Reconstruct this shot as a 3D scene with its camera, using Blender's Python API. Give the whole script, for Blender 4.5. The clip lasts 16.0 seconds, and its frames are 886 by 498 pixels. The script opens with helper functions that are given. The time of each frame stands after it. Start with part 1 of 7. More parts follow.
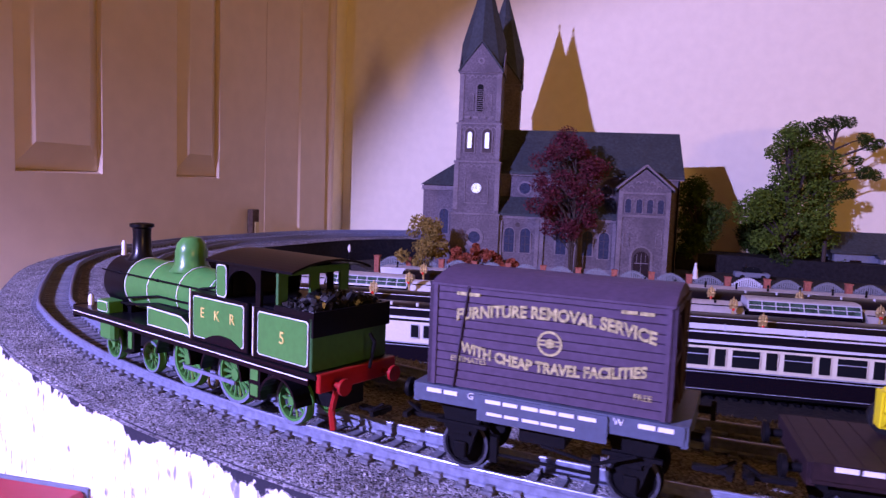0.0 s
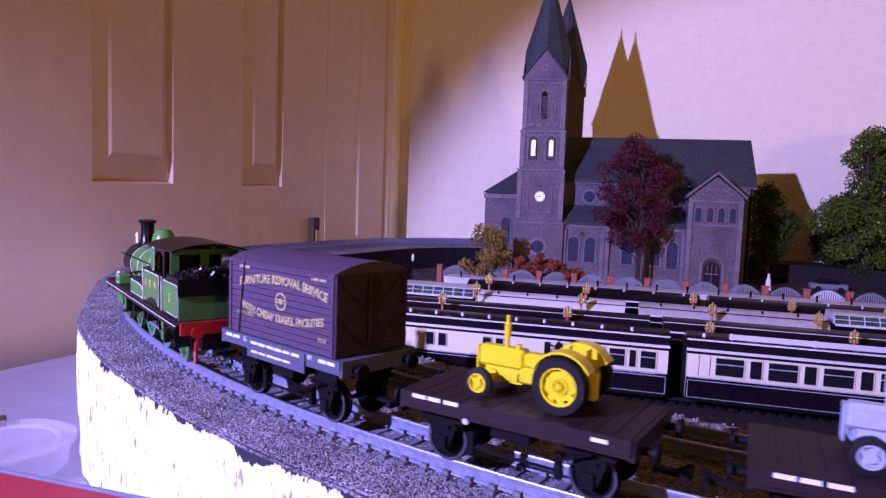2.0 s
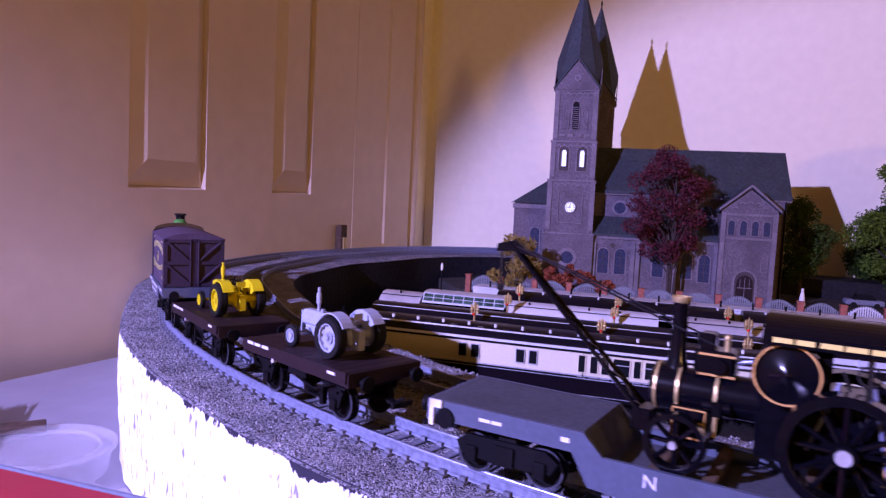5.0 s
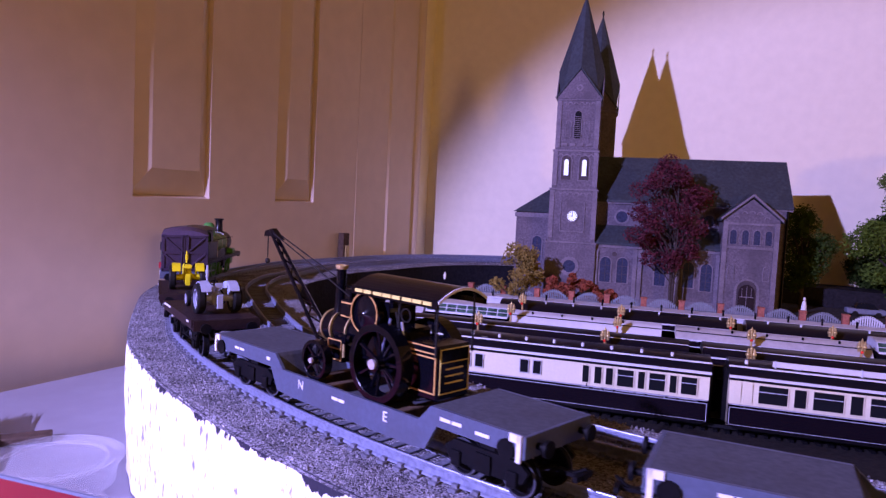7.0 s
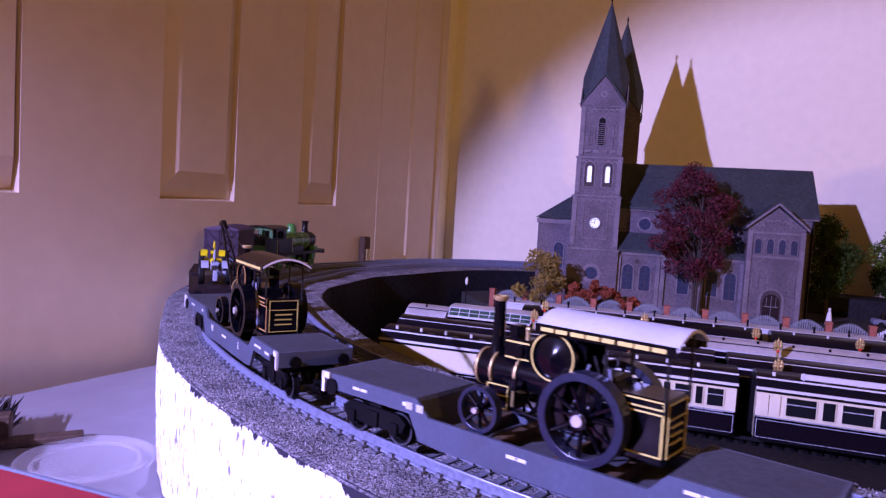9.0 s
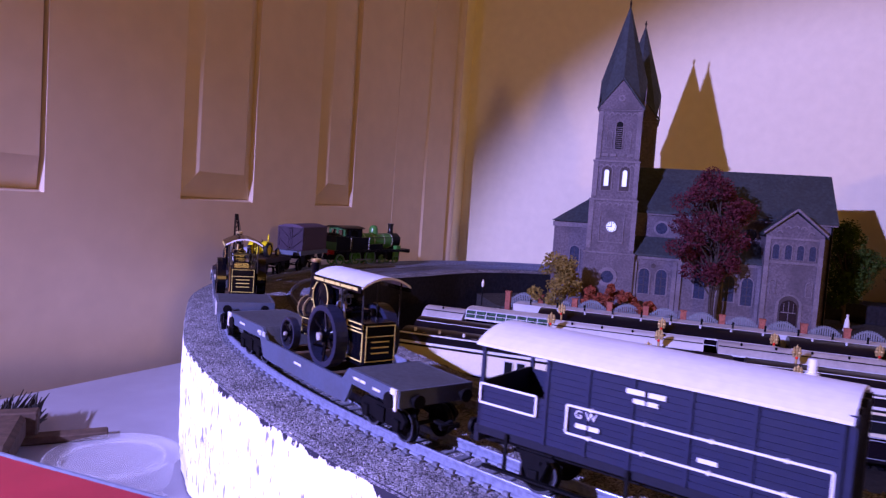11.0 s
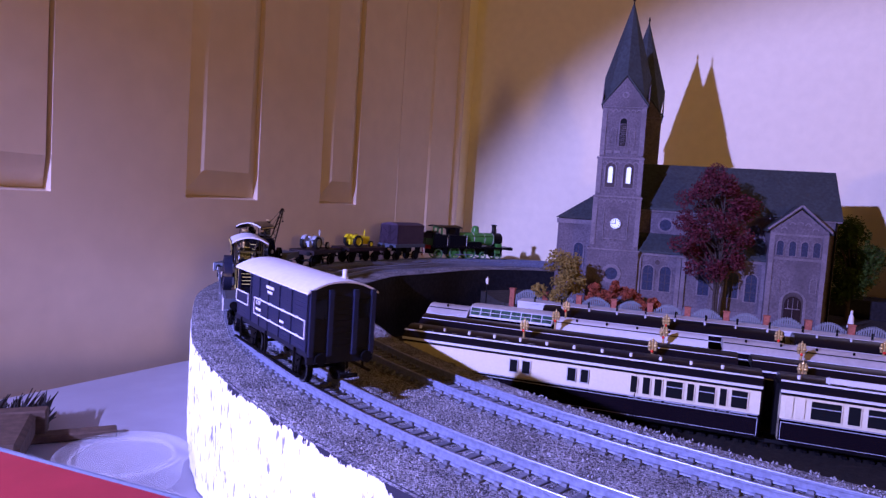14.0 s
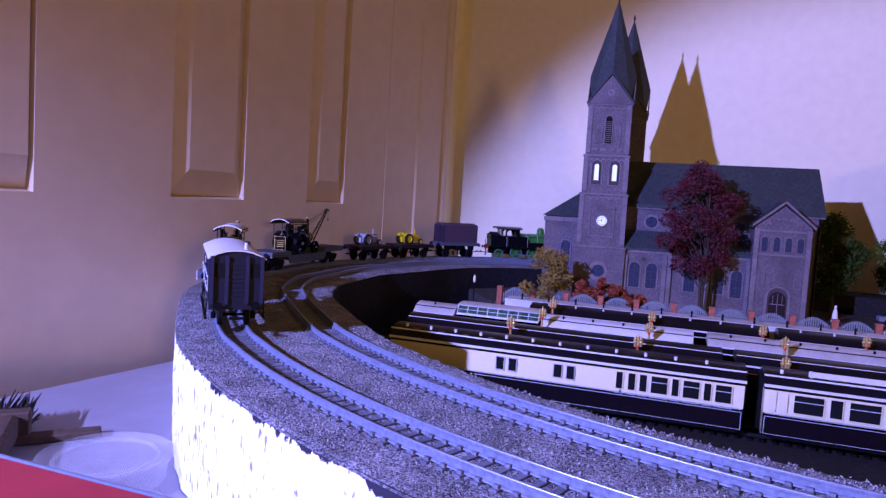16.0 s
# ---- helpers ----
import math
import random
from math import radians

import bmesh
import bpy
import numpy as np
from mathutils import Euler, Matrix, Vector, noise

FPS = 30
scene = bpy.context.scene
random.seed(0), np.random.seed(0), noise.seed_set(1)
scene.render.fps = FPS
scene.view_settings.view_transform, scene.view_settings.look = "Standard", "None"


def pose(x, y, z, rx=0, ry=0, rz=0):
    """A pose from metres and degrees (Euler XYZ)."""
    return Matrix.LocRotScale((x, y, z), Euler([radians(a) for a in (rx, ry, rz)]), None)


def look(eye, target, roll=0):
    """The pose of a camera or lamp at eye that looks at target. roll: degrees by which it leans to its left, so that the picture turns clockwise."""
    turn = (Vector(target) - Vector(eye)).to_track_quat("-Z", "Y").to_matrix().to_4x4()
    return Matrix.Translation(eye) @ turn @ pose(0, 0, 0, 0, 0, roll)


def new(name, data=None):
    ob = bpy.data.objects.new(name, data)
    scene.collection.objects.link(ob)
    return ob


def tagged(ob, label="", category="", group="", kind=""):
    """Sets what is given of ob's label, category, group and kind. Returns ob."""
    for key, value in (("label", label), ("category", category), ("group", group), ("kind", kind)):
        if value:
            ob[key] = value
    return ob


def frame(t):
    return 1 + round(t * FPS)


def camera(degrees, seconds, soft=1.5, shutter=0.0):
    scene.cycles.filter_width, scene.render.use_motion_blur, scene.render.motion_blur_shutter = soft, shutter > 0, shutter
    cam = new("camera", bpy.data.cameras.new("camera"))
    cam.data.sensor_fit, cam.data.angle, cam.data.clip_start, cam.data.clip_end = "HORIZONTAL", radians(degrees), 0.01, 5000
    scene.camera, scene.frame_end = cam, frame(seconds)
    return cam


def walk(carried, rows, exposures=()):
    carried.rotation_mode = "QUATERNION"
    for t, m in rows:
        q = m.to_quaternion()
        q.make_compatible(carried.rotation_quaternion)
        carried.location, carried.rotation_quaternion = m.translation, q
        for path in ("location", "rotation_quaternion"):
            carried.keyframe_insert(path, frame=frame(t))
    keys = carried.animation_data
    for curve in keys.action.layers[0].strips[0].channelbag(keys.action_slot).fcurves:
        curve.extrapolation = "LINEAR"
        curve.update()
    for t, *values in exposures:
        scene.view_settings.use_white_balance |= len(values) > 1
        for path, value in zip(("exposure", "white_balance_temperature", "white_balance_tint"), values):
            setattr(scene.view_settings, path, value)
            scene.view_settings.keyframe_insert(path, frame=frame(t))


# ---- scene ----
cam = camera(66.0, 16.0, soft=1.35, shutter=0.4)
PATH = [
    (0.0, pose(0.0556, -0.0049, 0.0771, 84.75, -2.17, -6.57)),
    (0.5, pose(0.0452, -0.0013, 0.0805, 84.71, -2.53, -5.13)),
    (1.0, pose(0.0374, 0.0027, 0.0798, 85.06, -2.32, -4.21)),
    (1.5, pose(0.0337, 0.0051, 0.0786, 84.75, -2.18, -3.62)),
    (2.0, pose(0.0324, 0.0056, 0.0801, 85.07, -2.04, -2.87)),
    (2.5, pose(0.0296, 0.0055, 0.0815, 85.57, -2.25, -2.54)),
    (3.0, pose(0.0263, 0.0075, 0.0820, 85.49, -2.60, -1.97)),
    (5.5, pose(0.0183, 0.0084, 0.0831, 85.68, -2.80, -1.21)),
    (6.0, pose(0.0181, 0.0078, 0.0852, 85.85, -3.03, -1.26)),
    (6.5, pose(0.0167, 0.0074, 0.0851, 85.99, -3.08, -1.38)),
    (7.0, pose(0.0143, 0.0066, 0.0857, 86.10, -2.81, -1.35)),
    (7.5, pose(0.0091, 0.0067, 0.0851, 86.16, -2.78, -0.78)),
    (8.0, pose(0.0076, 0.0076, 0.0859, 86.18, -3.02, -0.45)),
    (8.5, pose(0.0058, 0.0067, 0.0868, 86.22, -3.31, -0.14)),
    (9.0, pose(0.0051, 0.0056, 0.0886, 86.24, -3.45, -0.06)),
    (11.5, pose(-0.0033, 0.0021, 0.0902, 86.29, -3.99, 0.95)),
    (12.0, pose(-0.0019, 0.0015, 0.0906, 86.33, -3.83, 0.84)),
    (12.5, pose(-0.0050, 0.0010, 0.0905, 86.29, -3.73, 0.94)),
    (13.0, pose(-0.0081, 0.0009, 0.0900, 86.18, -3.61, 1.06)),
    (13.5, pose(-0.0076, 0.0008, 0.0904, 85.90, -3.77, 1.15)),
    (14.0, pose(-0.0054, 0.0012, 0.0911, 85.94, -3.78, 1.00)),
    (14.5, pose(-0.0048, 0.0007, 0.0915, 86.00, -3.89, 0.76)),
    (15.0, pose(-0.0050, 0.0004, 0.0911, 85.98, -3.61, 0.65)),
    (15.5, pose(-0.0062, 0.0001, 0.0908, 85.94, -3.58, 0.60)),
    (16.0, pose(-0.0015, 0.0004, 0.0905, 85.91, -3.45, 0.16)),
]
walk(cam, PATH, [(0.0, 0.07, 7800, 14), (1.0, 0.03, 7800, 14), (9.0, -0.04, 7800, 13), (11.5, -0.11, 7050, 12), (13.5, -0.10, 6700, 10), (16.0, -0.10, 6200, 6)])

# ---- light ----
world = bpy.data.worlds.new("room_air")
world.use_nodes = True
world.node_tree.nodes["Background"].inputs[0].default_value = (1.0, 0.62, 0.3, 1)
world.node_tree.nodes["Background"].inputs[1].default_value = 0.002
scene.world = world
scene.view_settings.exposure = 0.0


def lamp(name, kind, m, energy, colour, **more):
    data = bpy.data.lights.new(name, kind)
    data.energy, data.color = energy, colour
    ob = new(name, data)
    ob.matrix_world = m
    return data


LED = Vector((-0.777, -0.322, 0.458))
AXIS = Vector((1.419, 1.328, -0.790)).normalized()
spot = lamp("led_desk_lamp_light", "SPOT", look(LED, LED + AXIS), 222, (0.33, 0.322, 1.0))
spot.spot_size, spot.spot_blend, spot.shadow_soft_size = radians(50.2), 0.40, 0.010
spill = lamp("led_desk_lamp_spill", "SPOT", look(LED, LED + AXIS), 6, (0.33, 0.322, 1.0))
spill.spot_size, spill.spot_blend, spill.shadow_soft_size = radians(84), 0.9, 0.02
bulb = lamp("warm_room_lamp_light", "AREA", look((1.76, -3.87, 0.52), (0.1, 1.0, 0.1)), 38, (1.0, 0.58, 0.24))
bulb.size = 0.3


# ---- materials ----
def mat(name, colour, rough=0.5, metal=0.0, grain=0.0, scale=900.0, bump=0.0, wear=None, wear_amount=0.0, wear_scale=60.0, random_tone=0.0, emit=0.0, alpha_glass=False, spec=None):
    m = bpy.data.materials.new(name)
    m.use_nodes = True
    nt = m.node_tree
    n, l = nt.nodes, nt.links
    b = n["Principled BSDF"]
    b.inputs["Roughness"].default_value = rough
    b.inputs["Metallic"].default_value = metal
    b.inputs["Specular IOR Level"].default_value = spec if spec is not None else 0.15 if rough >= 0.6 else 0.4
    col = (*colour, 1)
    b.inputs["Base Color"].default_value = col
    if alpha_glass:
        b.inputs["Alpha"].default_value = 0.15
    co = n.new("ShaderNodeTexCoord").outputs["Object"]
    socket = None
    if grain or bump:
        tex = n.new("ShaderNodeTexNoise")
        tex.inputs["Scale"].default_value, tex.inputs["Detail"].default_value = scale, 4
        l.new(co, tex.inputs["Vector"])
        if grain:
            ramp = n.new("ShaderNodeMapRange")
            ramp.inputs["From Min"].default_value, ramp.inputs["From Max"].default_value = 0.3, 0.7
            ramp.inputs["To Min"].default_value, ramp.inputs["To Max"].default_value = 1 - grain, 1 + grain
            l.new(tex.outputs["Fac"], ramp.inputs["Value"])
            mul = n.new("ShaderNodeVectorMath")
            mul.operation = "SCALE"
            mul.inputs[0].default_value = colour
            l.new(ramp.outputs["Result"], mul.inputs["Scale"])
            socket = mul.outputs["Vector"]
        if bump:
            bp = n.new("ShaderNodeBump")
            bp.inputs["Strength"].default_value, bp.inputs["Distance"].default_value = 1.0, bump
            l.new(tex.outputs["Fac"], bp.inputs["Height"])
            l.new(bp.outputs["Normal"], b.inputs["Normal"])
    if wear is not None:
        t2 = n.new("ShaderNodeTexNoise")
        t2.inputs["Scale"].default_value, t2.inputs["Detail"].default_value = wear_scale, 6
        l.new(co, t2.inputs["Vector"])
        r2 = n.new("ShaderNodeMapRange")
        r2.inputs["From Min"].default_value, r2.inputs["From Max"].default_value = 0.45, 0.7
        r2.inputs["To Max"].default_value = wear_amount
        l.new(t2.outputs["Fac"], r2.inputs["Value"])
        mx = n.new("ShaderNodeMix")
        mx.data_type = "RGBA"
        mx.inputs["A"].default_value, mx.inputs["B"].default_value = col, (*wear, 1)
        l.new(r2.outputs["Result"], mx.inputs["Factor"])
        if socket:
            l.new(socket, mx.inputs["A"])
        socket = mx.outputs["Result"]
    if random_tone:
        inf = n.new("ShaderNodeObjectInfo")
        r3 = n.new("ShaderNodeMapRange")
        r3.inputs["To Min"].default_value, r3.inputs["To Max"].default_value = 1 - random_tone, 1 + random_tone
        l.new(inf.outputs["Random"], r3.inputs["Value"])
        m3 = n.new("ShaderNodeVectorMath")
        m3.operation = "SCALE"
        m3.inputs[0].default_value = colour
        if socket:
            l.new(socket, m3.inputs[0])
        l.new(r3.outputs["Result"], m3.inputs["Scale"])
        socket = m3.outputs["Vector"]
    if socket:
        l.new(socket, b.inputs["Base Color"])
    if emit:
        b.inputs["Emission Color"].default_value, b.inputs["Emission Strength"].default_value = col, emit
    return m


def foam_paint():
    """White-painted foam with dark scenic paint run down over its upper edge."""
    m = mat("painted_foam", (0.82, 0.82, 0.8), 0.7, bump=0.0012, scale=140)
    nt = m.node_tree
    n, l = nt.nodes, nt.links
    co = n.new("ShaderNodeTexCoord").outputs["Object"]
    sep = n.new("ShaderNodeSeparateXYZ")
    l.new(co, sep.inputs[0])
    stretch = n.new("ShaderNodeMapping")
    stretch.inputs["Scale"].default_value = (1, 1, 0.4)
    l.new(co, stretch.inputs["Vector"])
    level = sep.outputs["Z"]
    for source, scale, detail, drop in ((co, 60, 12, 0.019), (stretch.outputs["Vector"], 420, 6, 0.008)):
        tex = n.new("ShaderNodeTexNoise")
        tex.inputs["Scale"].default_value, tex.inputs["Detail"].default_value, tex.inputs["Roughness"].default_value = scale, detail, 0.68
        l.new(source, tex.inputs["Vector"])
        add = n.new("ShaderNodeMath")
        add.operation = "MULTIPLY_ADD"
        add.inputs[1].default_value = drop
        l.new(tex.outputs["Fac"], add.inputs[0])
        l.new(level, add.inputs[2])
        level = add.outputs[0]
    ramp = n.new("ShaderNodeMapRange")
    ramp.inputs["From Min"].default_value, ramp.inputs["From Max"].default_value = 0.0052, 0.0060
    l.new(level, ramp.inputs["Value"])
    speck = n.new("ShaderNodeTexNoise")
    speck.inputs["Scale"].default_value, speck.inputs["Detail"].default_value = 260, 9
    l.new(stretch.outputs["Vector"], speck.inputs["Vector"])
    r2 = n.new("ShaderNodeMapRange")
    r2.inputs["From Min"].default_value, r2.inputs["From Max"].default_value, r2.inputs["To Max"].default_value = 0.585, 0.66, 0.75
    l.new(speck.outputs["Fac"], r2.inputs["Value"])
    big = n.new("ShaderNodeMath")
    big.operation = "MAXIMUM"
    l.new(ramp.outputs["Result"], big.inputs[0])
    l.new(r2.outputs["Result"], big.inputs[1])
    mx = n.new("ShaderNodeMix")
    mx.data_type = "RGBA"
    mx.inputs["A"].default_value, mx.inputs["B"].default_value = (0.84, 0.84, 0.82, 1), (0.022, 0.021, 0.034, 1)
    l.new(big.outputs[0], mx.inputs["Factor"])
    l.new(mx.outputs["Result"], n["Principled BSDF"].inputs["Base Color"])
    return m


def ballast_mat():
    m = mat("grey_ballast", (0.22, 0.21, 0.21), 0.9)
    nt = m.node_tree
    n, l = nt.nodes, nt.links
    co = n.new("ShaderNodeTexCoord").outputs["Object"]
    v = n.new("ShaderNodeTexVoronoi")
    v.inputs["Scale"].default_value = 1500
    warp = n.new("ShaderNodeTexNoise")
    warp.inputs["Scale"].default_value, warp.inputs["Detail"].default_value = 900, 5
    l.new(co, warp.inputs["Vector"])
    push = n.new("ShaderNodeVectorMath")
    push.operation = "MULTIPLY_ADD"
    push.inputs[1].default_value = (0.0011, 0.0011, 0.0011)
    l.new(warp.outputs["Color"], push.inputs[0])
    l.new(co, push.inputs[2])
    l.new(push.outputs["Vector"], v.inputs["Vector"])
    ramp = n.new("ShaderNodeValToRGB")
    ramp.color_ramp.elements[0].color, ramp.color_ramp.elements[1].color = (0.028, 0.027, 0.034, 1), (0.44, 0.43, 0.48, 1)
    sep = n.new("ShaderNodeSeparateColor")
    l.new(v.outputs["Color"], sep.inputs[0])
    l.new(sep.outputs[0], ramp.inputs["Fac"])
    patch = n.new("ShaderNodeTexNoise")
    patch.inputs["Scale"].default_value, patch.inputs["Detail"].default_value = 55, 6
    l.new(co, patch.inputs["Vector"])
    tone = n.new("ShaderNodeMapRange")
    tone.inputs["From Min"].default_value, tone.inputs["From Max"].default_value = 0.35, 0.65
    tone.inputs["To Min"].default_value, tone.inputs["To Max"].default_value = 0.62, 1.12
    l.new(patch.outputs["Fac"], tone.inputs["Value"])
    shade = n.new("ShaderNodeVectorMath")
    shade.operation = "SCALE"
    l.new(ramp.outputs["Color"], shade.inputs[0])
    l.new(tone.outputs["Result"], shade.inputs["Scale"])
    l.new(shade.outputs["Vector"], n["Principled BSDF"].inputs["Base Color"])
    bp = n.new("ShaderNodeBump")
    bp.inputs["Distance"].default_value, bp.inputs["Strength"].default_value = 0.0007, 1.0
    bp.invert = True
    l.new(v.outputs["Distance"], bp.inputs["Height"])
    l.new(bp.outputs["Normal"], n["Principled BSDF"].inputs["Normal"])
    return m


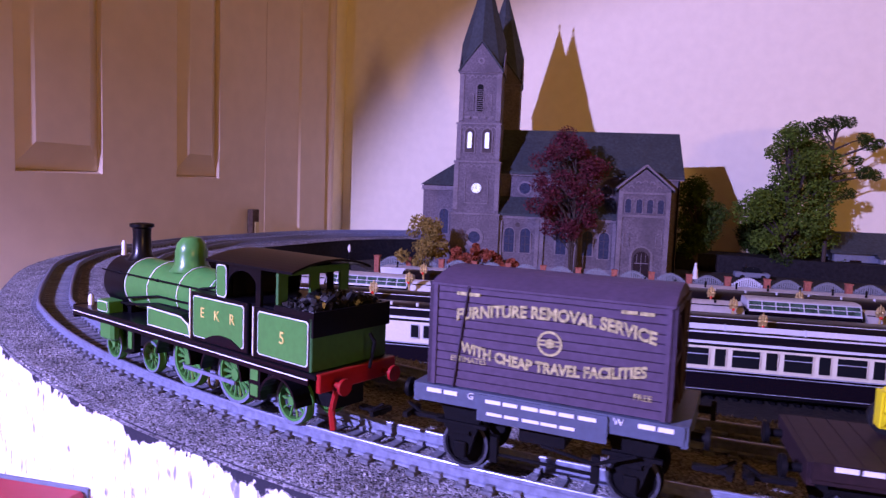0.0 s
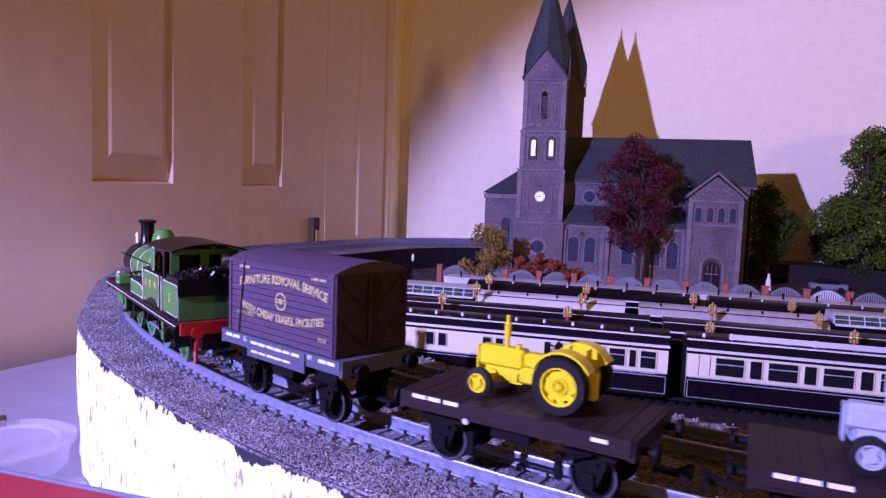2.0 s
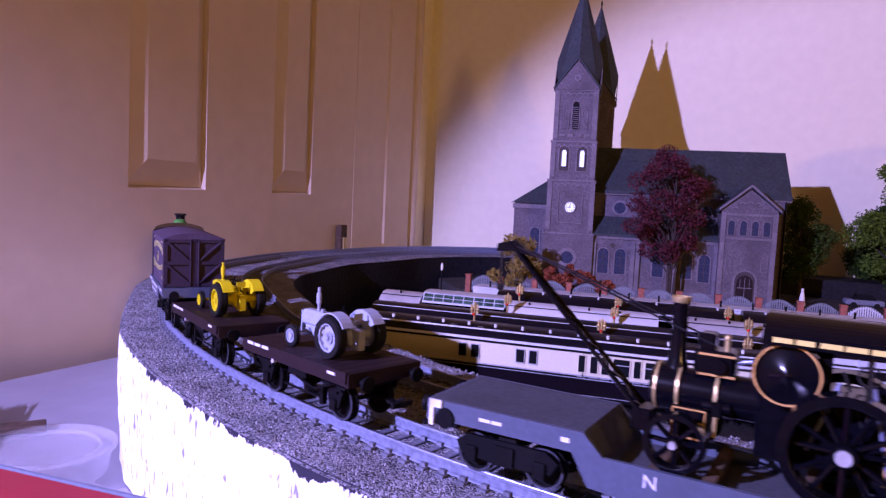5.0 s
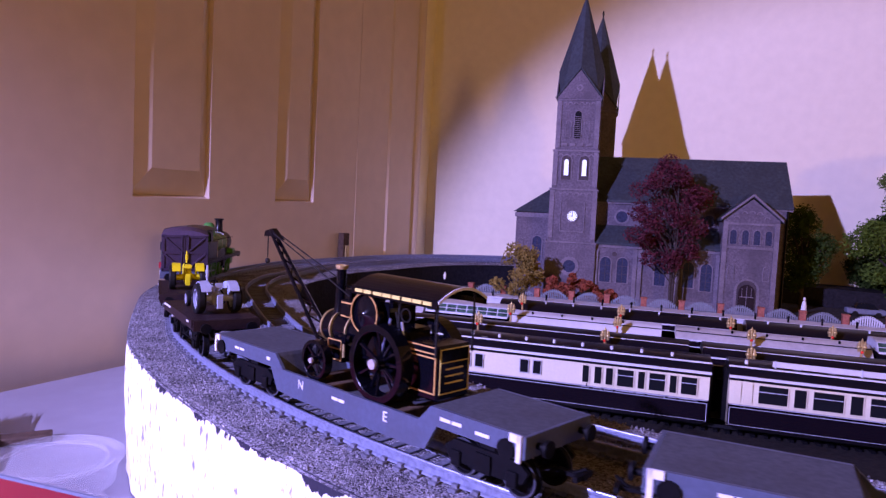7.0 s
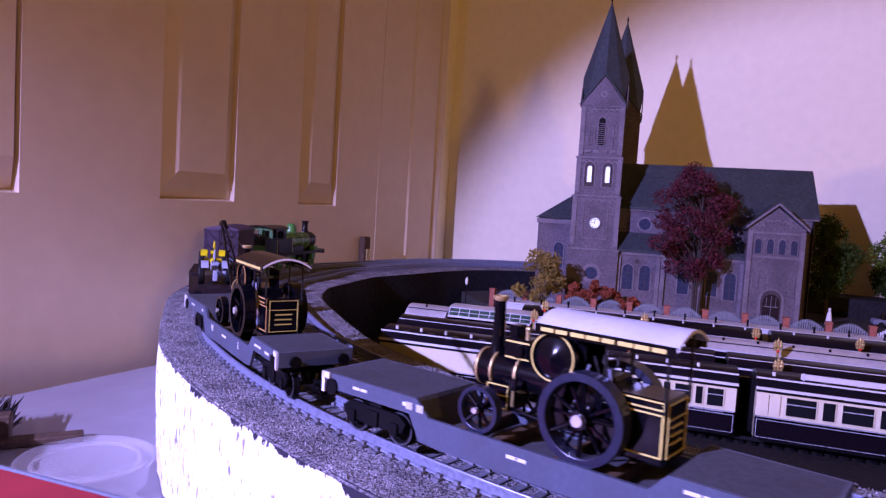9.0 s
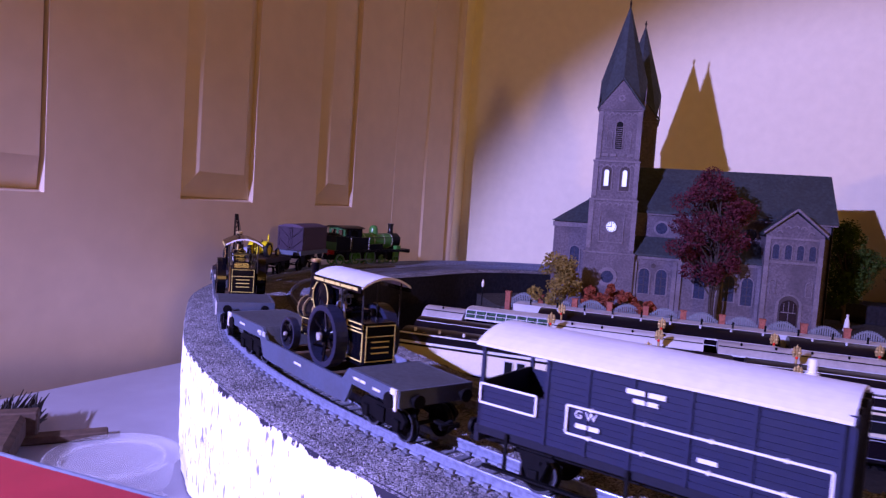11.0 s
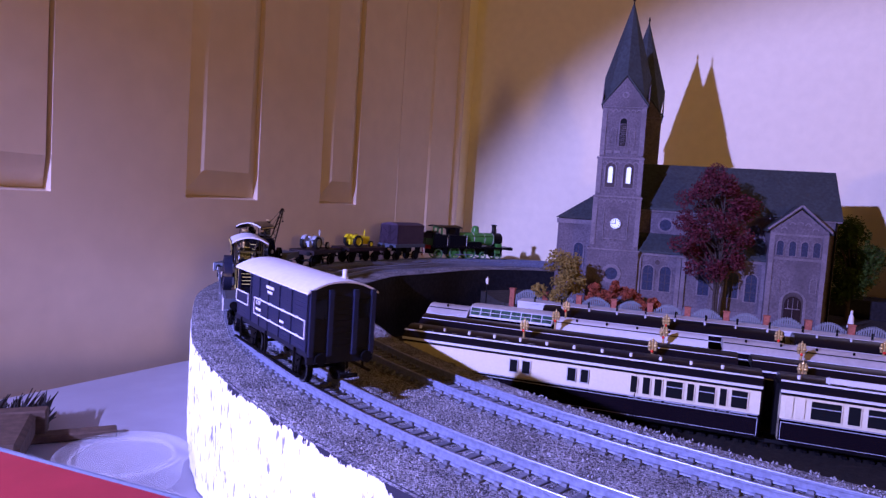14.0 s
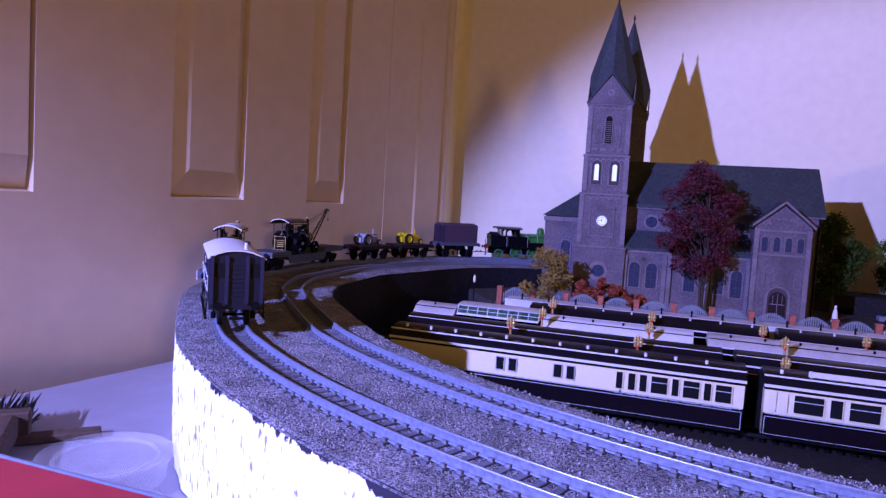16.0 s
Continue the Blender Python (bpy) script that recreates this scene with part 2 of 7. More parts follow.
M = dict(
    wall=mat("plastered_wall", (0.85, 0.78, 0.59), 0.85, grain=0.03, scale=60, bump=0.0004),
    door=mat("cream_painted_door", (0.64, 0.53, 0.41), 0.5, grain=0.04, scale=40, bump=0.0002, wear=(0.56, 0.46, 0.35), wear_amount=0.4, wear_scale=6),
    floor=mat("carpet", (0.16, 0.11, 0.08), 0.95, grain=0.3, scale=700, bump=0.001),
    table=mat("white_table", (0.235, 0.23, 0.27), 0.35, grain=0.06, scale=50, wear=(0.22, 0.21, 0.25), wear_amount=0.5, wear_scale=28),
    board=mat("dark_baseboard", (0.02, 0.018, 0.018), 0.8, grain=0.35, scale=300, bump=0.0005),
    foam=foam_paint(), ballast=ballast_mat(),
    stone_chip=mat("ballast_chip", (0.21, 0.205, 0.22), 0.9, grain=0.8, scale=600),
    scenic=mat("dark_scenic_paint", (0.012, 0.011, 0.014), 0.75, grain=0.4, scale=250, bump=0.0008),
    steel=mat("nickel_rail", (0.22, 0.245, 0.37), 0.4, 0.5, grain=0.12, scale=700),
    railside=mat("rail_side", (0.17, 0.19, 0.28), 0.5, 0.2, grain=0.25, scale=500),
    sleeper=mat("sleeper_plastic", (0.125, 0.13, 0.165), 0.6, grain=0.3, scale=900, bump=0.0002, random_tone=0.2),
    black=mat("satin_black", (0.0028, 0.0028, 0.0048), 0.3, grain=0.3, scale=800, wear=(0.007, 0.007, 0.009), wear_amount=0.3, spec=0.22),
    frame_black=mat("dull_black", (0.0028, 0.0027, 0.0042), 0.6, grain=0.3, scale=700, wear=(0.009, 0.008, 0.009), wear_amount=0.4, spec=0.1),
    gloss_black=mat("gloss_black", (0.0022, 0.0022, 0.0042), 0.16, grain=0.3, scale=700, spec=0.3),
    green=mat("light_green_paint", (0.052, 0.20, 0.046), 0.28, grain=0.08, scale=500, wear=(0.03, 0.09, 0.025), wear_amount=0.25),
    green_dark=mat("dark_green_paint", (0.03, 0.11, 0.035), 0.4, grain=0.1, scale=500),
    white=mat("white_lining", (0.62, 0.63, 0.66), 0.5, grain=0.05, scale=600),
    yellow=mat("tractor_yellow", (0.62, 0.52, 0.015), 0.3, grain=0.06, scale=500),
    gold=mat("gold_lettering", (0.62, 0.5, 0.14), 0.45),
    cream_letter=mat("faded_cream_lettering", (0.31, 0.28, 0.13), 0.7, grain=0.5, scale=900),
    red=mat("buffer_red", (0.27, 0.008, 0.010), 0.35, grain=0.1, scale=500),
    rust=mat("orange_lining", (0.48, 0.26, 0.08), 0.4, grain=0.2, scale=800),
    brass=mat("brass", (0.62, 0.48, 0.22), 0.38, 0.7, grain=0.15, scale=600),
    coal=mat("coal", (0.006, 0.006, 0.007), 0.3, grain=0.4, scale=600),
    crimson=mat("maroon_container", (0.066, 0.045, 0.076), 0.6, grain=0.14, scale=600, wear=(0.052, 0.036, 0.058), wear_amount=0.5, wear_scale=90),
    # darker maroon for joints, chain and ends; the ends' shade is in the colour
    maroon_shade=mat("shaded_maroon", (0.034, 0.022, 0.038), 0.6, grain=0.2, scale=600, wear=(0.024, 0.016, 0.026), wear_amount=0.5),
    wagon_grey=mat("wagon_grey", (0.058, 0.073, 0.115), 0.5, grain=0.1, scale=600, wear=(0.05, 0.056, 0.075), wear_amount=0.5, wear_scale=80),
    deck_grey=mat("deck_grey", (0.060, 0.064, 0.076), 0.7, grain=0.2, scale=500, wear=(0.045, 0.044, 0.05), wear_amount=0.5, wear_scale=70),
    brown=mat("bauxite_brown", (0.017, 0.0085, 0.011), 0.55, grain=0.25, scale=600, wear=(0.011, 0.007, 0.009), wear_amount=0.5, spec=0.2),
    tyre=mat("tyre_rubber", (0.008, 0.008, 0.009), 0.6, grain=0.25, scale=700),
    tractor_blue=mat("tractor_grey_blue", (0.30, 0.33, 0.42), 0.32, grain=0.06, scale=500),
    iron=mat("dark_iron", (0.03, 0.03, 0.034), 0.3, 0.6),
    wheel_grey=mat("blued_wheel_rim", (0.018, 0.021, 0.045), 0.28, 0.2, grain=0.2, scale=600),
    timber=mat("packing_timber", (0.085, 0.055, 0.035), 0.8, grain=0.25, scale=400),
    canopy=mat("pale_canopy", (0.50, 0.52, 0.58), 0.5, grain=0.05, scale=400, wear=(0.4, 0.42, 0.47), wear_amount=0.4, wear_scale=70),
    van_grey=mat("blue_grey_van", (0.0125, 0.0155, 0.042), 0.45, grain=0.12, scale=600, wear=(0.018, 0.019, 0.034), wear_amount=0.4, wear_scale=80, spec=0.25),
    van_dark=mat("dark_van_end", (0.008, 0.009, 0.019), 0.55, grain=0.15, scale=600, spec=0.2),
    roof_white=mat("white_roof", (0.58, 0.58, 0.60), 0.55, grain=0.05, scale=300, wear=(0.5, 0.48, 0.46), wear_amount=0.35, wear_scale=50),
    cream=mat("coach_cream", (0.72, 0.66, 0.47), 0.3, grain=0.03, scale=500),
    choc=mat("coach_chocolate", (0.0065, 0.004, 0.007), 0.22, grain=0.1, scale=500, spec=0.3),
    coach_roof=mat("dark_coach_roof", (0.0045, 0.004, 0.008), 0.28, grain=0.15, scale=400, spec=0.3),
    silver_roof=mat("silver_coach_roof", (0.54, 0.53, 0.54), 0.35, 0.3, grain=0.08, scale=300, wear=(0.3, 0.29, 0.3), wear_amount=0.4, wear_scale=50),
    glass=mat("dark_window_glass", (0.01, 0.011, 0.013), 0.06),
    blind=mat("window_blind", (0.5, 0.46, 0.42), 0.8),
    green_glass=mat("pale_green_glass", (0.035, 0.075, 0.055), 0.06, grain=0.6, scale=220),
    stone=mat("church_sandstone", (0.128, 0.108, 0.128), 0.85, grain=0.28, scale=420, bump=0.0005, wear=(0.078, 0.066, 0.078), wear_amount=0.75, wear_scale=38),
    stone_trim=mat("church_trim", (0.175, 0.15, 0.172), 0.85, grain=0.18, scale=420, wear=(0.115, 0.098, 0.112), wear_amount=0.7, wear_scale=60),
    # darker sandstone copy, recess shade put into its colour; also on glazing bars
    stone_shadow=mat("church_shaded_stone", (0.07, 0.056, 0.06), 0.9, grain=0.2, scale=300),
    slate=mat("slate_roof", (0.042, 0.051, 0.058), 0.6, grain=0.25, scale=260, bump=0.0005, wear=(0.034, 0.04, 0.044), wear_amount=0.6, wear_scale=50),
    window_blue=mat("church_glazing", (0.035, 0.042, 0.075), 0.2, grain=0.3, scale=500),
    lit=mat("lit_window", (0.72, 0.80, 1.0), 0.4, emit=0.55),
    brick=mat("red_brick_pier", (0.30, 0.10, 0.07), 0.85, grain=0.25, scale=500),
    fence=mat("grey_fence", (0.17, 0.19, 0.22), 0.6, grain=0.15, scale=400),
    ground=mat("scenic_ground", (0.045, 0.042, 0.04), 0.95, grain=0.4, scale=300, bump=0.0008),
    bark=mat("bark", (0.055, 0.042, 0.038), 0.9, grain=0.3, scale=500, bump=0.0004),
    leaf_red=mat("copper_beech_leaves", (0.088, 0.017, 0.026), 0.75, grain=0.6, scale=150),
    leaf_green=mat("green_leaves", (0.075, 0.125, 0.016), 0.7, grain=0.6, scale=150),
    leaf_dark=mat("dark_green_leaves", (0.030, 0.056, 0.009), 0.8, grain=0.5, scale=150),
    leaf_ochre=mat("ochre_leaves", (0.22, 0.155, 0.04), 0.8, grain=0.5, scale=150),
    leaf_rust=mat("rusty_red_leaves", (0.22, 0.055, 0.03), 0.8, grain=0.5, scale=150),
    house=mat("blue_grey_house_wall", (0.16, 0.18, 0.24), 0.8, grain=0.1, scale=300),
    plastic=mat("clear_plastic", (0.6, 0.6, 0.64), 0.04, alpha_glass=True),
    red_card=mat("red_card_box", (0.36, 0.03, 0.045), 0.5, grain=0.08, scale=60),
    bristle=mat("brush_bristle", (0.02, 0.018, 0.02), 0.8, grain=0.4, scale=900),
    wood=mat("worn_wood", (0.075, 0.048, 0.034), 0.7, grain=0.3, scale=200),
    statue=mat("white_figure", (0.75, 0.74, 0.72), 0.6),
    dull_tyre=mat("dull_wheel_tyre", (0.07, 0.075, 0.10), 0.4, 0.5, grain=0.3, scale=600),
    nickel=mat("nickel_plate", (0.62, 0.62, 0.64), 0.3, 0.6, grain=0.1, scale=500),
    chain=mat("pale_lettering_line", (0.42, 0.44, 0.5), 0.5),
    red_lens=mat("red_glint_gloss", (0.8, 0.05, 0.03), 0.15),
)


# ---- mesh helpers ----
class Shape:
    """Collects simple solids in one bmesh."""

    def __init__(self):
        self.bm = bmesh.new()

    def _turn(self, verts, m):
        if m is not None:
            bmesh.ops.transform(self.bm, matrix=m, verts=verts)
        return self

    def box(self, x0, x1, y0, y1, z0, z1, m=None, bevel=0.0):
        v = bmesh.ops.create_cube(self.bm, size=1)["verts"]
        for p in v:
            p.co = Vector((x0 + (p.co.x + 0.5) * (x1 - x0), y0 + (p.co.y + 0.5) * (y1 - y0), z0 + (p.co.z + 0.5) * (z1 - z0)))
        if bevel:
            e = list({e for p in v for e in p.link_edges})
            out = bmesh.ops.bevel(self.bm, geom=e, offset=bevel, segments=1, affect="EDGES", profile=0.5)
            v = list({p for f in out["faces"] for p in f.verts} | {p for p in v if p.is_valid})
        return self._turn(v, m)

    def cyl(self, p0, p1, r, r2=None, seg=14, caps=True):
        p0, p1 = Vector(p0), Vector(p1)
        d = p1 - p0
        v = bmesh.ops.create_cone(self.bm, cap_ends=caps, segments=seg, radius1=r, radius2=r if r2 is None else r2, depth=d.length)["verts"]
        m = Matrix.Translation((p0 + p1) / 2) @ d.to_track_quat("Z", "Y").to_matrix().to_4x4()
        return self._turn(v, m)

    def tube(self, pts, r, seg=6):
        for a, b in zip(pts, pts[1:]):
            self.cyl(a, b, r, seg=seg)
        return self

    def ball(self, c, r, scale=(1, 1, 1), seg=10):
        v = bmesh.ops.create_uvsphere(self.bm, u_segments=seg, v_segments=max(5, seg * 2 // 3), radius=r)["verts"]
        return self._turn(v, Matrix.Translation(c) @ Matrix.Diagonal((*scale, 1)))

    def lathe(self, profile, m=None, seg=20, loop=False):
        """Profile of (radius, height) turned about z; loop closes it into a ring."""
        rings = []
        for r, z in profile:
            rings.append([self.bm.verts.new((r * math.cos(2 * math.pi * k / seg), r * math.sin(2 * math.pi * k / seg), z)) for k in range(seg)])
        for a, b in zip(rings, rings[1:] + ([rings[0]] if loop else [])):
            for k in range(seg):
                self.bm.faces.new((a[k], a[(k + 1) % seg], b[(k + 1) % seg], b[k]))
        if loop:
            return self._turn([v for r in rings for v in r], m)
        if profile[0][0] > 1e-6:
            self.bm.faces.new(rings[0][::-1])
        if profile[-1][0] > 1e-6:
            self.bm.faces.new(rings[-1])
        return self._turn([v for r in rings for v in r], m)

    def prism(self, poly, d0, d1, axis="y", m=None):
        """A flat outline pushed through along an axis. For y the outline is (x, z); for x it is (y, z); for z it is (x, y)."""
        def at(p, d):
            return {"y": (p[0], d, p[1]), "x": (d, p[0], p[1]), "z": (p[0], p[1], d)}[axis]
        a = [self.bm.verts.new(at(p, d0)) for p in poly]
        b = [self.bm.verts.new(at(p, d1)) for p in poly]
        k = len(poly)
        self.bm.faces.new(a)
        self.bm.faces.new(b[::-1])
        for i in range(k):
            self.bm.faces.new((a[i], b[i], b[(i + 1) % k], a[(i + 1) % k]))
        return self._turn(a + b, m)

    def ring(self, c, r0, r1, y0, y1, seg=24, a0=0.0, a1=360.0):
        """A flat ring (or part of one) about the y axis."""
        full = a1 - a0 >= 359.9
        n = seg if full else max(3, int(seg * (a1 - a0) / 360))
        loops = []
        for k in range(n if full else n + 1):
            a = radians(a0 + (a1 - a0) * k / n)
            ca, sa = math.cos(a), math.sin(a)
            loops.append([self.bm.verts.new((c[0] + r * ca, y, c[1] + r * sa)) for r, y in ((r0, y0), (r1, y0), (r1, y1), (r0, y1))])
        pairs = list(zip(loops, loops[1:] + ([loops[0]] if full else [])))
        for a, b in pairs:
            for j in range(4):
                self.bm.faces.new((a[j], a[(j + 1) % 4], b[(j + 1) % 4], b[j]))
        if not full:
            self.bm.faces.new(loops[0])
            self.bm.faces.new(loops[-1][::-1])
        return self


def part(name, shape, material, parent=None, label="", smooth=False):
    bm = shape.bm if isinstance(shape, Shape) else shape
    bmesh.ops.recalc_face_normals(bm, faces=bm.faces)
    me = bpy.data.meshes.new(name)
    bm.to_mesh(me)
    bm.free()
    me.materials.append(M[material])
    if smooth:
        for p in me.polygons:
            p.use_smooth = True
        me.set_sharp_from_angle(angle=radians(38))
    ob = new(name, me)
    if parent:
        ob.parent = parent
    if label:
        ob["label"] = label
    return ob


def thing(name, label, category, m=None, group="", kind=""):
    ob = new(name)
    ob.empty_display_size = 0.01
    tagged(ob, label, category, group, kind)
    if m is not None:
        ob.matrix_world = m
    return ob


def words(text, size, m, material, parent, name="lettering", depth=0.00012, stretch=1.0, label="", bold=0.0):
    cu = bpy.data.curves.new(name, "FONT")
    cu.body, cu.size, cu.align_x, cu.align_y, cu.extrude = text, size, "CENTER", "CENTER", depth
    cu.resolution_u = 3
    cu.offset = bold
    tmp = bpy.data.objects.new("tmp", cu)
    me = bpy.data.meshes.new_from_object(tmp)
    bpy.data.objects.remove(tmp)
    me.transform(m @ Matrix.Diagonal((stretch, 1, 1, 1)))
    me.materials.clear()
    me.materials.append(M[material])
    ob = new(name, me)
    ob.parent = parent
    if label:
        ob["label"] = label
    return ob


def side_text(x, y, z, roll=0.0):
    """Writing on a vehicle's left side: it reads towards the tail."""
    return Matrix.Translation((x, y, z)) @ Matrix(((-1, 0, 0, 0), (0, 0, 1, 0), (0, 1, 0, 0), (0, 0, 0, 1))) @ pose(0, 0, 0, 0, 0, roll)


# ---- the line of the track ----
CX, CY, RA = 0.4438, 0.7185, 0.6414
SPACING = 0.0602
LOW = -0.082


def smooth_line(points, k=12):
    out = []
    p = [Vector(q) for q in points]
    for i in range(1, len(p) - 2):
        a, b, c, d = p[i - 1:i + 3]
        for j in range(k):
            t = j / k
            out.append(0.5 * (2 * b + (c - a) * t + (2 * a - 5 * b + 4 * c - d) * t * t + (3 * b - a - 3 * c + d) * t ** 3))
    out.append(p[-2])
    return out


CONTROL = [(CX + RA * math.cos(radians(a)), CY + RA * math.sin(radians(a))) for a in range(-22, -155, -4)]
CONTROL += [(-0.168, 0.530), (-0.1985, 0.6255), (-0.2060, 0.7166), (-0.1930, 0.7806), (-0.1620, 0.884), (-0.1090, 0.962), (-0.0560, 1.039), (0.0150, 1.102), (0.1085, 1.142), (0.218, 1.150), (0.34, 1.095), (0.44, 1.04), (0.53, 0.96)]
LINE = smooth_line(CONTROL)
RUN = [0.0]
for _a, _b in zip(LINE, LINE[1:]):
    RUN.append(RUN[-1] + (_b - _a).length)
RUN = np.array(RUN)
LINE_NP = np.array([tuple(p) for p in LINE])
# distances are counted from the bearing of 70 degrees below the x axis
START = RUN[int(np.argmin(np.hypot(LINE_NP[:, 0] - (CX + RA * math.cos(radians(-74))), LINE_NP[:, 1] - (CY + RA * math.sin(radians(-74))))))]


def on_line(s, off=0.0):
    """Place and heading at a distance along the outer track, off metres to the left of it."""
    s = s + START
    x, y = np.interp(s, RUN, LINE_NP[:, 0]), np.interp(s, RUN, LINE_NP[:, 1])
    e = 0.006
    dx = np.interp(s + e, RUN, LINE_NP[:, 0]) - np.interp(s - e, RUN, LINE_NP[:, 0])
    dy = np.interp(s + e, RUN, LINE_NP[:, 1]) - np.interp(s - e, RUN, LINE_NP[:, 1])
    h = math.atan2(dy, dx)
    return x - off * math.sin(h), y + off * math.cos(h), h


S0, S1 = float(-START) + 0.01, float(RUN[-1] - START) - 0.01


def sweep(name, section, material, parent, off=0.0, step=0.012, s0=S0, s1=S1, smooth=False):
    """A closed section of (across, z), to the left positive, drawn along the track."""
    n = int((s1 - s0) / step)
    verts, faces, k = [], [], len(section)
    for i in range(n + 1):
        x, y, h = on_line(s0 + (s1 - s0) * i / n)
        for a, z in section:
            verts.append((x - (off + a) * math.sin(h), y + (off + a) * math.cos(h), z))
    for i in range(n):
        for j in range(k):
            faces.append((i * k + j, i * k + (j + 1) % k, (i + 1) * k + (j + 1) % k, (i + 1) * k + j))
    faces.append(tuple(range(k)))
    faces.append(tuple(range(n * k, n * k + k))[::-1])
    me = bpy.data.meshes.new(name)
    me.from_pydata(verts, [], faces)
    me.materials.append(M[material])
    bm = bmesh.new()
    bm.from_mesh(me)
    bmesh.ops.recalc_face_normals(bm, faces=bm.faces)
    bm.to_mesh(me)
    bm.free()
    ob = new(name, me)
    if parent:
        ob.parent = parent
    return ob


# ---- room ----
E1 = Vector((0.479, 0.878, 0))
DOOR0 = Vector((-0.14, 1.04, 0))
FLOOR = LOW - 0.76
DOOR_M = Matrix(((E1.x, E1.y, 0, DOOR0.x), (E1.y, -E1.x, 0, DOOR0.y), (0, 0, 1, 0), (0, 0, 0, 1)))


def room():
    # door wall space: x along the wall, y out into the room, z up
    ceil_z = 1.6
    w = Shape().box(-6.0, 0.36, -0.16, -0.012, FLOOR, ceil_z)
    tagged(part("wall_door_side", w, "wall"), kind="structure").matrix_world = DOOR_M
    # back wall runs off at a right angle from the corner
    c = DOOR_M @ Vector((0.345, 0, 0))
    d = Vector((E1.y, -E1.x, 0))
    back = Matrix(((d.x, -E1.x, 0, c.x), (d.y, -E1.y, 0, c.y), (0, 0, 1, 0), (0, 0, 0, 1)))
    tagged(part("wall_back", Shape().box(-0.15, 6.0, -0.14, 0.0, FLOOR, ceil_z), "wall"), kind="structure").matrix_world = back
    tagged(part("wall_right", Shape().box(6.0, 6.14, -0.14, 6.0, FLOOR, ceil_z), "wall"), kind="structure").matrix_world = back
    tagged(part("wall_behind", Shape().box(-0.15, 6.14, 6.0, 6.14, FLOOR, ceil_z), "wall"), kind="structure").matrix_world = back
    tagged(part("floor", Shape().box(-0.3, 6.2, -0.2, 6.2, FLOOR - 0.05, FLOOR), "floor"), kind="structure").matrix_world = back
    tagged(part("ceiling", Shape().box(-0.3, 6.2, -0.2, 6.2, ceil_z, ceil_z + 0.05), "wall"), kind="structure").matrix_world = back
    # panelled door with sunk panels
    d1 = thing("door_1", "cream painted panelled door, closed, in a cream frame", "door", DOOR_M, kind="structure")
    for a, b in ((-0.486, -0.338), (-0.231, -0.114), (-0.031, 0.075), (-0.80, -0.635)):
        part("stile", Shape().box(a, b, -0.012, 0.004, FLOOR, 1.3), "door", d1)
    for a, b in ((-0.635, -0.486), (-0.338, -0.231), (-0.114, -0.031)):
        part("rail", Shape().box(a, b, -0.012, 0.004, FLOOR, 0.076), "door", d1)
        part("panel_ground", Shape().box(a, b, -0.0125, -0.0092, 0.076, 1.3), "door", d1)
        fld = Shape()
        f0, f1, d0 = (0.024, 0.016, -0.0038) if a > -0.5 else (0.006, 0.005, -0.0088)
        lo = [fld.bm.verts.new(p) for p in ((a, d0, 0.079), (b, d0, 0.079), (b, d0, 1.29), (a, d0, 1.29))]
        hi = [fld.bm.verts.new(p) for p in ((a + f0, 0.0036, 0.108), (b - f1, 0.0036, 0.108), (b - f1, 0.0036, 1.26), (a + f0, 0.0036, 1.26))]
        fld.bm.faces.new(hi)
        for k in range(4):
            fld.bm.faces.new((lo[k], lo[(k + 1) % 4], hi[(k + 1) % 4], hi[k]))
        part("raised_panel", fld, "door", d1)
        part("moulding", Shape().prism([(d0, 0.0785), (0.0036, 0.076), (d0, 0.076)], a, b, "x"), "door", d1)
    fr = thing("door_frame", "cream painted door architrave", "door frame", DOOR_M, kind="structure")
    part("jamb", Shape().box(0.0752, 0.165, -0.012, 0.0046, FLOOR, 1.35), "door", fr)
    part("architrave", Shape().box(0.1652, 0.25, -0.012, 0.0075, FLOOR, 1.35, bevel=0.003), "door", fr)
    part("bead", Shape().cyl((0.268, -0.004, FLOOR), (0.268, -0.004, 1.35), 0.014, seg=16), "door", fr)
    st = thing("wall_socket", "small dark brown wooden block fixed to the door frame", "block", DOOR_M @ pose(0.036, 0, 0))
    part("block", Shape().box(-0.008, 0.008, 0.0082, 0.018, -0.04, 0.031, bevel=0.001), "wood", st)
    part("plate", Shape().box(-0.004, 0.004, 0.0185, 0.0205, -0.01, 0.012), "brass", st)


def table():
    t = thing("table", "white painted table top carrying the model railway", "table")
    edge = DOOR_M @ pose(0, 0.075, 0)
    t.matrix_world = edge
    z = LOW - 0.001
    part("tabletop", Shape().box(-0.75, 0.33, 0, 1.9, z - 0.022, z, bevel=0.002), "table", t)
    for x in (-0.7, 0.25):
        for y in (0.06, 1.8):
            part("leg", Shape().box(x - 0.025, x + 0.025, y - 0.025, y + 0.025, FLOOR, z - 0.022), "table", t)


room()
table()


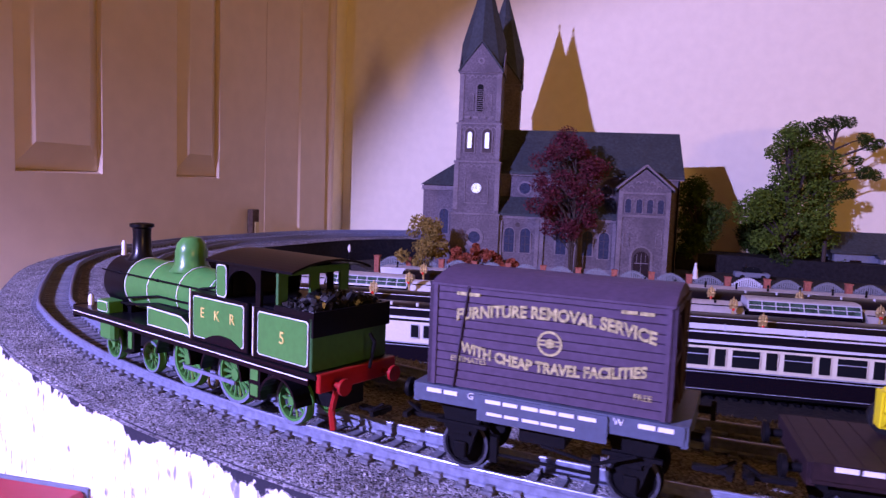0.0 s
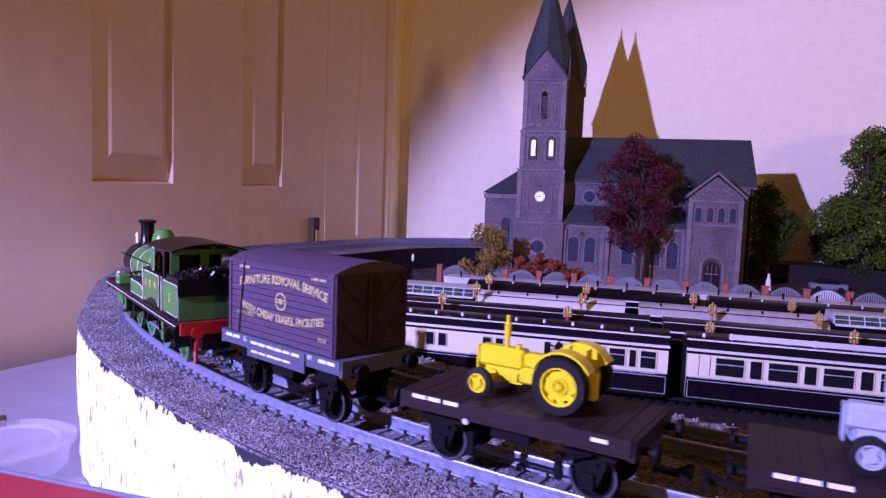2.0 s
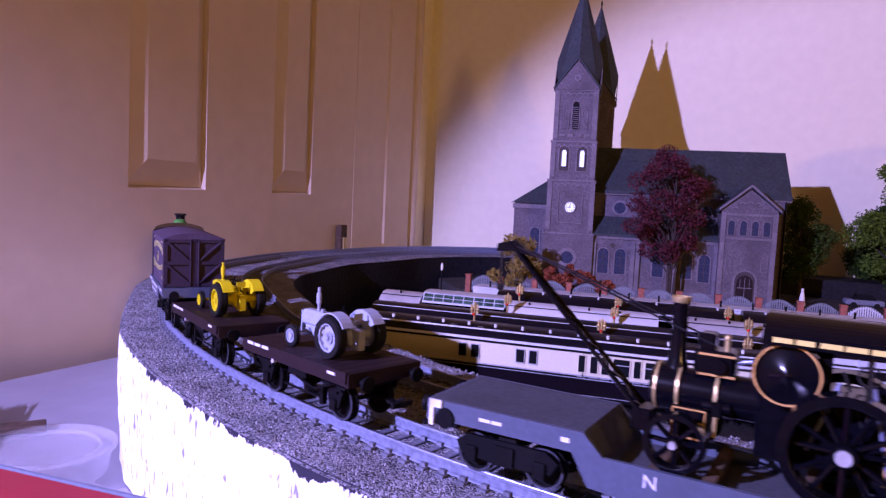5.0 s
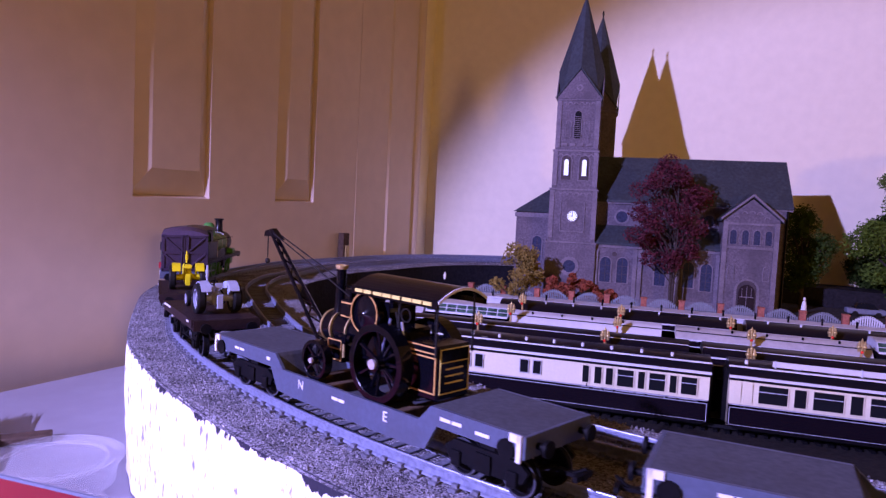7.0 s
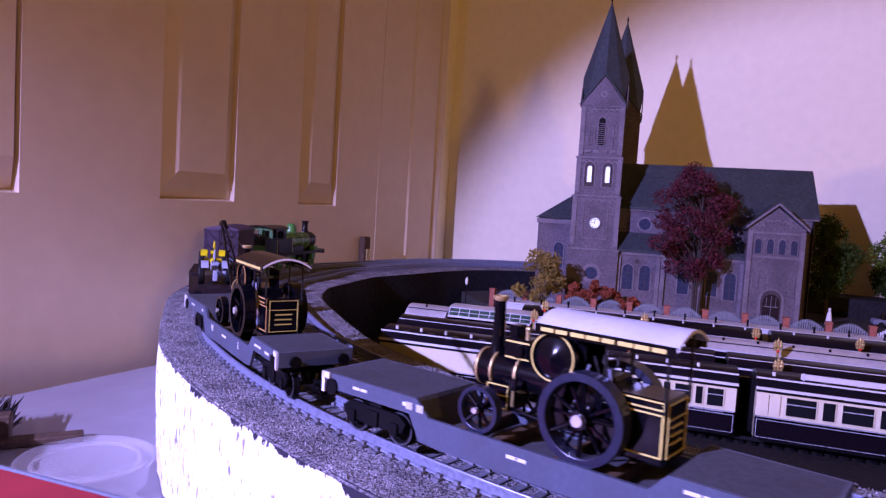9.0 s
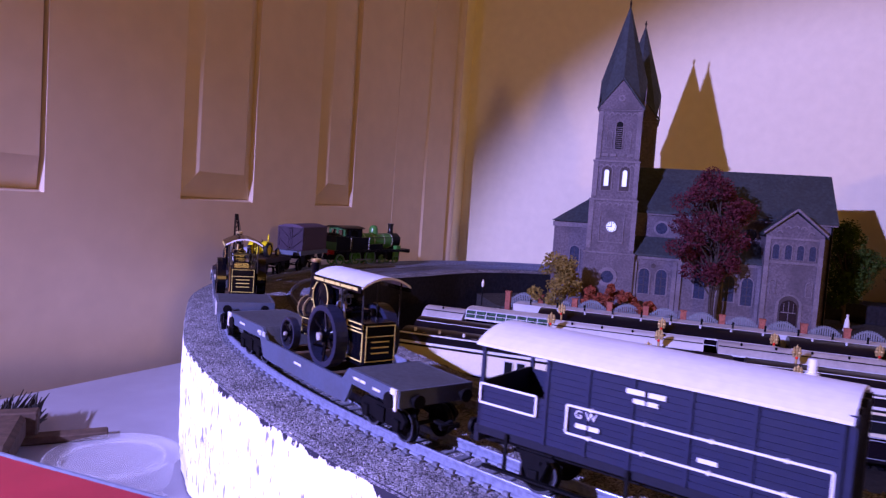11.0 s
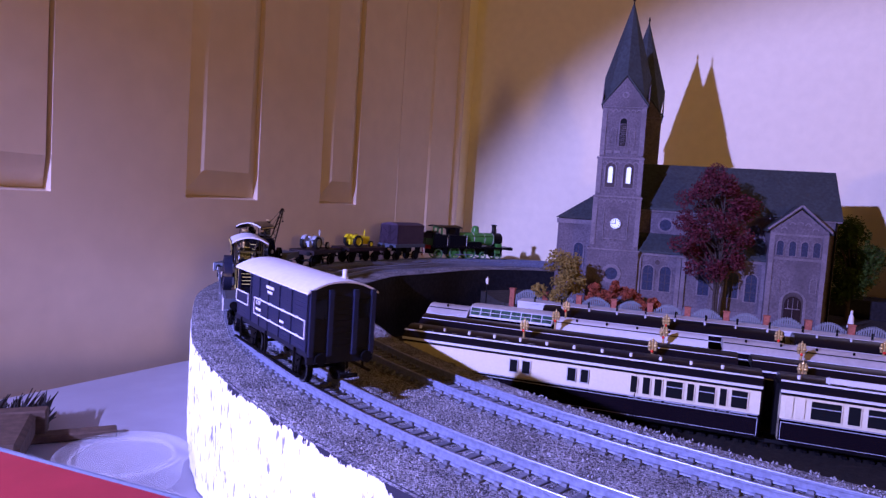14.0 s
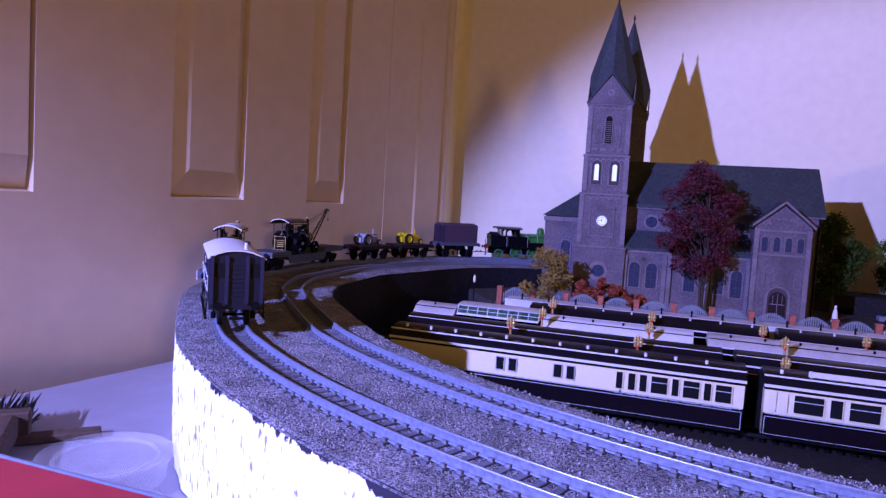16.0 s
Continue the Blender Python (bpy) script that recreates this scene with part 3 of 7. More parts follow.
# ---- layout base ----
def layout():
    base = thing("layout_base", "white-painted foam railway base with dark paint runs along its top edge", "model base", kind="structure")
    top = -0.0056
    n, s0, s1 = 520, S0, S1
    verts, faces = [], []
    rows = 14
    rnd = random.Random(3)
    for i in range(n + 1):
        x, y, h = on_line(s0 + (s1 - s0) * i / n)
        for j in range(rows + 1):
            z = top + (LOW - top) * j / rows
            v = noise.noise(Vector((x * 45, y * 45, z * 20))) * 0.0018 + noise.noise(Vector((x * 190, y * 190, z * 60))) * 0.0009
            off = 0.0350 + v * min(1, j * 0.7 + 0.3) + (0.0 if j else -0.001)
            verts.append((x - off * math.sin(h), y + off * math.cos(h), z))
    for i in range(n):
        for j in range(rows):
            a = i * (rows + 1) + j
            faces.append((a, a + 1, a + rows + 2, a + rows + 1))
    me = bpy.data.meshes.new("foam_side")
    me.from_pydata(verts, [], faces)
    me.materials.append(M["foam"])
    ob = new("foam_side", me)
    ob.parent = base
    # ballasted top with a shoulder to the inside
    verts, faces = [], []
    across = [0.0352, 0.0315, 0.024, 0.014, 0.006, 0, -0.006, -0.014, -0.022, -0.03, -0.038, -0.046, -0.054, -0.06, -0.066, -0.074, -0.082, -0.09, -0.098]
    k = len(across)
    for i in range(n + 1):
        x, y, h = on_line(s0 + (s1 - s0) * i / n)
        for a in across:
            px, py = x - a * math.sin(h), y + a * math.cos(h)
            flat = min(abs(a), abs(a + SPACING)) < 0.013
            z = top + (0.0009 if flat else noise.noise(Vector((px * 120, py * 120, 0))) * 0.0007 + 0.0006)
            if a in (across[0], across[-1]):
                z = top - 0.0008
            verts.append((px, py, z))
    for i in range(n):
        for j in range(k - 1):
            a = i * k + j
            faces.append((a, a + k, a + k + 1, a + 1))
    me = bpy.data.meshes.new("ballast_bed")
    me.from_pydata(verts, [], faces)
    me.materials.append(M["ballast"])
    ob = new("ballast_bed", me)
    ob.parent = base
    sweep("inner_slope", [(-0.0975, top - 0.0006), (-0.104, LOW), (-0.08, LOW), (-0.08, top - 0.003)], "scenic", base)
    sweep("foam_core", [(0.0295, top - 0.004), (0.0295, LOW), (-0.08, LOW), (-0.08, top - 0.004)], "foam", base, step=0.03)
    # loose ballast chips
    rnd = random.Random(8)
    verts, faces = [], []
    for _ in range(19000):
        s = rnd.uniform(0.1, 0.95) if rnd.random() < 0.9 else rnd.uniform(0.95, 1.2)
        a = rnd.uniform(-0.096, 0.0335)
        if min(abs(a), abs(a + SPACING)) < 0.0165 and rnd.random() < 0.75:
            continue
        x, y, h = on_line(s, a)
        r = rnd.uniform(0.0004, 0.00085)
        b = len(verts)
        t = rnd.uniform(0, 6.28)
        lift = top + 0.0006
        for q in range(3):
            verts.append((x + r * math.cos(t + q * 2.1), y + r * math.sin(t + q * 2.1), lift - 0.0004 + rnd.uniform(0, 0.0003)))
        verts.append((x + rnd.uniform(-r, r) * 0.4, y + rnd.uniform(-r, r) * 0.4, lift + r * rnd.uniform(0.7, 1.3)))
        faces += [(b, b + 1, b + 3), (b + 1, b + 2, b + 3), (b + 2, b, b + 3)]
    me = bpy.data.meshes.new("ballast_chips")
    me.from_pydata(verts, [], faces)
    me.materials.append(M["stone_chip"])
    ob = new("ballast_chips", me)
    ob.parent = base
    tagged(ob, kind="stuff")
    # lower board inside the curve
    bd = [(on_line(S0 + (S1 - S0) * i / 60, -0.085)[:2]) for i in range(61)]
    bank = [(0.375, 1.115), (1.12, 0.71), (1.08, 0.635), (0.47, 0.985), (0.43, 1.03)]
    part("far_bank", Shape().prism(bank, LOW, top - 0.001, "z"), "scenic", base)
    part("baseboard", Shape().prism(bd, LOW - 0.0008, LOW, "z"), "board", base)
    return base


layout()


def tracks():
    def section(g):
        # foot, web and head of a rail, g across
        return [(g - 0.0014, -0.0040), (g + 0.0014, -0.0040), (g + 0.0013, -0.0034), (g + 0.0006, -0.0030), (g + 0.0006, -0.0011), (g + 0.0008, -0.0008), (g + 0.0008, 0.0), (g - 0.0008, 0.0), (g - 0.0008, -0.0008), (g - 0.0006, -0.0011), (g - 0.0006, -0.0030), (g - 0.0013, -0.0034)]
    sl = Shape().box(-0.0016, 0.0016, -0.0128, 0.0128, -0.0058, -0.0040, bevel=0.0002)
    for g in (-0.00885, 0.00885):
        sl.box(-0.0011, 0.0011, g - 0.0025, g - 0.0010, -0.0041, -0.0028)
        sl.box(-0.0011, 0.0011, g + 0.0010, g + 0.0025, -0.0041, -0.0028)
    bm = sl.bm
    me = bpy.data.meshes.new("sleeper")
    bmesh.ops.recalc_face_normals(bm, faces=bm.faces)
    bm.to_mesh(me)
    bm.free()
    me.materials.append(M["sleeper"])
    coords = np.array([tuple(v.co) for v in me.vertices])
    polys = [tuple(p.vertices) for p in me.polygons]
    for name, off, label in (("outer_track", 0.0, "outer curved model track with nickel rails on ballast"), ("inner_track", -SPACING, "inner curved model track with nickel rails on ballast")):
        t = thing(name, label, "track", kind="structure")
        for g in (-0.00885, 0.00885):
            sweep("rail", section(g), "railside", t, off=off, step=0.008)
            sweep("rail_head", [(g - 0.0006, 0.00001), (g + 0.0006, 0.00001), (g + 0.00045, 0.0003), (g - 0.00045, 0.0003)], "steel", t, off=off, step=0.008)
        far_v, far_f = [], []
        s, count = S0 + 0.004, 0
        while s < S1:
            x, y, h = on_line(s, off)
            m = Matrix.Translation((x, y, 0)) @ Matrix.Rotation(h, 4, "Z")
            if 0.06 < s < 1.15 and count < 145:
                ob = new("sleeper", me)
                ob.parent = t
                ob.matrix_local = m
                count += 1
            else:
                b = len(far_v)
                far_v += [tuple(m @ Vector(c)) for c in coords]
                far_f += [tuple(b + i for i in p) for p in polys]
            s += 0.0078
        fm = bpy.data.meshes.new("far_sleepers")
        fm.from_pydata(far_v, [], far_f)
        fm.materials.append(M["sleeper"])
        ob = new("far_sleepers", fm)
        ob.parent = t
        tagged(ob, kind="stuff")


tracks()


# ---- rolling stock: x ahead, y to the left, z up from the rail ----
WHEELS = []   # (wheelset, place ahead, radius)
MOVERS = []   # (thing, distance along the line, half wheelbase)
SPEED = 0.0698


def wheelset(parent, x, r, rim="frame_black", spokes=0):
    """An axle that turns, with its two wheels as parts of it."""
    ob = part("wheelset", Shape().cyl((0, -0.0098, 0), (0, 0.0098, 0), 0.0009, seg=8), "frame_black", parent)
    for side in (-1, 1):
        y = side * 0.0088
        s = Shape()
        s.ring((0, 0), r * 0.80, r, y - 0.0011, y + 0.0011, seg=28)
        s.ring((0, 0), r * 0.90, r + 0.0006, y - side * 0.0013 - 0.0004, y - side * 0.0013 + 0.0004, seg=28)
        if spokes:
            for k in range(spokes):
                a = 2 * math.pi * k / spokes
                s.cyl((0, y, 0), (r * 0.85 * math.cos(a), y, r * 0.85 * math.sin(a)), r * 0.055, seg=6)
        else:
            s.ring((0, 0), r * 0.1, r * 0.85, y - 0.0004, y + 0.0004, seg=20)
        s.cyl((0, y - 0.0015, 0), (0, y + 0.0015, 0), r * 0.2, seg=12)
        part("wheel", s, rim, ob)
        part("tyre", Shape().ring((0, 0), r * 0.9, r + 0.0001, y + side * 0.0010, y + side * 0.0013, seg=28), "steel" if rim == "green" else "dull_tyre", ob, "steel tyre")
    ob.location = (x, 0, r)
    WHEELS.append((ob, x, r))
    return ob


def buffers(parent, x, z, mat_name, side=0.0115, name="buffer"):
    d = 1 if x > 0 else -1
    for y in (-side, side):
        part(name, Shape().cyl((x, y, z), (x + d * 0.004, y, z), 0.0011, seg=10).cyl((x + d * 0.004, y, z), (x + d * 0.0052, y, z), 0.0027, seg=16), mat_name, parent, smooth=True)


def coupling(parent, x, z=0.009):
    d = 1 if x > 0 else -1
    part("coupling", Shape().box(x - 0.001, x + d * 0.011, -0.0012, 0.0012, z - 0.0006, z + 0.0006).box(x + d * 0.009, x + d * 0.0105, -0.0045, 0.0045, z - 0.0005, z + 0.0012).cyl((x + d * 0.006, 0, z), (x + d * 0.011, 0, z + 0.003), 0.0005, seg=6), "frame_black", parent)


def bars(parent, x, y, z, length, height=0.0011, mat_name="white", name="lettering_bar"):
    """Writing too small to read, as a broken bar."""
    s = Shape()
    n = max(1, round(length / 0.0052))
    height *= 0.85
    for k in range(n):
        a = x + length * (0.5 - (k + 0.06) / n)
        b = x + length * (0.5 - (k + (0.92, 0.84, 0.96)[k % 3]) / n)
        s.box(b, a, y, y + 0.00022, z - height / 2, z + height / 2)
    return part(name, s, mat_name, parent)


def lined_panel(parent, x0, x1, z0, z1, y, fill, name="lined_panel", line="white", w=0.00036, r=0.0008):
    """A coloured panel with cut corners and a thin line round it."""
    def outline(e):
        a, b, c, d = x0 - e, x1 + e, z0 - e, z1 + e
        k = r
        return [(a + k, c), (b - k, c), (b, c + k), (b, d - k), (b - k, d), (a + k, d), (a, d - k), (a, c + k)]
    part(name + "_line", Shape().prism(outline(w), y, y + 0.00012), line, parent)
    return part(name, Shape().prism(outline(0), y, y + 0.0003), fill, parent)


def locomotive():
    t = thing("steam_locomotive", "light green tank engine with black smokebox and white lining", "locomotive")
    part("footplate", Shape().box(-0.081, 0.0815, -0.018, 0.018, 0.0205, 0.0222, bevel=0.0003), "black", t)
    for y in (0.0181, -0.0184):
        part("valance", Shape().box(-0.078, 0.08, y - 0.0002, y + 0.0005, 0.0185, 0.0206), "black", t)
        part("valance_line", Shape().box(-0.078, 0.08, y + 0.0003, y + 0.0007, 0.0201, 0.0205), "white", t, "thin white lining")
    part("frames", Shape().box(-0.078, 0.07, -0.0065, 0.0065, 0.008, 0.0206).box(0.05, 0.07, -0.0078, 0.0078, 0.005, 0.019), "frame_black", t)
    # boiler along x
    along = Matrix.Rotation(radians(90), 4, "Y")
    part("boiler", Shape().lathe([(0.0112, -0.026), (0.0112, 0.049)], Matrix.Translation((0, 0, 0.0345)) @ along, 28), "green", t, smooth=True)
    for x in (0.030, 0.008, 0.048, -0.012):
        part("boiler_band", Shape().lathe([(0.0110, -0.00026), (0.01145, -0.00026), (0.01145, 0.00026), (0.0110, 0.00026)], Matrix.Translation((x, 0, 0.0345)) @ along, 32), "white", t)
    part("smokebox", Shape().lathe([(0.0, 0.069), (0.008, 0.0685), (0.0105, 0.067), (0.0116, 0.066), (0.0116, 0.049)], Matrix.Translation((0, 0, 0.0345)) @ along, 28), "black", t, smooth=True)
    part("smokebox_saddle", Shape().box(0.048, 0.066, -0.0085, 0.0085, 0.022, 0.03), "black", t)
    part("smokebox_handle", Shape().cyl((0.0685, 0, 0.0345), (0.072, 0, 0.0345), 0.0009, seg=8).box(0.0705, 0.0713, -0.0004, 0.0004, 0.031, 0.038), "steel", t)
    part("chimney", Shape().lathe([(0.0062, 0.0445), (0.0042, 0.0475), (0.0038, 0.055), (0.004, 0.0585), (0.0052, 0.0592), (0.0052, 0.0605), (0.0040, 0.0608), (0.0032, 0.0605), (0.0032, 0.0560), (0.0, 0.0560)], pose(0.0545, 0, 0), 20), "black", t, smooth=True)
    part("dome", Shape().lathe([(0.0085, 0.0435), (0.0066, 0.0465), (0.0064, 0.0515), (0.0056, 0.0550), (0.0036, 0.0572), (0.0, 0.0578)], pose(0.0155, 0, 0), 24), "green", t, smooth=True)
    for y in (0.0122, -0.0122):
        part("handrail", Shape().cyl((-0.024, y, 0.040), (0.066, y, 0.040), 0.00035, seg=6).ball((0.05, y, 0.04), 0.0007, seg=6).ball((0.02, y, 0.04), 0.0007, seg=6).ball((-0.01, y, 0.04), 0.0007, seg=6), "frame_black", t)
    part("whistle_pipe", Shape().tube([(0.052, 0.0108, 0.0265), (0.03, 0.0125, 0.0285), (0.004, 0.0125, 0.031)], 0.0005), "frame_black", t)
    # splasher and lamp boxes ahead of the tank
    sp = Shape().prism([(-0.012, 0.0222), (-0.0105, 0.0275), (-0.004, 0.030), (0.006, 0.0305), (0.02, 0.0305), (0.02, 0.0222)], 0.0105, 0.0168)
    sp.prism([(-0.012, 0.0222), (-0.0105, 0.0275), (-0.004, 0.030), (0.006, 0.0305), (0.02, 0.0305), (0.02, 0.0222)], -0.0168, -0.0105)
    part("splasher", sp, "black", t)
    part("splasher_line", Shape().prism([(-0.011, 0.0226), (-0.0095, 0.0272), (-0.004, 0.0295), (0.0195, 0.0300), (0.0195, 0.0226)], 0.0168, 0.01695), "white", t)
    part("splasher_panel", Shape().prism([(-0.0103, 0.0231), (-0.0088, 0.0267), (-0.004, 0.029), (0.019, 0.0295), (0.019, 0.0231)], 0.01695, 0.0171), "green", t)
    for y in (0.010, -0.0165):
        part("sandbox", Shape().box(0.052, 0.062, y, y + 0.0065, 0.0222, 0.0275, bevel=0.0003), "green", t)
        part("cylinder_cover", Shape().box(0.05, 0.061, y + 0.002, y + 0.0062, 0.010, 0.0195, bevel=0.0012), "green", t)
        part("step", Shape().box(0.030, 0.036, y + 0.004, y + 0.0068, 0.009, 0.0182).box(0.030, 0.036, y + 0.003, y + 0.0085, 0.009, 0.0095), "black", t)
        part("step_panel", Shape().box(0.0315, 0.0345, y + 0.0068, y + 0.0071, 0.0105, 0.0175), "green", t)
        part("rear_step", Shape().box(-0.052, -0.046, y + 0.0035, y + 0.0066, 0.0075, 0.0182), "black", t)
        part("rear_step_panel", Shape().box(-0.0510, -0.047, y + 0.0066, y + 0.0069, 0.0085, 0.0125).box(-0.0510, -0.047, y + 0.0066, y + 0.0069, 0.0140, 0.018), "green", t)
    part("front_lamp", Shape().lathe([(0.0012, 0.0222), (0.0012, 0.0262), (0.0006, 0.0272), (0, 0.0272)], pose(0.077, 0.012, 0), 12), "white", t, "white lamp", smooth=True)
    part("chimney_lamp", Shape().lathe([(0.0011, 0.046), (0.0011, 0.0515), (0.0005, 0.0525), (0, 0.0525)], pose(0.0625, 0.004, 0), 12), "white", t, "white lamp", smooth=True)
    # tanks, cab, bunker
    for y, d in ((0.0172, 1), (-0.0172, -1)):
        part("side_tank", Shape().box(-0.0455, -0.0105, min(y, y - d * 0.010), max(y, y - d * 0.010), 0.0222, 0.0400, bevel=0.0004), "black", t)
        part("bunker_side", Shape().box(-0.0775, -0.0485, min(y, y - d * 0.003), max(y, y - d * 0.003), 0.0222, 0.0395, bevel=0.0003), "black", t)
        part("tank_beading", Shape().box(-0.0116, -0.0110, min(y, y + d * 0.0004), max(y, y + d * 0.0004), 0.0225, 0.041).box(-0.0491, -0.0486, min(y, y + d * 0.0004), max(y, y + d * 0.0004), 0.0225, 0.0395), "white", t)
    lined_panel(t, -0.0432, -0.0135, 0.0240, 0.0385, 0.0172, "green", "tank_panel")
    lined_panel(t, -0.0760, -0.0515, 0.0240, 0.0380, 0.0172, "green", "bunker_panel")
    part("tank_arch", Shape().prism([(-0.0425, 0.0236), (-0.0405, 0.0246), (-0.0365, 0.0262), (-0.0310, 0.0266), (-0.0260, 0.0258), (-0.0215, 0.0240), (-0.0200, 0.0236)], 0.0174, 0.0179), "black", t)
    words("E    K    R", 0.0052, side_text(-0.0285, 0.0176, 0.0330), "gold", t, "tank_lettering")
    words("5", 0.0058, side_text(-0.064, 0.0176, 0.0310), "gold", t, "bunker_number")
    for y, d in ((0.0166, 1), (-0.0166, -1)):
        lo, hi = min(y, y - d * 0.0012), max(y, y - d * 0.0012)
        part("cab_side", Shape().prism([(-0.026, 0.0395), (-0.026, 0.0522), (-0.032, 0.0522), (-0.0335, 0.0490), (-0.0335, 0.0435), (-0.032, 0.0395)], lo, hi), "black", t)
        part("cab_pillar", Shape().box(-0.0515, -0.0490, lo, hi, 0.0392, 0.0525), "black", t)
    lined_panel(t, -0.0322, -0.0270, 0.0405, 0.0514, 0.0166, "green", "cab_panel", r=0.001)
    # cab sheet round the open doorway
    hole = [(-0.0335 - 0.0078 + 0.0078 * math.cos(radians(a)), 0.0455 + 0.0052 * math.sin(radians(a))) for a in range(0, 181, 15)]
    for y, d in ((0.0164, 1), (-0.0164, -1)):
        lo, hi = min(y, y - d * 0.001), max(y, y - d * 0.001)
        part("cab_sheet", Shape().prism([(-0.0335, 0.0524)] + hole + [(-0.0512, 0.0455), (-0.0512, 0.0524)], lo, hi), "black", t)
    lined_panel(t, 0.0530, 0.0610, 0.0230, 0.0268, 0.0166, "green", "sandbox_panel", r=0.0006)
    for z in (0.0305, 0.0335):
        part("feed_pipe", Shape().tube([(0.046, 0.0118, z - 0.004), (0.020, 0.0122, z), (-0.006, 0.0122, z)], 0.00045), "frame_black", t)
    part("reversing_rod", Shape().tube([(-0.024, 0.0128, 0.0425), (-0.012, 0.0128, 0.0405), (-0.006, 0.0126, 0.0365)], 0.0005), "frame_black", t)
    part("cab_front", Shape().box(-0.0272, -0.026, -0.016, 0.016, 0.039, 0.0525), "green", t)
    part("cab_inside", Shape().box(-0.0585, -0.0275, -0.0155, 0.0155, 0.0225, 0.0400).box(-0.030, -0.0274, -0.012, 0.012, 0.040, 0.0515), "black", t)
    part("cab_back", Shape().box(-0.0600, -0.0588, -0.016, 0.016, 0.036, 0.042).box(-0.0600, -0.0588, -0.016, -0.012, 0.042, 0.053).box(-0.0600, -0.0588, 0.012, 0.016, 0.042, 0.053).box(-0.06, -0.0588, -0.012, 0.012, 0.0505, 0.053).box(-0.06, -0.0588, -0.002, 0.002, 0.042, 0.051), "green_dark", t)
    part("spectacle_rim", Shape().ring((0, 0), 0.0026, 0.0032, -0.0004, 0.0004, 18), "brass", t).matrix_local = pose(-0.0257, 0.009, 0.047, 0, 0, 90)
    arc = [(0.0178 * math.sin(radians(a)) / math.sin(radians(34)), 0.0523 + 0.0032 * (math.cos(radians(a)) - math.cos(radians(34))) / (1 - math.cos(radians(34)))) for a in range(-34, 35, 4)]
    part("cab_roof", Shape().prism(arc + [(y, z + 0.0008) for y, z in reversed(arc)], -0.0690, -0.0215, "x"), "black", t, smooth=False)
    part("bunker_back", Shape().box(-0.0780, -0.0765, -0.0172, 0.0172, 0.0222, 0.0395, bevel=0.0003), "green_dark", t)
    part("bunker_rail", Shape().box(-0.0785, -0.0600, -0.0176, -0.0166, 0.0395, 0.0415).box(-0.0785, -0.06, 0.0166, 0.0176, 0.0395, 0.0415).box(-0.0790, -0.0780, -0.0176, 0.0176, 0.0335, 0.0415), "black", t)
    rnd = random.Random(5)
    c = Shape()
    for _ in range(330):
        x, y = rnd.uniform(-0.0765, -0.061), rnd.uniform(-0.0155, 0.0155)
        z = 0.0395 + 0.0055 * (1 - (abs(y) / 0.02) ** 2) * rnd.uniform(0.35, 1)
        r = rnd.uniform(0.0006, 0.0013)
        c.box(-r, r, -r * 0.7, r * 0.7, -r * 0.6, r * 0.6, pose(x, y, z, rnd.uniform(0, 90), rnd.uniform(0, 90), rnd.uniform(0, 90)))
    tagged(part("coal", c, "coal", t), kind="stuff")
    part("coal_bed", Shape().box(-0.0766, -0.0602, -0.0165, 0.0165, 0.0300, 0.0402), "coal", t)
    part("rear_buffer_beam", Shape().box(-0.0825, -0.0805, -0.0175, 0.0175, 0.0165, 0.0225, bevel=0.0003), "red", t, "red buffer beam")
    part("front_buffer_beam", Shape().box(0.0812, 0.083, -0.0175, 0.0175, 0.0165, 0.0225, bevel=0.0003), "black", t)
    buffers(t, -0.0825, 0.0185, "red")
    buffers(t, 0.083, 0.0190, "frame_black")
    part("guard_iron", Shape().tube([(-0.0815, 0.0095, 0.016), (-0.080, 0.010, 0.009), (-0.0815, 0.0105, 0.003)], 0.0011), "red", t)
    part("vacuum_pipe", Shape().tube([(-0.083, -0.004, 0.021), (-0.085, -0.004, 0.030), (-0.0835, -0.003, 0.033)], 0.0006), "frame_black", t)
    coupling(t, -0.0825)
    for x, r, k in ((0.060, 0.0066, 10), (0.029, 0.0066, 10), (0.0017, 0.0106, 18), (-0.029, 0.0106, 18), (-0.0605, 0.0078, 10)):
        wheelset(t, x, r, "green", k)
    for x, r in ((0.0017, 0.0106), (-0.029, 0.0106), (-0.0605, 0.0078)):
        part("wheel_arch", Shape().ring((x, r), r + 0.0012, r + 0.002, 0.0095, 0.0165, 30, 5, 175), "black", t)
    for y in (0.0108, -0.0108):
        part("coupling_rod", Shape().box(-0.030, 0.003, y - 0.0004, y + 0.0004, 0.0070, 0.0084), "steel", t)
    resize(t, 0.935, -0.082)
    MOVERS.append((t, 0.6745, 0.034))


def resize(t, f, x0):
    """Bring a finished vehicle to size about a point of the rail."""
    m = Matrix.Translation((x0, 0, 0)) @ Matrix.Scale(f, 4) @ Matrix.Translation((-x0, 0, 0))
    turning = [w[0] for w in WHEELS]
    for ob in t.children:
        if ob in turning:
            k = turning.index(ob)
            x, rad = (WHEELS[k][1] - x0) * f + x0, WHEELS[k][2] * f
            WHEELS[k] = (ob, x, rad)
            ob.location = (x, 0, rad)
            for piece in (ob, *ob.children):
                piece.data.transform(Matrix.Scale(f, 4))
        elif ob.location.length > 0:
            ob.matrix_local = m @ ob.matrix_local
        else:
            for piece in (ob, *ob.children):
                piece.data.transform(m)


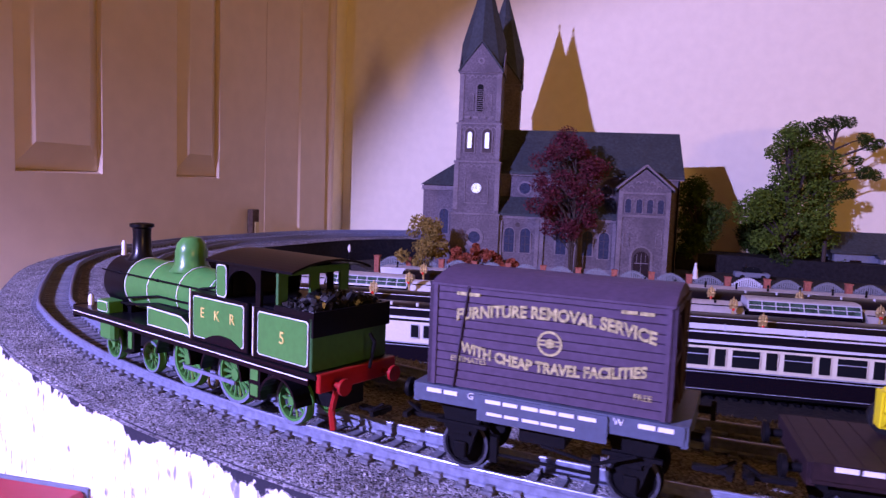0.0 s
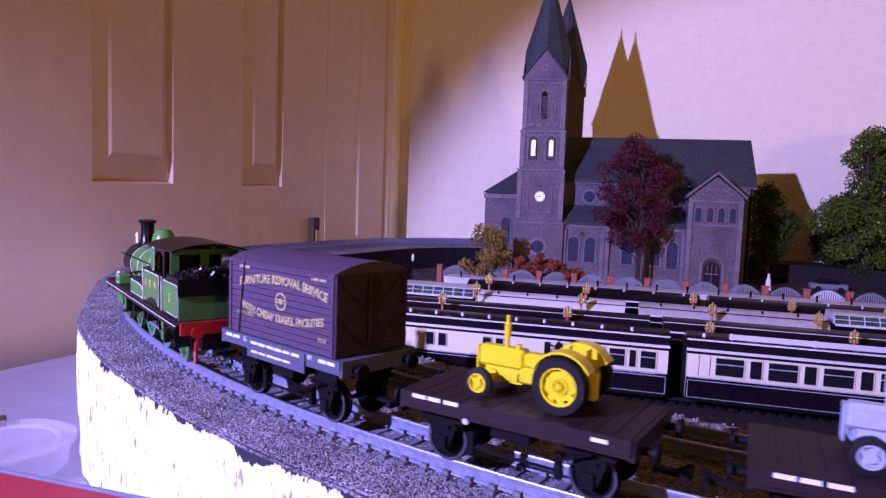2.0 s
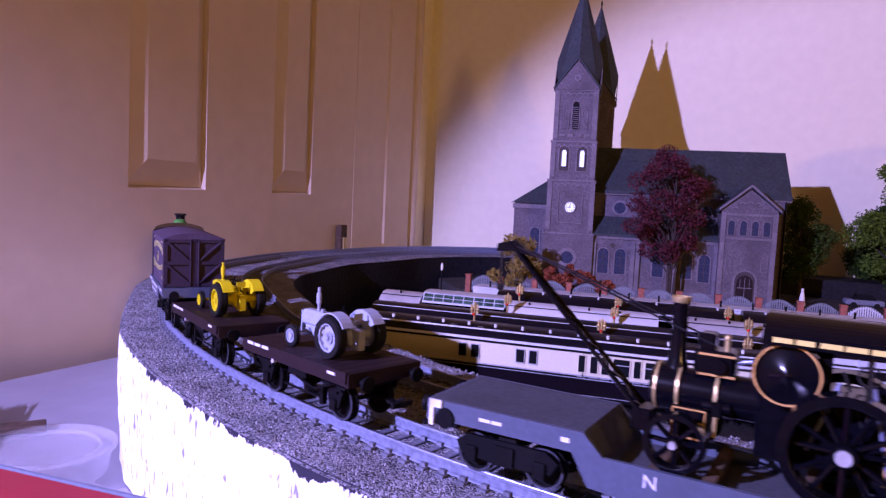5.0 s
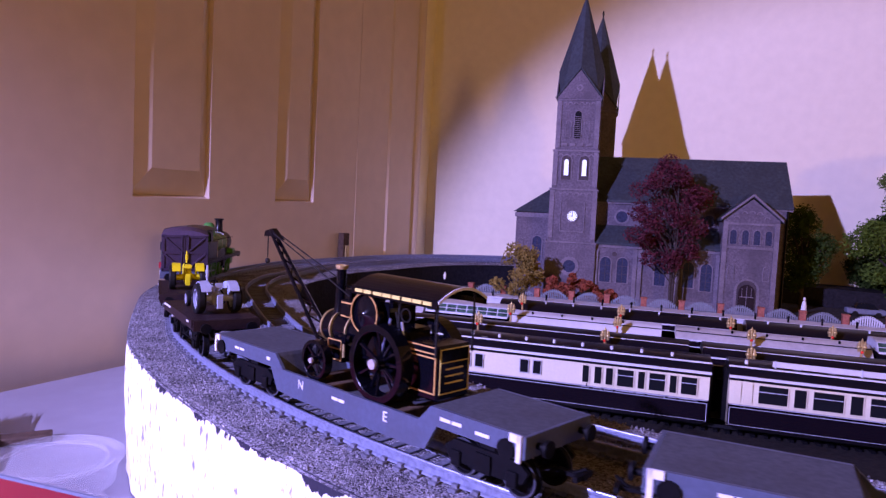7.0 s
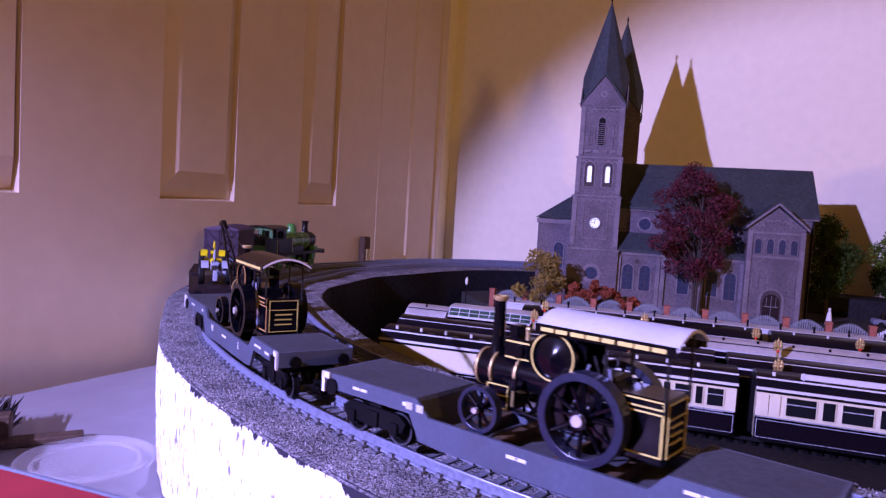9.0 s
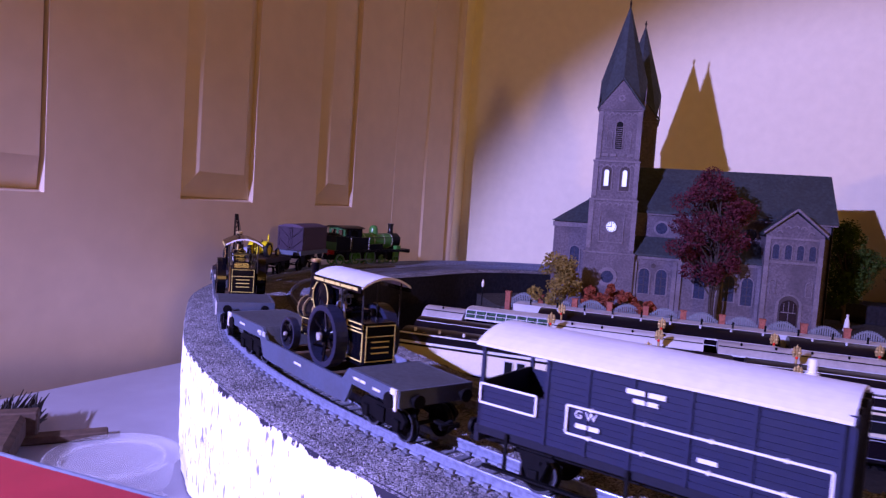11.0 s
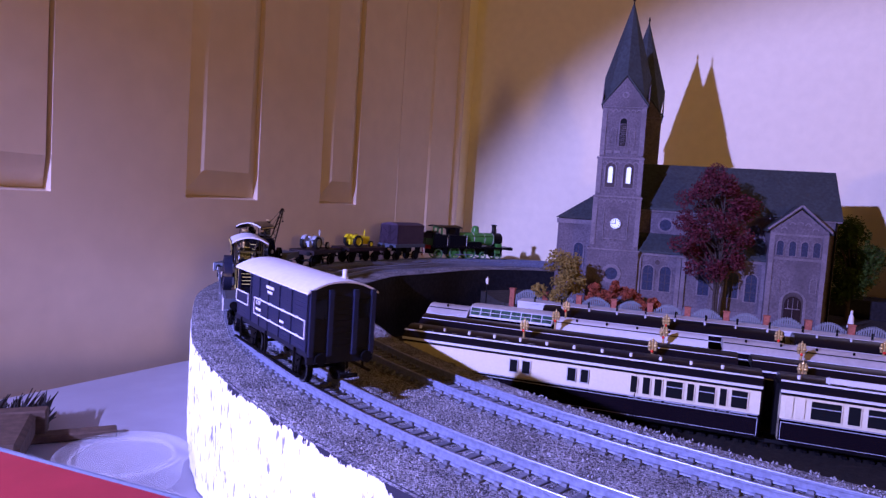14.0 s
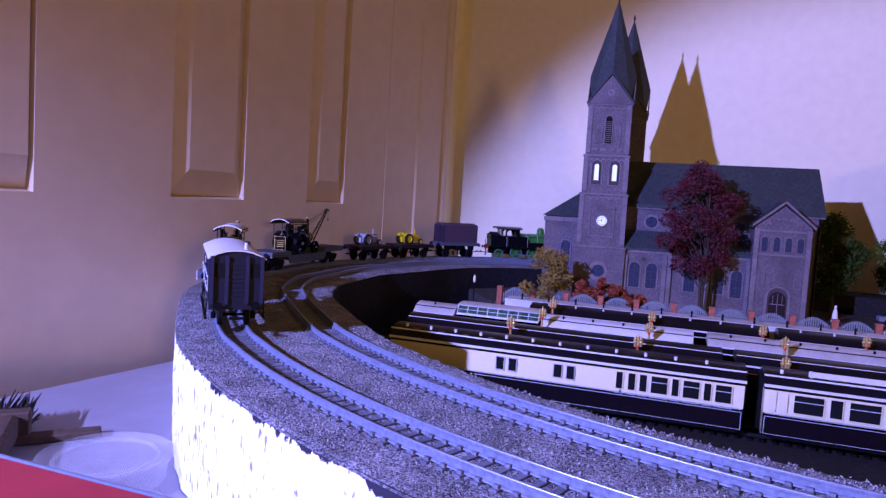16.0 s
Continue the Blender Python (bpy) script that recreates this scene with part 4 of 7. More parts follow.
def axle_guards(t, xs, z0=0.0035, top=0.0185):
    for x in xs:
        for y in (0.0125, -0.0125):
            part("axle_guard", Shape().prism([(x - 0.0068, top), (x + 0.0068, top), (x + 0.0024, 0.0052), (x - 0.0024, 0.0052)], y - 0.0005, y + 0.0005), "frame_black", t)
            part("axle_box", Shape().box(x - 0.0018, x + 0.0018, y - 0.0015, y + 0.0016, 0.0042, 0.0085, bevel=0.0003), "frame_black", t)
            part("leaf_spring", Shape().box(x - 0.0072, x + 0.0072, y, y + 0.0013, 0.0128, 0.0138).box(x - 0.0048, x + 0.0048, y, y + 0.0013, 0.0118, 0.0129).box(x - 0.0025, x + 0.0025, y, y + 0.0013, 0.0106, 0.0119), "frame_black", t)


def flat_chassis(t, half, deck_z, body, wb=0.0225):
    part("deck", Shape().box(-half, half, -0.0168, 0.0168, deck_z - 0.0014, deck_z, bevel=0.0002), body, t)
    for y in (0.0156, -0.0170):
        part("solebar", Shape().box(-half, half, y, y + 0.0014, deck_z - 0.0048, deck_z - 0.0012, bevel=0.0002), body, t)
    for x in (-half, half):
        part("headstock", Shape().box(x - 0.0008, x + 0.0008, -0.0168, 0.0168, deck_z - 0.0052, deck_z), body, t)
        buffers(t, x, deck_z - 0.0035, "frame_black")
        coupling(t, x)
    part("underframe", Shape().box(-half, half, -0.006, 0.006, deck_z - 0.006, deck_z - 0.0012).box(-0.006, 0.006, -0.014, 0.014, 0.012, deck_z - 0.002), "frame_black", t)
    for y in (0.0142, -0.0142):
        part("brake_lever", Shape().tube([(0.0, y, 0.012), (-0.014, y + 0.0015, 0.0105), (-0.024, y + 0.0015, 0.0145)], 0.0005), "frame_black", t)
        part("brake_shoe", Shape().box(-wb + 0.008, -wb + 0.010, y - 0.004, y - 0.002, 0.004, 0.011), "frame_black", t)
        part("brake_shoe", Shape().box(wb - 0.010, wb - 0.008, y - 0.004, y - 0.002, 0.004, 0.011), "frame_black", t)
        part("brake_rod", Shape().tube([(-wb + 0.009, y - 0.003, 0.006), (wb - 0.009, y - 0.003, 0.006)], 0.0005), "frame_black", t)
    for x in (-wb, wb):
        wheelset(t, x, 0.0066)
    axle_guards(t, (-wb, wb), top=deck_z - 0.004)


def container_wagon(sigma):
    t = thing("container_flat_wagon", "grey flat wagon with white lettering carrying a removal container", "railway wagon")
    flat_chassis(t, 0.0345, 0.0240, "wagon_grey")
    part("side_plate", Shape().box(-0.017, 0.0165, 0.0171, 0.0178, 0.0168, 0.0236), "wagon_grey", t)
    part("side_rail", Shape().box(-0.0345, 0.0345, 0.0166, 0.0173, 0.0212, 0.0240), "wagon_grey", t)
    bars(t, 0.0265, 0.0173, 0.0226, 0.010, 0.0013)
    words("G", 0.0024, side_text(0.0185, 0.0175, 0.0226), "white", t)
    words("W", 0.0024, side_text(-0.0195, 0.0175, 0.0226), "white", t)
    bars(t, -0.0283, 0.0173, 0.0226, 0.009, 0.0013)
    bars(t, 0.0, 0.0178, 0.0222, 0.029, 0.0011)
    bars(t, 0.002, 0.0178, 0.0190, 0.024, 0.0009)
    part("ring_bolt", Shape().cyl((-0.031, 0.016, 0.024), (-0.024, 0.010, 0.0275), 0.0004, seg=6).cyl((0.031, 0.016, 0.024), (0.027, 0.010, 0.028), 0.0004, seg=6), "frame_black", t)
    MOVERS.append((t, sigma, 0.0225))
    c = thing("removal_container", "maroon planked furniture container with faded cream lettering on a flat wagon", "container")
    x0, x1, z0, z1, w = -0.0300, 0.0305, 0.0242, 0.0515, 0.0163
    part("body", Shape().box(x0 + 0.0005, x1 - 0.0005, -w + 0.0005, w - 0.0005, z0, z1), "maroon_shade", c)
    n = 12
    for side in (1, -1):
        for k in range(n):
            a, b = z0 + (z1 - z0) * k / n, z0 + (z1 - z0) * (k + 1) / n
            y = side * w
            part("plank", Shape().box(x0, x1, min(y, y - side * 0.0006), max(y, y - side * 0.0006), a + 0.00016, b - 0.00016), "crimson", c)
    arc = [(w * 1.03 * k / 8, z1 + 0.0034 * (1 - (k / 8) ** 2)) for k in range(-8, 9)]
    part("roof", Shape().prism([(-w * 1.03, z1 - 0.0006)] + arc + [(w * 1.03, z1 - 0.0006)], x0 - 0.0006, x1 + 0.0006, "x"), "crimson", c)
    # ends are darker than the sides: their shade is put into the colour
    for x in (x0 - 0.0002, x1 + 0.0002):
        part("end_wall", Shape().prism([(-w, z0)] + [(y / 1.03, z) for y, z in arc] + [(w, z0)], x - 0.0003, x + 0.0003, "x"), "maroon_shade", c)
        d = 1 if x > 0 else -1
        o = x + d * 0.0006
        for y in (-w + 0.001, -0.0012, 0.0012, w - 0.001):
            part("door_stile", Shape().box(o - 0.0004, o + 0.0005, y - 0.0009, y + 0.0009, z0, z1), "maroon_shade", c)
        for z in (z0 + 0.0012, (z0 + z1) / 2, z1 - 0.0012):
            part("door_batten", Shape().box(o - 0.0004, o + 0.0004, -w, w, z - 0.0009, z + 0.0009), "maroon_shade", c)
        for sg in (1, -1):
            part("door_brace", Shape().cyl((o, sg * 0.0025, (z0 + z1) / 2 + 0.001), (o, sg * (w - 0.002), z1 - 0.002), 0.0008, seg=6), "maroon_shade", c)
            part("door_brace", Shape().cyl((o, sg * 0.0025, z0 + 0.002), (o, sg * (w - 0.002), (z0 + z1) / 2 - 0.001), 0.0008, seg=6), "maroon_shade", c)
            part("lock_bar", Shape().cyl((o + d * 0.0006, sg * 0.0022, z0 + 0.001), (o + d * 0.0006, sg * 0.0022, z1 - 0.001), 0.0004, seg=6), "maroon_shade", c)
    # side irons
    y = w + 0.0001
    for a in (x0, x1 - 0.0012):
        part("corner_iron", Shape().box(a, a + 0.0012, w - 0.0002, w + 0.0004, z0, z1), "crimson", c)
    part("tie_chain", Shape().cyl((x1 - 0.010, w + 0.0004, z1), (x1 - 0.0065, w + 0.0004, z0), 0.0003, seg=6), "maroon_shade", c)
    for word, zc, sz, tilt in (("FURNITURE REMOVAL SERVICE", 0.0450, 0.0042, -1), ("WITH CHEAP TRAVEL FACILITIES", 0.0338, 0.0037, 1)):
        m = words(word, sz, side_text(-0.0015, w + 0.0001, zc), "cream_letter", c, "arched_lettering", stretch=0.87, bold=0.00016)
        for v in m.data.vertices:
            u = (v.co.x + 0.0015) / 0.028
            v.co.z += tilt * 0.0036 * u * u - tilt * 0.0012
    words("ESTIMATES", 0.0021, side_text(0.0200, w + 0.0001, 0.0318), "cream_letter", c)
    words("FREE", 0.0021, side_text(-0.0245, w + 0.0001, 0.0290), "cream_letter", c)
    bars(c, 0.0205, w + 0.0001, 0.0492, 0.0075, 0.0010, "cream_letter")
    bars(c, -0.0225, w + 0.0001, 0.0490, 0.0085, 0.0010, "cream_letter")
    part("round_emblem", Shape().ring((-0.0015, 0.0390), 0.0026, 0.0032, w, w + 0.0002, 24).ring((-0.0015, 0.0390), 0.0, 0.0012, w, w + 0.0002, 16).box(-0.0042, 0.0012, w, w + 0.0002, 0.0384, 0.0388).box(-0.0042, 0.0012, w, w + 0.0002, 0.0394, 0.0398), "cream_letter", c)
    MOVERS.append((c, sigma, 0.0225))


def tractor(sigma, shift, colour, dx, label, seat_mat):
    t = thing("tractor", label, "tractor", group="tractors on wagons")
    z = 0.0207
    rw, fw = 0.0079, 0.0043
    rx, fx = -0.0121 + dx, 0.0130 + dx
    part("hood", Shape().box(fx - 0.011, fx + 0.0045, -0.0026, 0.0026, z + 0.0075, z + 0.0138, bevel=0.0011), colour, t, smooth=False)
    part("grille", Shape().box(fx + 0.0043, fx + 0.0050, -0.0022, 0.0022, z + 0.0045, z + 0.0132, bevel=0.0002), colour, t)
    part("fuel_tank", Shape().box(fx - 0.0185, fx - 0.0105, -0.0024, 0.0024, z + 0.0088, z + 0.0132, bevel=0.0009), colour, t)
    part("engine_block", Shape().box(fx - 0.010, fx + 0.002, -0.0018, 0.0018, z + 0.0035, z + 0.0078).box(fx - 0.009, fx - 0.004, 0.0015, 0.0026, z + 0.0045, z + 0.007).cyl((fx - 0.001, 0.001, z + 0.006), (fx - 0.001, 0.0031, z + 0.006), 0.0011, seg=10), colour, t)
    part("gearbox", Shape().box(rx - 0.003, fx - 0.009, -0.0024, 0.0024, z + 0.0042, z + 0.0088, bevel=0.0006), colour, t)
    part("rear_axle", Shape().cyl((rx, -0.0105, z + rw), (rx, 0.0105, z + rw), 0.0019, seg=12).ball((rx, 0, z + rw), 0.0036, seg=12), colour, t, smooth=True)
    part("front_axle", Shape().cyl((fx, -0.0098, z + fw), (fx, 0.0098, z + fw), 0.0007, seg=8).box(fx - 0.0012, fx + 0.0012, -0.0016, 0.0016, z + fw, z + 0.006), colour, t)
    part("exhaust", Shape().cyl((fx - 0.004, 0.0, z + 0.0135), (fx - 0.004, 0.0, z + 0.0172), 0.00065, seg=10).cyl((fx - 0.004, 0.0, z + 0.0168), (fx - 0.004, 0.0, z + 0.0208), 0.0010, seg=10).cyl((fx - 0.004, 0.0, z + 0.0205), (fx - 0.004, 0.0, z + 0.0232), 0.0006, seg=10), colour, t)
    part("air_cleaner", Shape().cyl((fx - 0.0085, 0.0012, z + 0.0135), (fx - 0.0085, 0.0012, z + 0.0152), 0.0008, seg=10), colour, t)
    part("steering_wheel", Shape().ring((0, 0), 0.0019, 0.0023, -0.0002, 0.0002, 16).cyl((0, 0, 0), (0, 0.0035, 0), 0.0003, seg=6), "frame_black", t).matrix_local = pose(rx + 0.0062, 0, z + 0.0152, 62, 0, 90)
    part("seat", Shape().box(rx - 0.0038, rx + 0.0006, -0.0021, 0.0021, z + 0.0138, z + 0.0144, bevel=0.0002).box(rx - 0.0042, rx - 0.0036, -0.0021, 0.0021, z + 0.014, z + 0.0165).cyl((rx - 0.001, 0, z + 0.010), (rx - 0.0015, 0, z + 0.014), 0.0006, seg=8), seat_mat, t)
    for y in (0.0093, -0.0093):
        d = 1 if y > 0 else -1
        part("mudguard", Shape().ring((rx, z + rw), rw + 0.0007, rw + 0.0013, min(y - d * 0.0045, y + d * 0.0005), max(y - d * 0.0045, y + d * 0.0005), 30, 22, 150), colour, t)
        part("mudguard_side", Shape().ring((rx, z + rw), rw * 0.45, rw + 0.0012, min(y - d * 0.0047, y - d * 0.0040), max(y - d * 0.0047, y - d * 0.0040), 30, 22, 150), colour, t)
        part("rear_tyre", Shape().lathe([(rw * 0.68, -0.0021), (rw * 0.95, -0.0021), (rw, -0.0012), (rw, 0.0012), (rw * 0.95, 0.0021), (rw * 0.68, 0.0021)], pose(rx, y, z + rw, 90), 32, True), "tyre", t)
        h = Shape().ring((rx, z + rw), rw * 0.6, rw * 0.70, y - 0.0017, y + 0.0017, 28).ring((rx, z + rw), 0, rw * 0.3, y - 0.0009, y + 0.0012, 16)
        h.ring((rx, z + rw), rw * 0.25, rw * 0.52, y - 0.0006, y + 0.0006, 24)
        for k in range(9):
            a = 2 * math.pi * k / 9 + 0.2
            h.ring((rx, z + rw), rw * 0.50, rw * 0.62, y - 0.0006, y + 0.0007, 6, math.degrees(a), math.degrees(a) + 24)
        part("hub_bolts", Shape().ring((rx, z + rw), 0.0, rw * 0.1, y - 0.0016, y + 0.0018, 10), colour, t)
        part("rear_wheel", h, colour, t)
        part("front_tyre", Shape().lathe([(fw * 0.66, -0.0012), (fw, -0.0009), (fw, 0.0009), (fw * 0.66, 0.0012)], pose(fx, y, z + fw, 90), 24, True), "tyre", t)
        h = Shape().ring((fx, z + fw), fw * 0.55, fw * 0.72, y - 0.0011, y + 0.0011, 24).ring((fx, z + fw), 0, fw * 0.3, y - 0.001, y + 0.0012, 14)
        for k in range(4):
            a = math.pi * k / 2 + 0.5
            h.cyl((fx, y, z + fw), (fx + fw * 0.6 * math.cos(a), y, z + fw + fw * 0.6 * math.sin(a)), 0.0008, seg=6)
        h.ring((fx, z + fw), fw * 0.25, fw * 0.6, y - 0.0003, y + 0.0001, 20)
        part("front_wheel", h, colour, t)
    part("drawbar", Shape().box(rx - 0.007, rx - 0.002, -0.0016, 0.0016, z + 0.003, z + 0.0105, bevel=0.0003), colour, t)
    MOVERS.append((t, sigma, 0.0225))


def flat_wagon(sigma):
    t = thing("flat_wagon", "bauxite brown flat wagon with white lettering carrying a tractor", "railway wagon", group="tractor wagons")
    flat_chassis(t, 0.0345, 0.0205, "brown")
    n = 14
    for k in range(n):
        a = -0.034 + 0.068 * k / n
        part("deck_plank", Shape().box(a + 0.00012, a + 0.068 / n - 0.00012, -0.0166, 0.0166, 0.0203, 0.02065), "brown", t)
    part("side_rail", Shape().box(-0.0345, 0.0345, 0.0168, 0.0176, 0.0170, 0.0209), "brown", t)
    bars(t, 0.0225, 0.0176, 0.0199, 0.016, 0.0013)
    part("plate", Shape().cyl((0.0125, 0.0155, 0.0155), (0.0125, 0.0172, 0.0155), 0.0009, seg=12), "chain", t)
    bars(t, -0.0265, 0.0176, 0.0193, 0.005, 0.0012)
    MOVERS.append((t, sigma, 0.0225))


def well_wagon(sigma, lettered=True):
    t = thing("well_wagon", "dark grey bogie well wagon with white lettering carrying a traction engine", "railway wagon", group="well wagons")
    H, G, zt, zf = 0.0858, 0.0945, 0.0226, 0.0168
    a, b = 0.0355, 0.0295            # step top, step foot
    ar, br = -0.0565, -0.0510
    outline = [(H, zt), (a, zt), (b, zf), (br, zf), (ar, zt), (-G, zt), (-G, zt - 0.0062), (ar - 0.003, zt - 0.0062), (ar + 0.002, 0.0075), (br + 0.0055, 0.0068), (b - 0.0055, 0.0068), (a - 0.002, 0.0075), (a + 0.003, zt - 0.0062), (H, zt - 0.0062)]
    for y in (0.0164, -0.0178):
        part("side_frame", Shape().prism(outline, y, y + 0.0014), "wagon_grey", t)
    part("end_deck", Shape().box(a, H, -0.0166, 0.0166, zt - 0.0012, zt, bevel=0.0002), "deck_grey", t)
    part("end_deck", Shape().box(-G, ar, -0.0166, 0.0166, zt - 0.0012, zt, bevel=0.0002), "deck_grey", t)
    part("well_floor", Shape().box(br, b, -0.0166, 0.0166, 0.0110, 0.0122), "deck_grey", t)
    part("slope", Shape().prism([(a, zt), (b, 0.0122), (b - 0.001, 0.0110), (a - 0.001, zt - 0.0012)], -0.0166, 0.0166), "deck_grey", t)
    part("slope", Shape().prism([(ar, zt), (br, 0.0122), (br + 0.001, 0.011), (ar + 0.001, zt - 0.0012)], -0.0166, 0.0166), "deck_grey", t)
    for x in (H, -G):
        d = 1 if x > 0 else -1
        part("headstock", Shape().box(x - 0.0008, x + 0.0008, -0.0178, 0.0178, zt - 0.0068, zt), "wagon_grey", t)
        buffers(t, x, zt - 0.0038, "frame_black")
        coupling(t, x)
        part("hand_wheel", Shape().ring((x - d * 0.006, 0.0175), 0.0, 0.0032, 0.0178, 0.0186, 14), "frame_black", t)
        part("lamp_iron", Shape().box(x - d * 0.0012 - 0.0008, x - d * 0.0012 + 0.0008, 0.0178, 0.0186, zt - 0.008, zt + 0.0002).box(x - d * 0.0025 - 0.0022, x - d * 0.0025 + 0.0022, 0.0178, 0.0186, zt - 0.0022, zt + 0.0002), "white", t, "white painted lamp iron")
    for c in (0.061, -0.0765):
        for x in (c - 0.0115, c + 0.0115):
            wheelset(t, x, 0.0062)
        for y in (0.0125, -0.0125):
            part("bogie_frame", Shape().prism([(c - 0.017, 0.0098), (c - 0.013, 0.0125), (c + 0.013, 0.0125), (c + 0.017, 0.0098), (c + 0.015, 0.006), (c + 0.006, 0.0052), (c - 0.006, 0.0052), (c - 0.015, 0.006)], y - 0.0007, y + 0.0007), "frame_black", t)
            part("axle_box", Shape().box(c - 0.0135, c - 0.0095, y - 0.0012, y + 0.0018, 0.0042, 0.0092, bevel=0.0003).box(c + 0.0095, c + 0.0135, y - 0.0012, y + 0.0018, 0.0042, 0.0092, bevel=0.0003).box(c - 0.003, c + 0.003, y - 0.001, y + 0.0016, 0.0052, 0.0112), "frame_black", t)
        part("bolster", Shape().box(c - 0.003, c + 0.003, -0.012, 0.012, 0.009, zt - 0.002), "frame_black", t)
    if lettered:
        words("N", 0.0052, side_text(0.0165, 0.01785, 0.0132), "white", t)
        words("E", 0.0052, side_text(-0.0345, 0.01785, 0.0132), "white", t)
    else:
        for x in (0.0385, 0.0335):
            part("label_clip", Shape().box(x - 0.0016, x + 0.0016, 0.0178, 0.0181, 0.0180, 0.0206).box(x - 0.0011, x + 0.0011, 0.0178, 0.0183, 0.0185, 0.0201), "chain", t)
    bars(t, -0.0080, 0.0178, 0.0130, 0.0085, 0.0013)
    bars(t, 0.0640, 0.0178, 0.0195, 0.0085, 0.0012)
    bars(t, 0.0405, 0.0178, 0.0195, 0.0030, 0.0016)
    bars(t, -0.0660, 0.0178, 0.0195, 0.0105, 0.0013)
    bars(t, -0.0790, 0.0178, 0.0190, 0.0065, 0.0012)
    resize(t, 0.955, 0.0165)
    MOVERS.append((t, sigma, 0.061))
    for x in (0.0165, 0.0025, -0.0205, -0.0385):
        tb = thing("packing_timber", "short raw timber baulk across the wagon well", "timber", group="packing timbers")
        part("baulk", Shape().box(x - 0.0018, x + 0.0018, -0.0162, 0.0168, 0.0122, 0.0161, bevel=0.0003), "timber", tb)
        resize(tb, 0.955, 0.0165)
        MOVERS.append((tb, sigma, 0.061))


def traction_engine(sigma, dx, crane, canopy, line, label, rim):
    t = thing("traction_engine", label, "traction engine", group="traction engines")
    z = 0.0162
    rw, fw = 0.0142, 0.0080
    rx, fx = -0.0290 + dx, 0.0093 + dx
    along = Matrix.Rotation(radians(90), 4, "Y")
    zb = z + 0.0195
    part("boiler", Shape().lathe([(0.0058, 0.0), (0.0058, 0.022)], Matrix.Translation((fx - 0.019, 0, zb)) @ along, 24), "gloss_black", t, smooth=True)
    part("smokebox", Shape().lathe([(0.0064, 0.0), (0.0064, 0.0070), (0.0055, 0.0077), (0, 0.0081)], Matrix.Translation((fx + 0.002, 0, zb)) @ along, 24), "gloss_black", t, smooth=True)
    for x in (fx + 0.002, fx + 0.0080, fx - 0.008):
        part("boiler_band", Shape().lathe([(0.0058, -0.0004), (0.0068, -0.0004), (0.0068, 0.0004), (0.0058, 0.0004)], Matrix.Translation((x, 0, zb)) @ along, 24), "brass", t)
    part("firebox", Shape().box(rx - 0.006, fx - 0.018, -0.0062, 0.0062, z + 0.006, zb + 0.007, bevel=0.001), "gloss_black", t)
    part("chimney", Shape().lathe([(0.0034, zb + 0.005), (0.0023, zb + 0.009), (0.0020, zb + 0.0232), (0.0023, zb + 0.0250)], pose(fx + 0.0036, 0, 0), 18), "gloss_black", t, smooth=True)
    part("chimney_cap", Shape().lathe([(0.0021, zb + 0.0240), (0.0027, zb + 0.0248), (0.0027, zb + 0.0258), (0.0019, zb + 0.0258), (0.0019, zb + 0.0240)], pose(fx + 0.0036, 0, 0), 18, True), "brass", t, smooth=True)
    part("cylinder_block", Shape().box(fx - 0.012, fx - 0.0015, -0.0045, 0.0045, zb + 0.0050, zb + 0.0125, bevel=0.0008).box(fx - 0.0065, fx - 0.0025, -0.003, 0.003, zb + 0.0120, zb + 0.0168, bevel=0.0005).cyl((fx - 0.008, 0.0035, zb + 0.0085), (fx - 0.008, 0.0058, zb + 0.0085), 0.0022, seg=14), "gloss_black", t)
    for zz in (zb + 0.006, zb + 0.0115):
        part("lining", Shape().box(fx - 0.0122, fx - 0.0028, 0.0045, 0.0048, zz - 0.0003, zz + 0.0003), line, t)
    lo = Shape()
    for a, b, c, d in ((fx + 0.0025, fx + 0.0028, zb - 0.012, zb - 0.004), (fx - 0.006, fx - 0.0057, zb - 0.012, zb - 0.004)):
        lo.box(a, b, 0.0062, 0.0066, c, d)
    lo.box(fx - 0.006, fx + 0.0028, 0.0062, 0.0066, zb - 0.0122, zb - 0.0117).box(fx - 0.006, fx + 0.0028, 0.0062, 0.0066, zb - 0.0077, zb - 0.0073).box(fx - 0.006, fx + 0.0028, 0.0062, 0.0066, zb - 0.0042, zb - 0.0038)
    part("tool_box_lining", lo, line, t)
    part("tool_box", Shape().box(fx - 0.0065, fx + 0.0032, -0.006, 0.0062, zb - 0.0128, zb - 0.0034, bevel=0.0003), "gloss_black", t)
    part("safety_valve", Shape().cyl((fx - 0.0095, 0.0015, zb + 0.0120), (fx - 0.0095, 0.0015, zb + 0.0158), 0.0008, seg=10).ball((fx - 0.0095, 0.0015, zb + 0.0160), 0.0010, seg=8), "brass", t, smooth=True)
    part("water_pump", Shape().cyl((fx - 0.0120, 0.0062, zb - 0.0020), (fx - 0.0050, 0.0062, zb - 0.0020), 0.0014, seg=12).box(fx - 0.0100, fx - 0.0075, 0.0050, 0.0080, zb - 0.0045, zb - 0.0005, bevel=0.0003), "gloss_black", t)
    part("feed_pipe", Shape().cyl((fx - 0.0085, 0.0072, zb - 0.0100), (fx - 0.0085, 0.0072, zb - 0.0030), 0.0005, seg=8), "brass", t)
    part("steering_rod", Shape().cyl((rx + 0.002, 0.0080, zb + 0.0100), (rx + 0.0080, 0.0080, zb - 0.0080), 0.0005, seg=8), "steel", t)
    # flywheel and motion
    fy = 0.0098
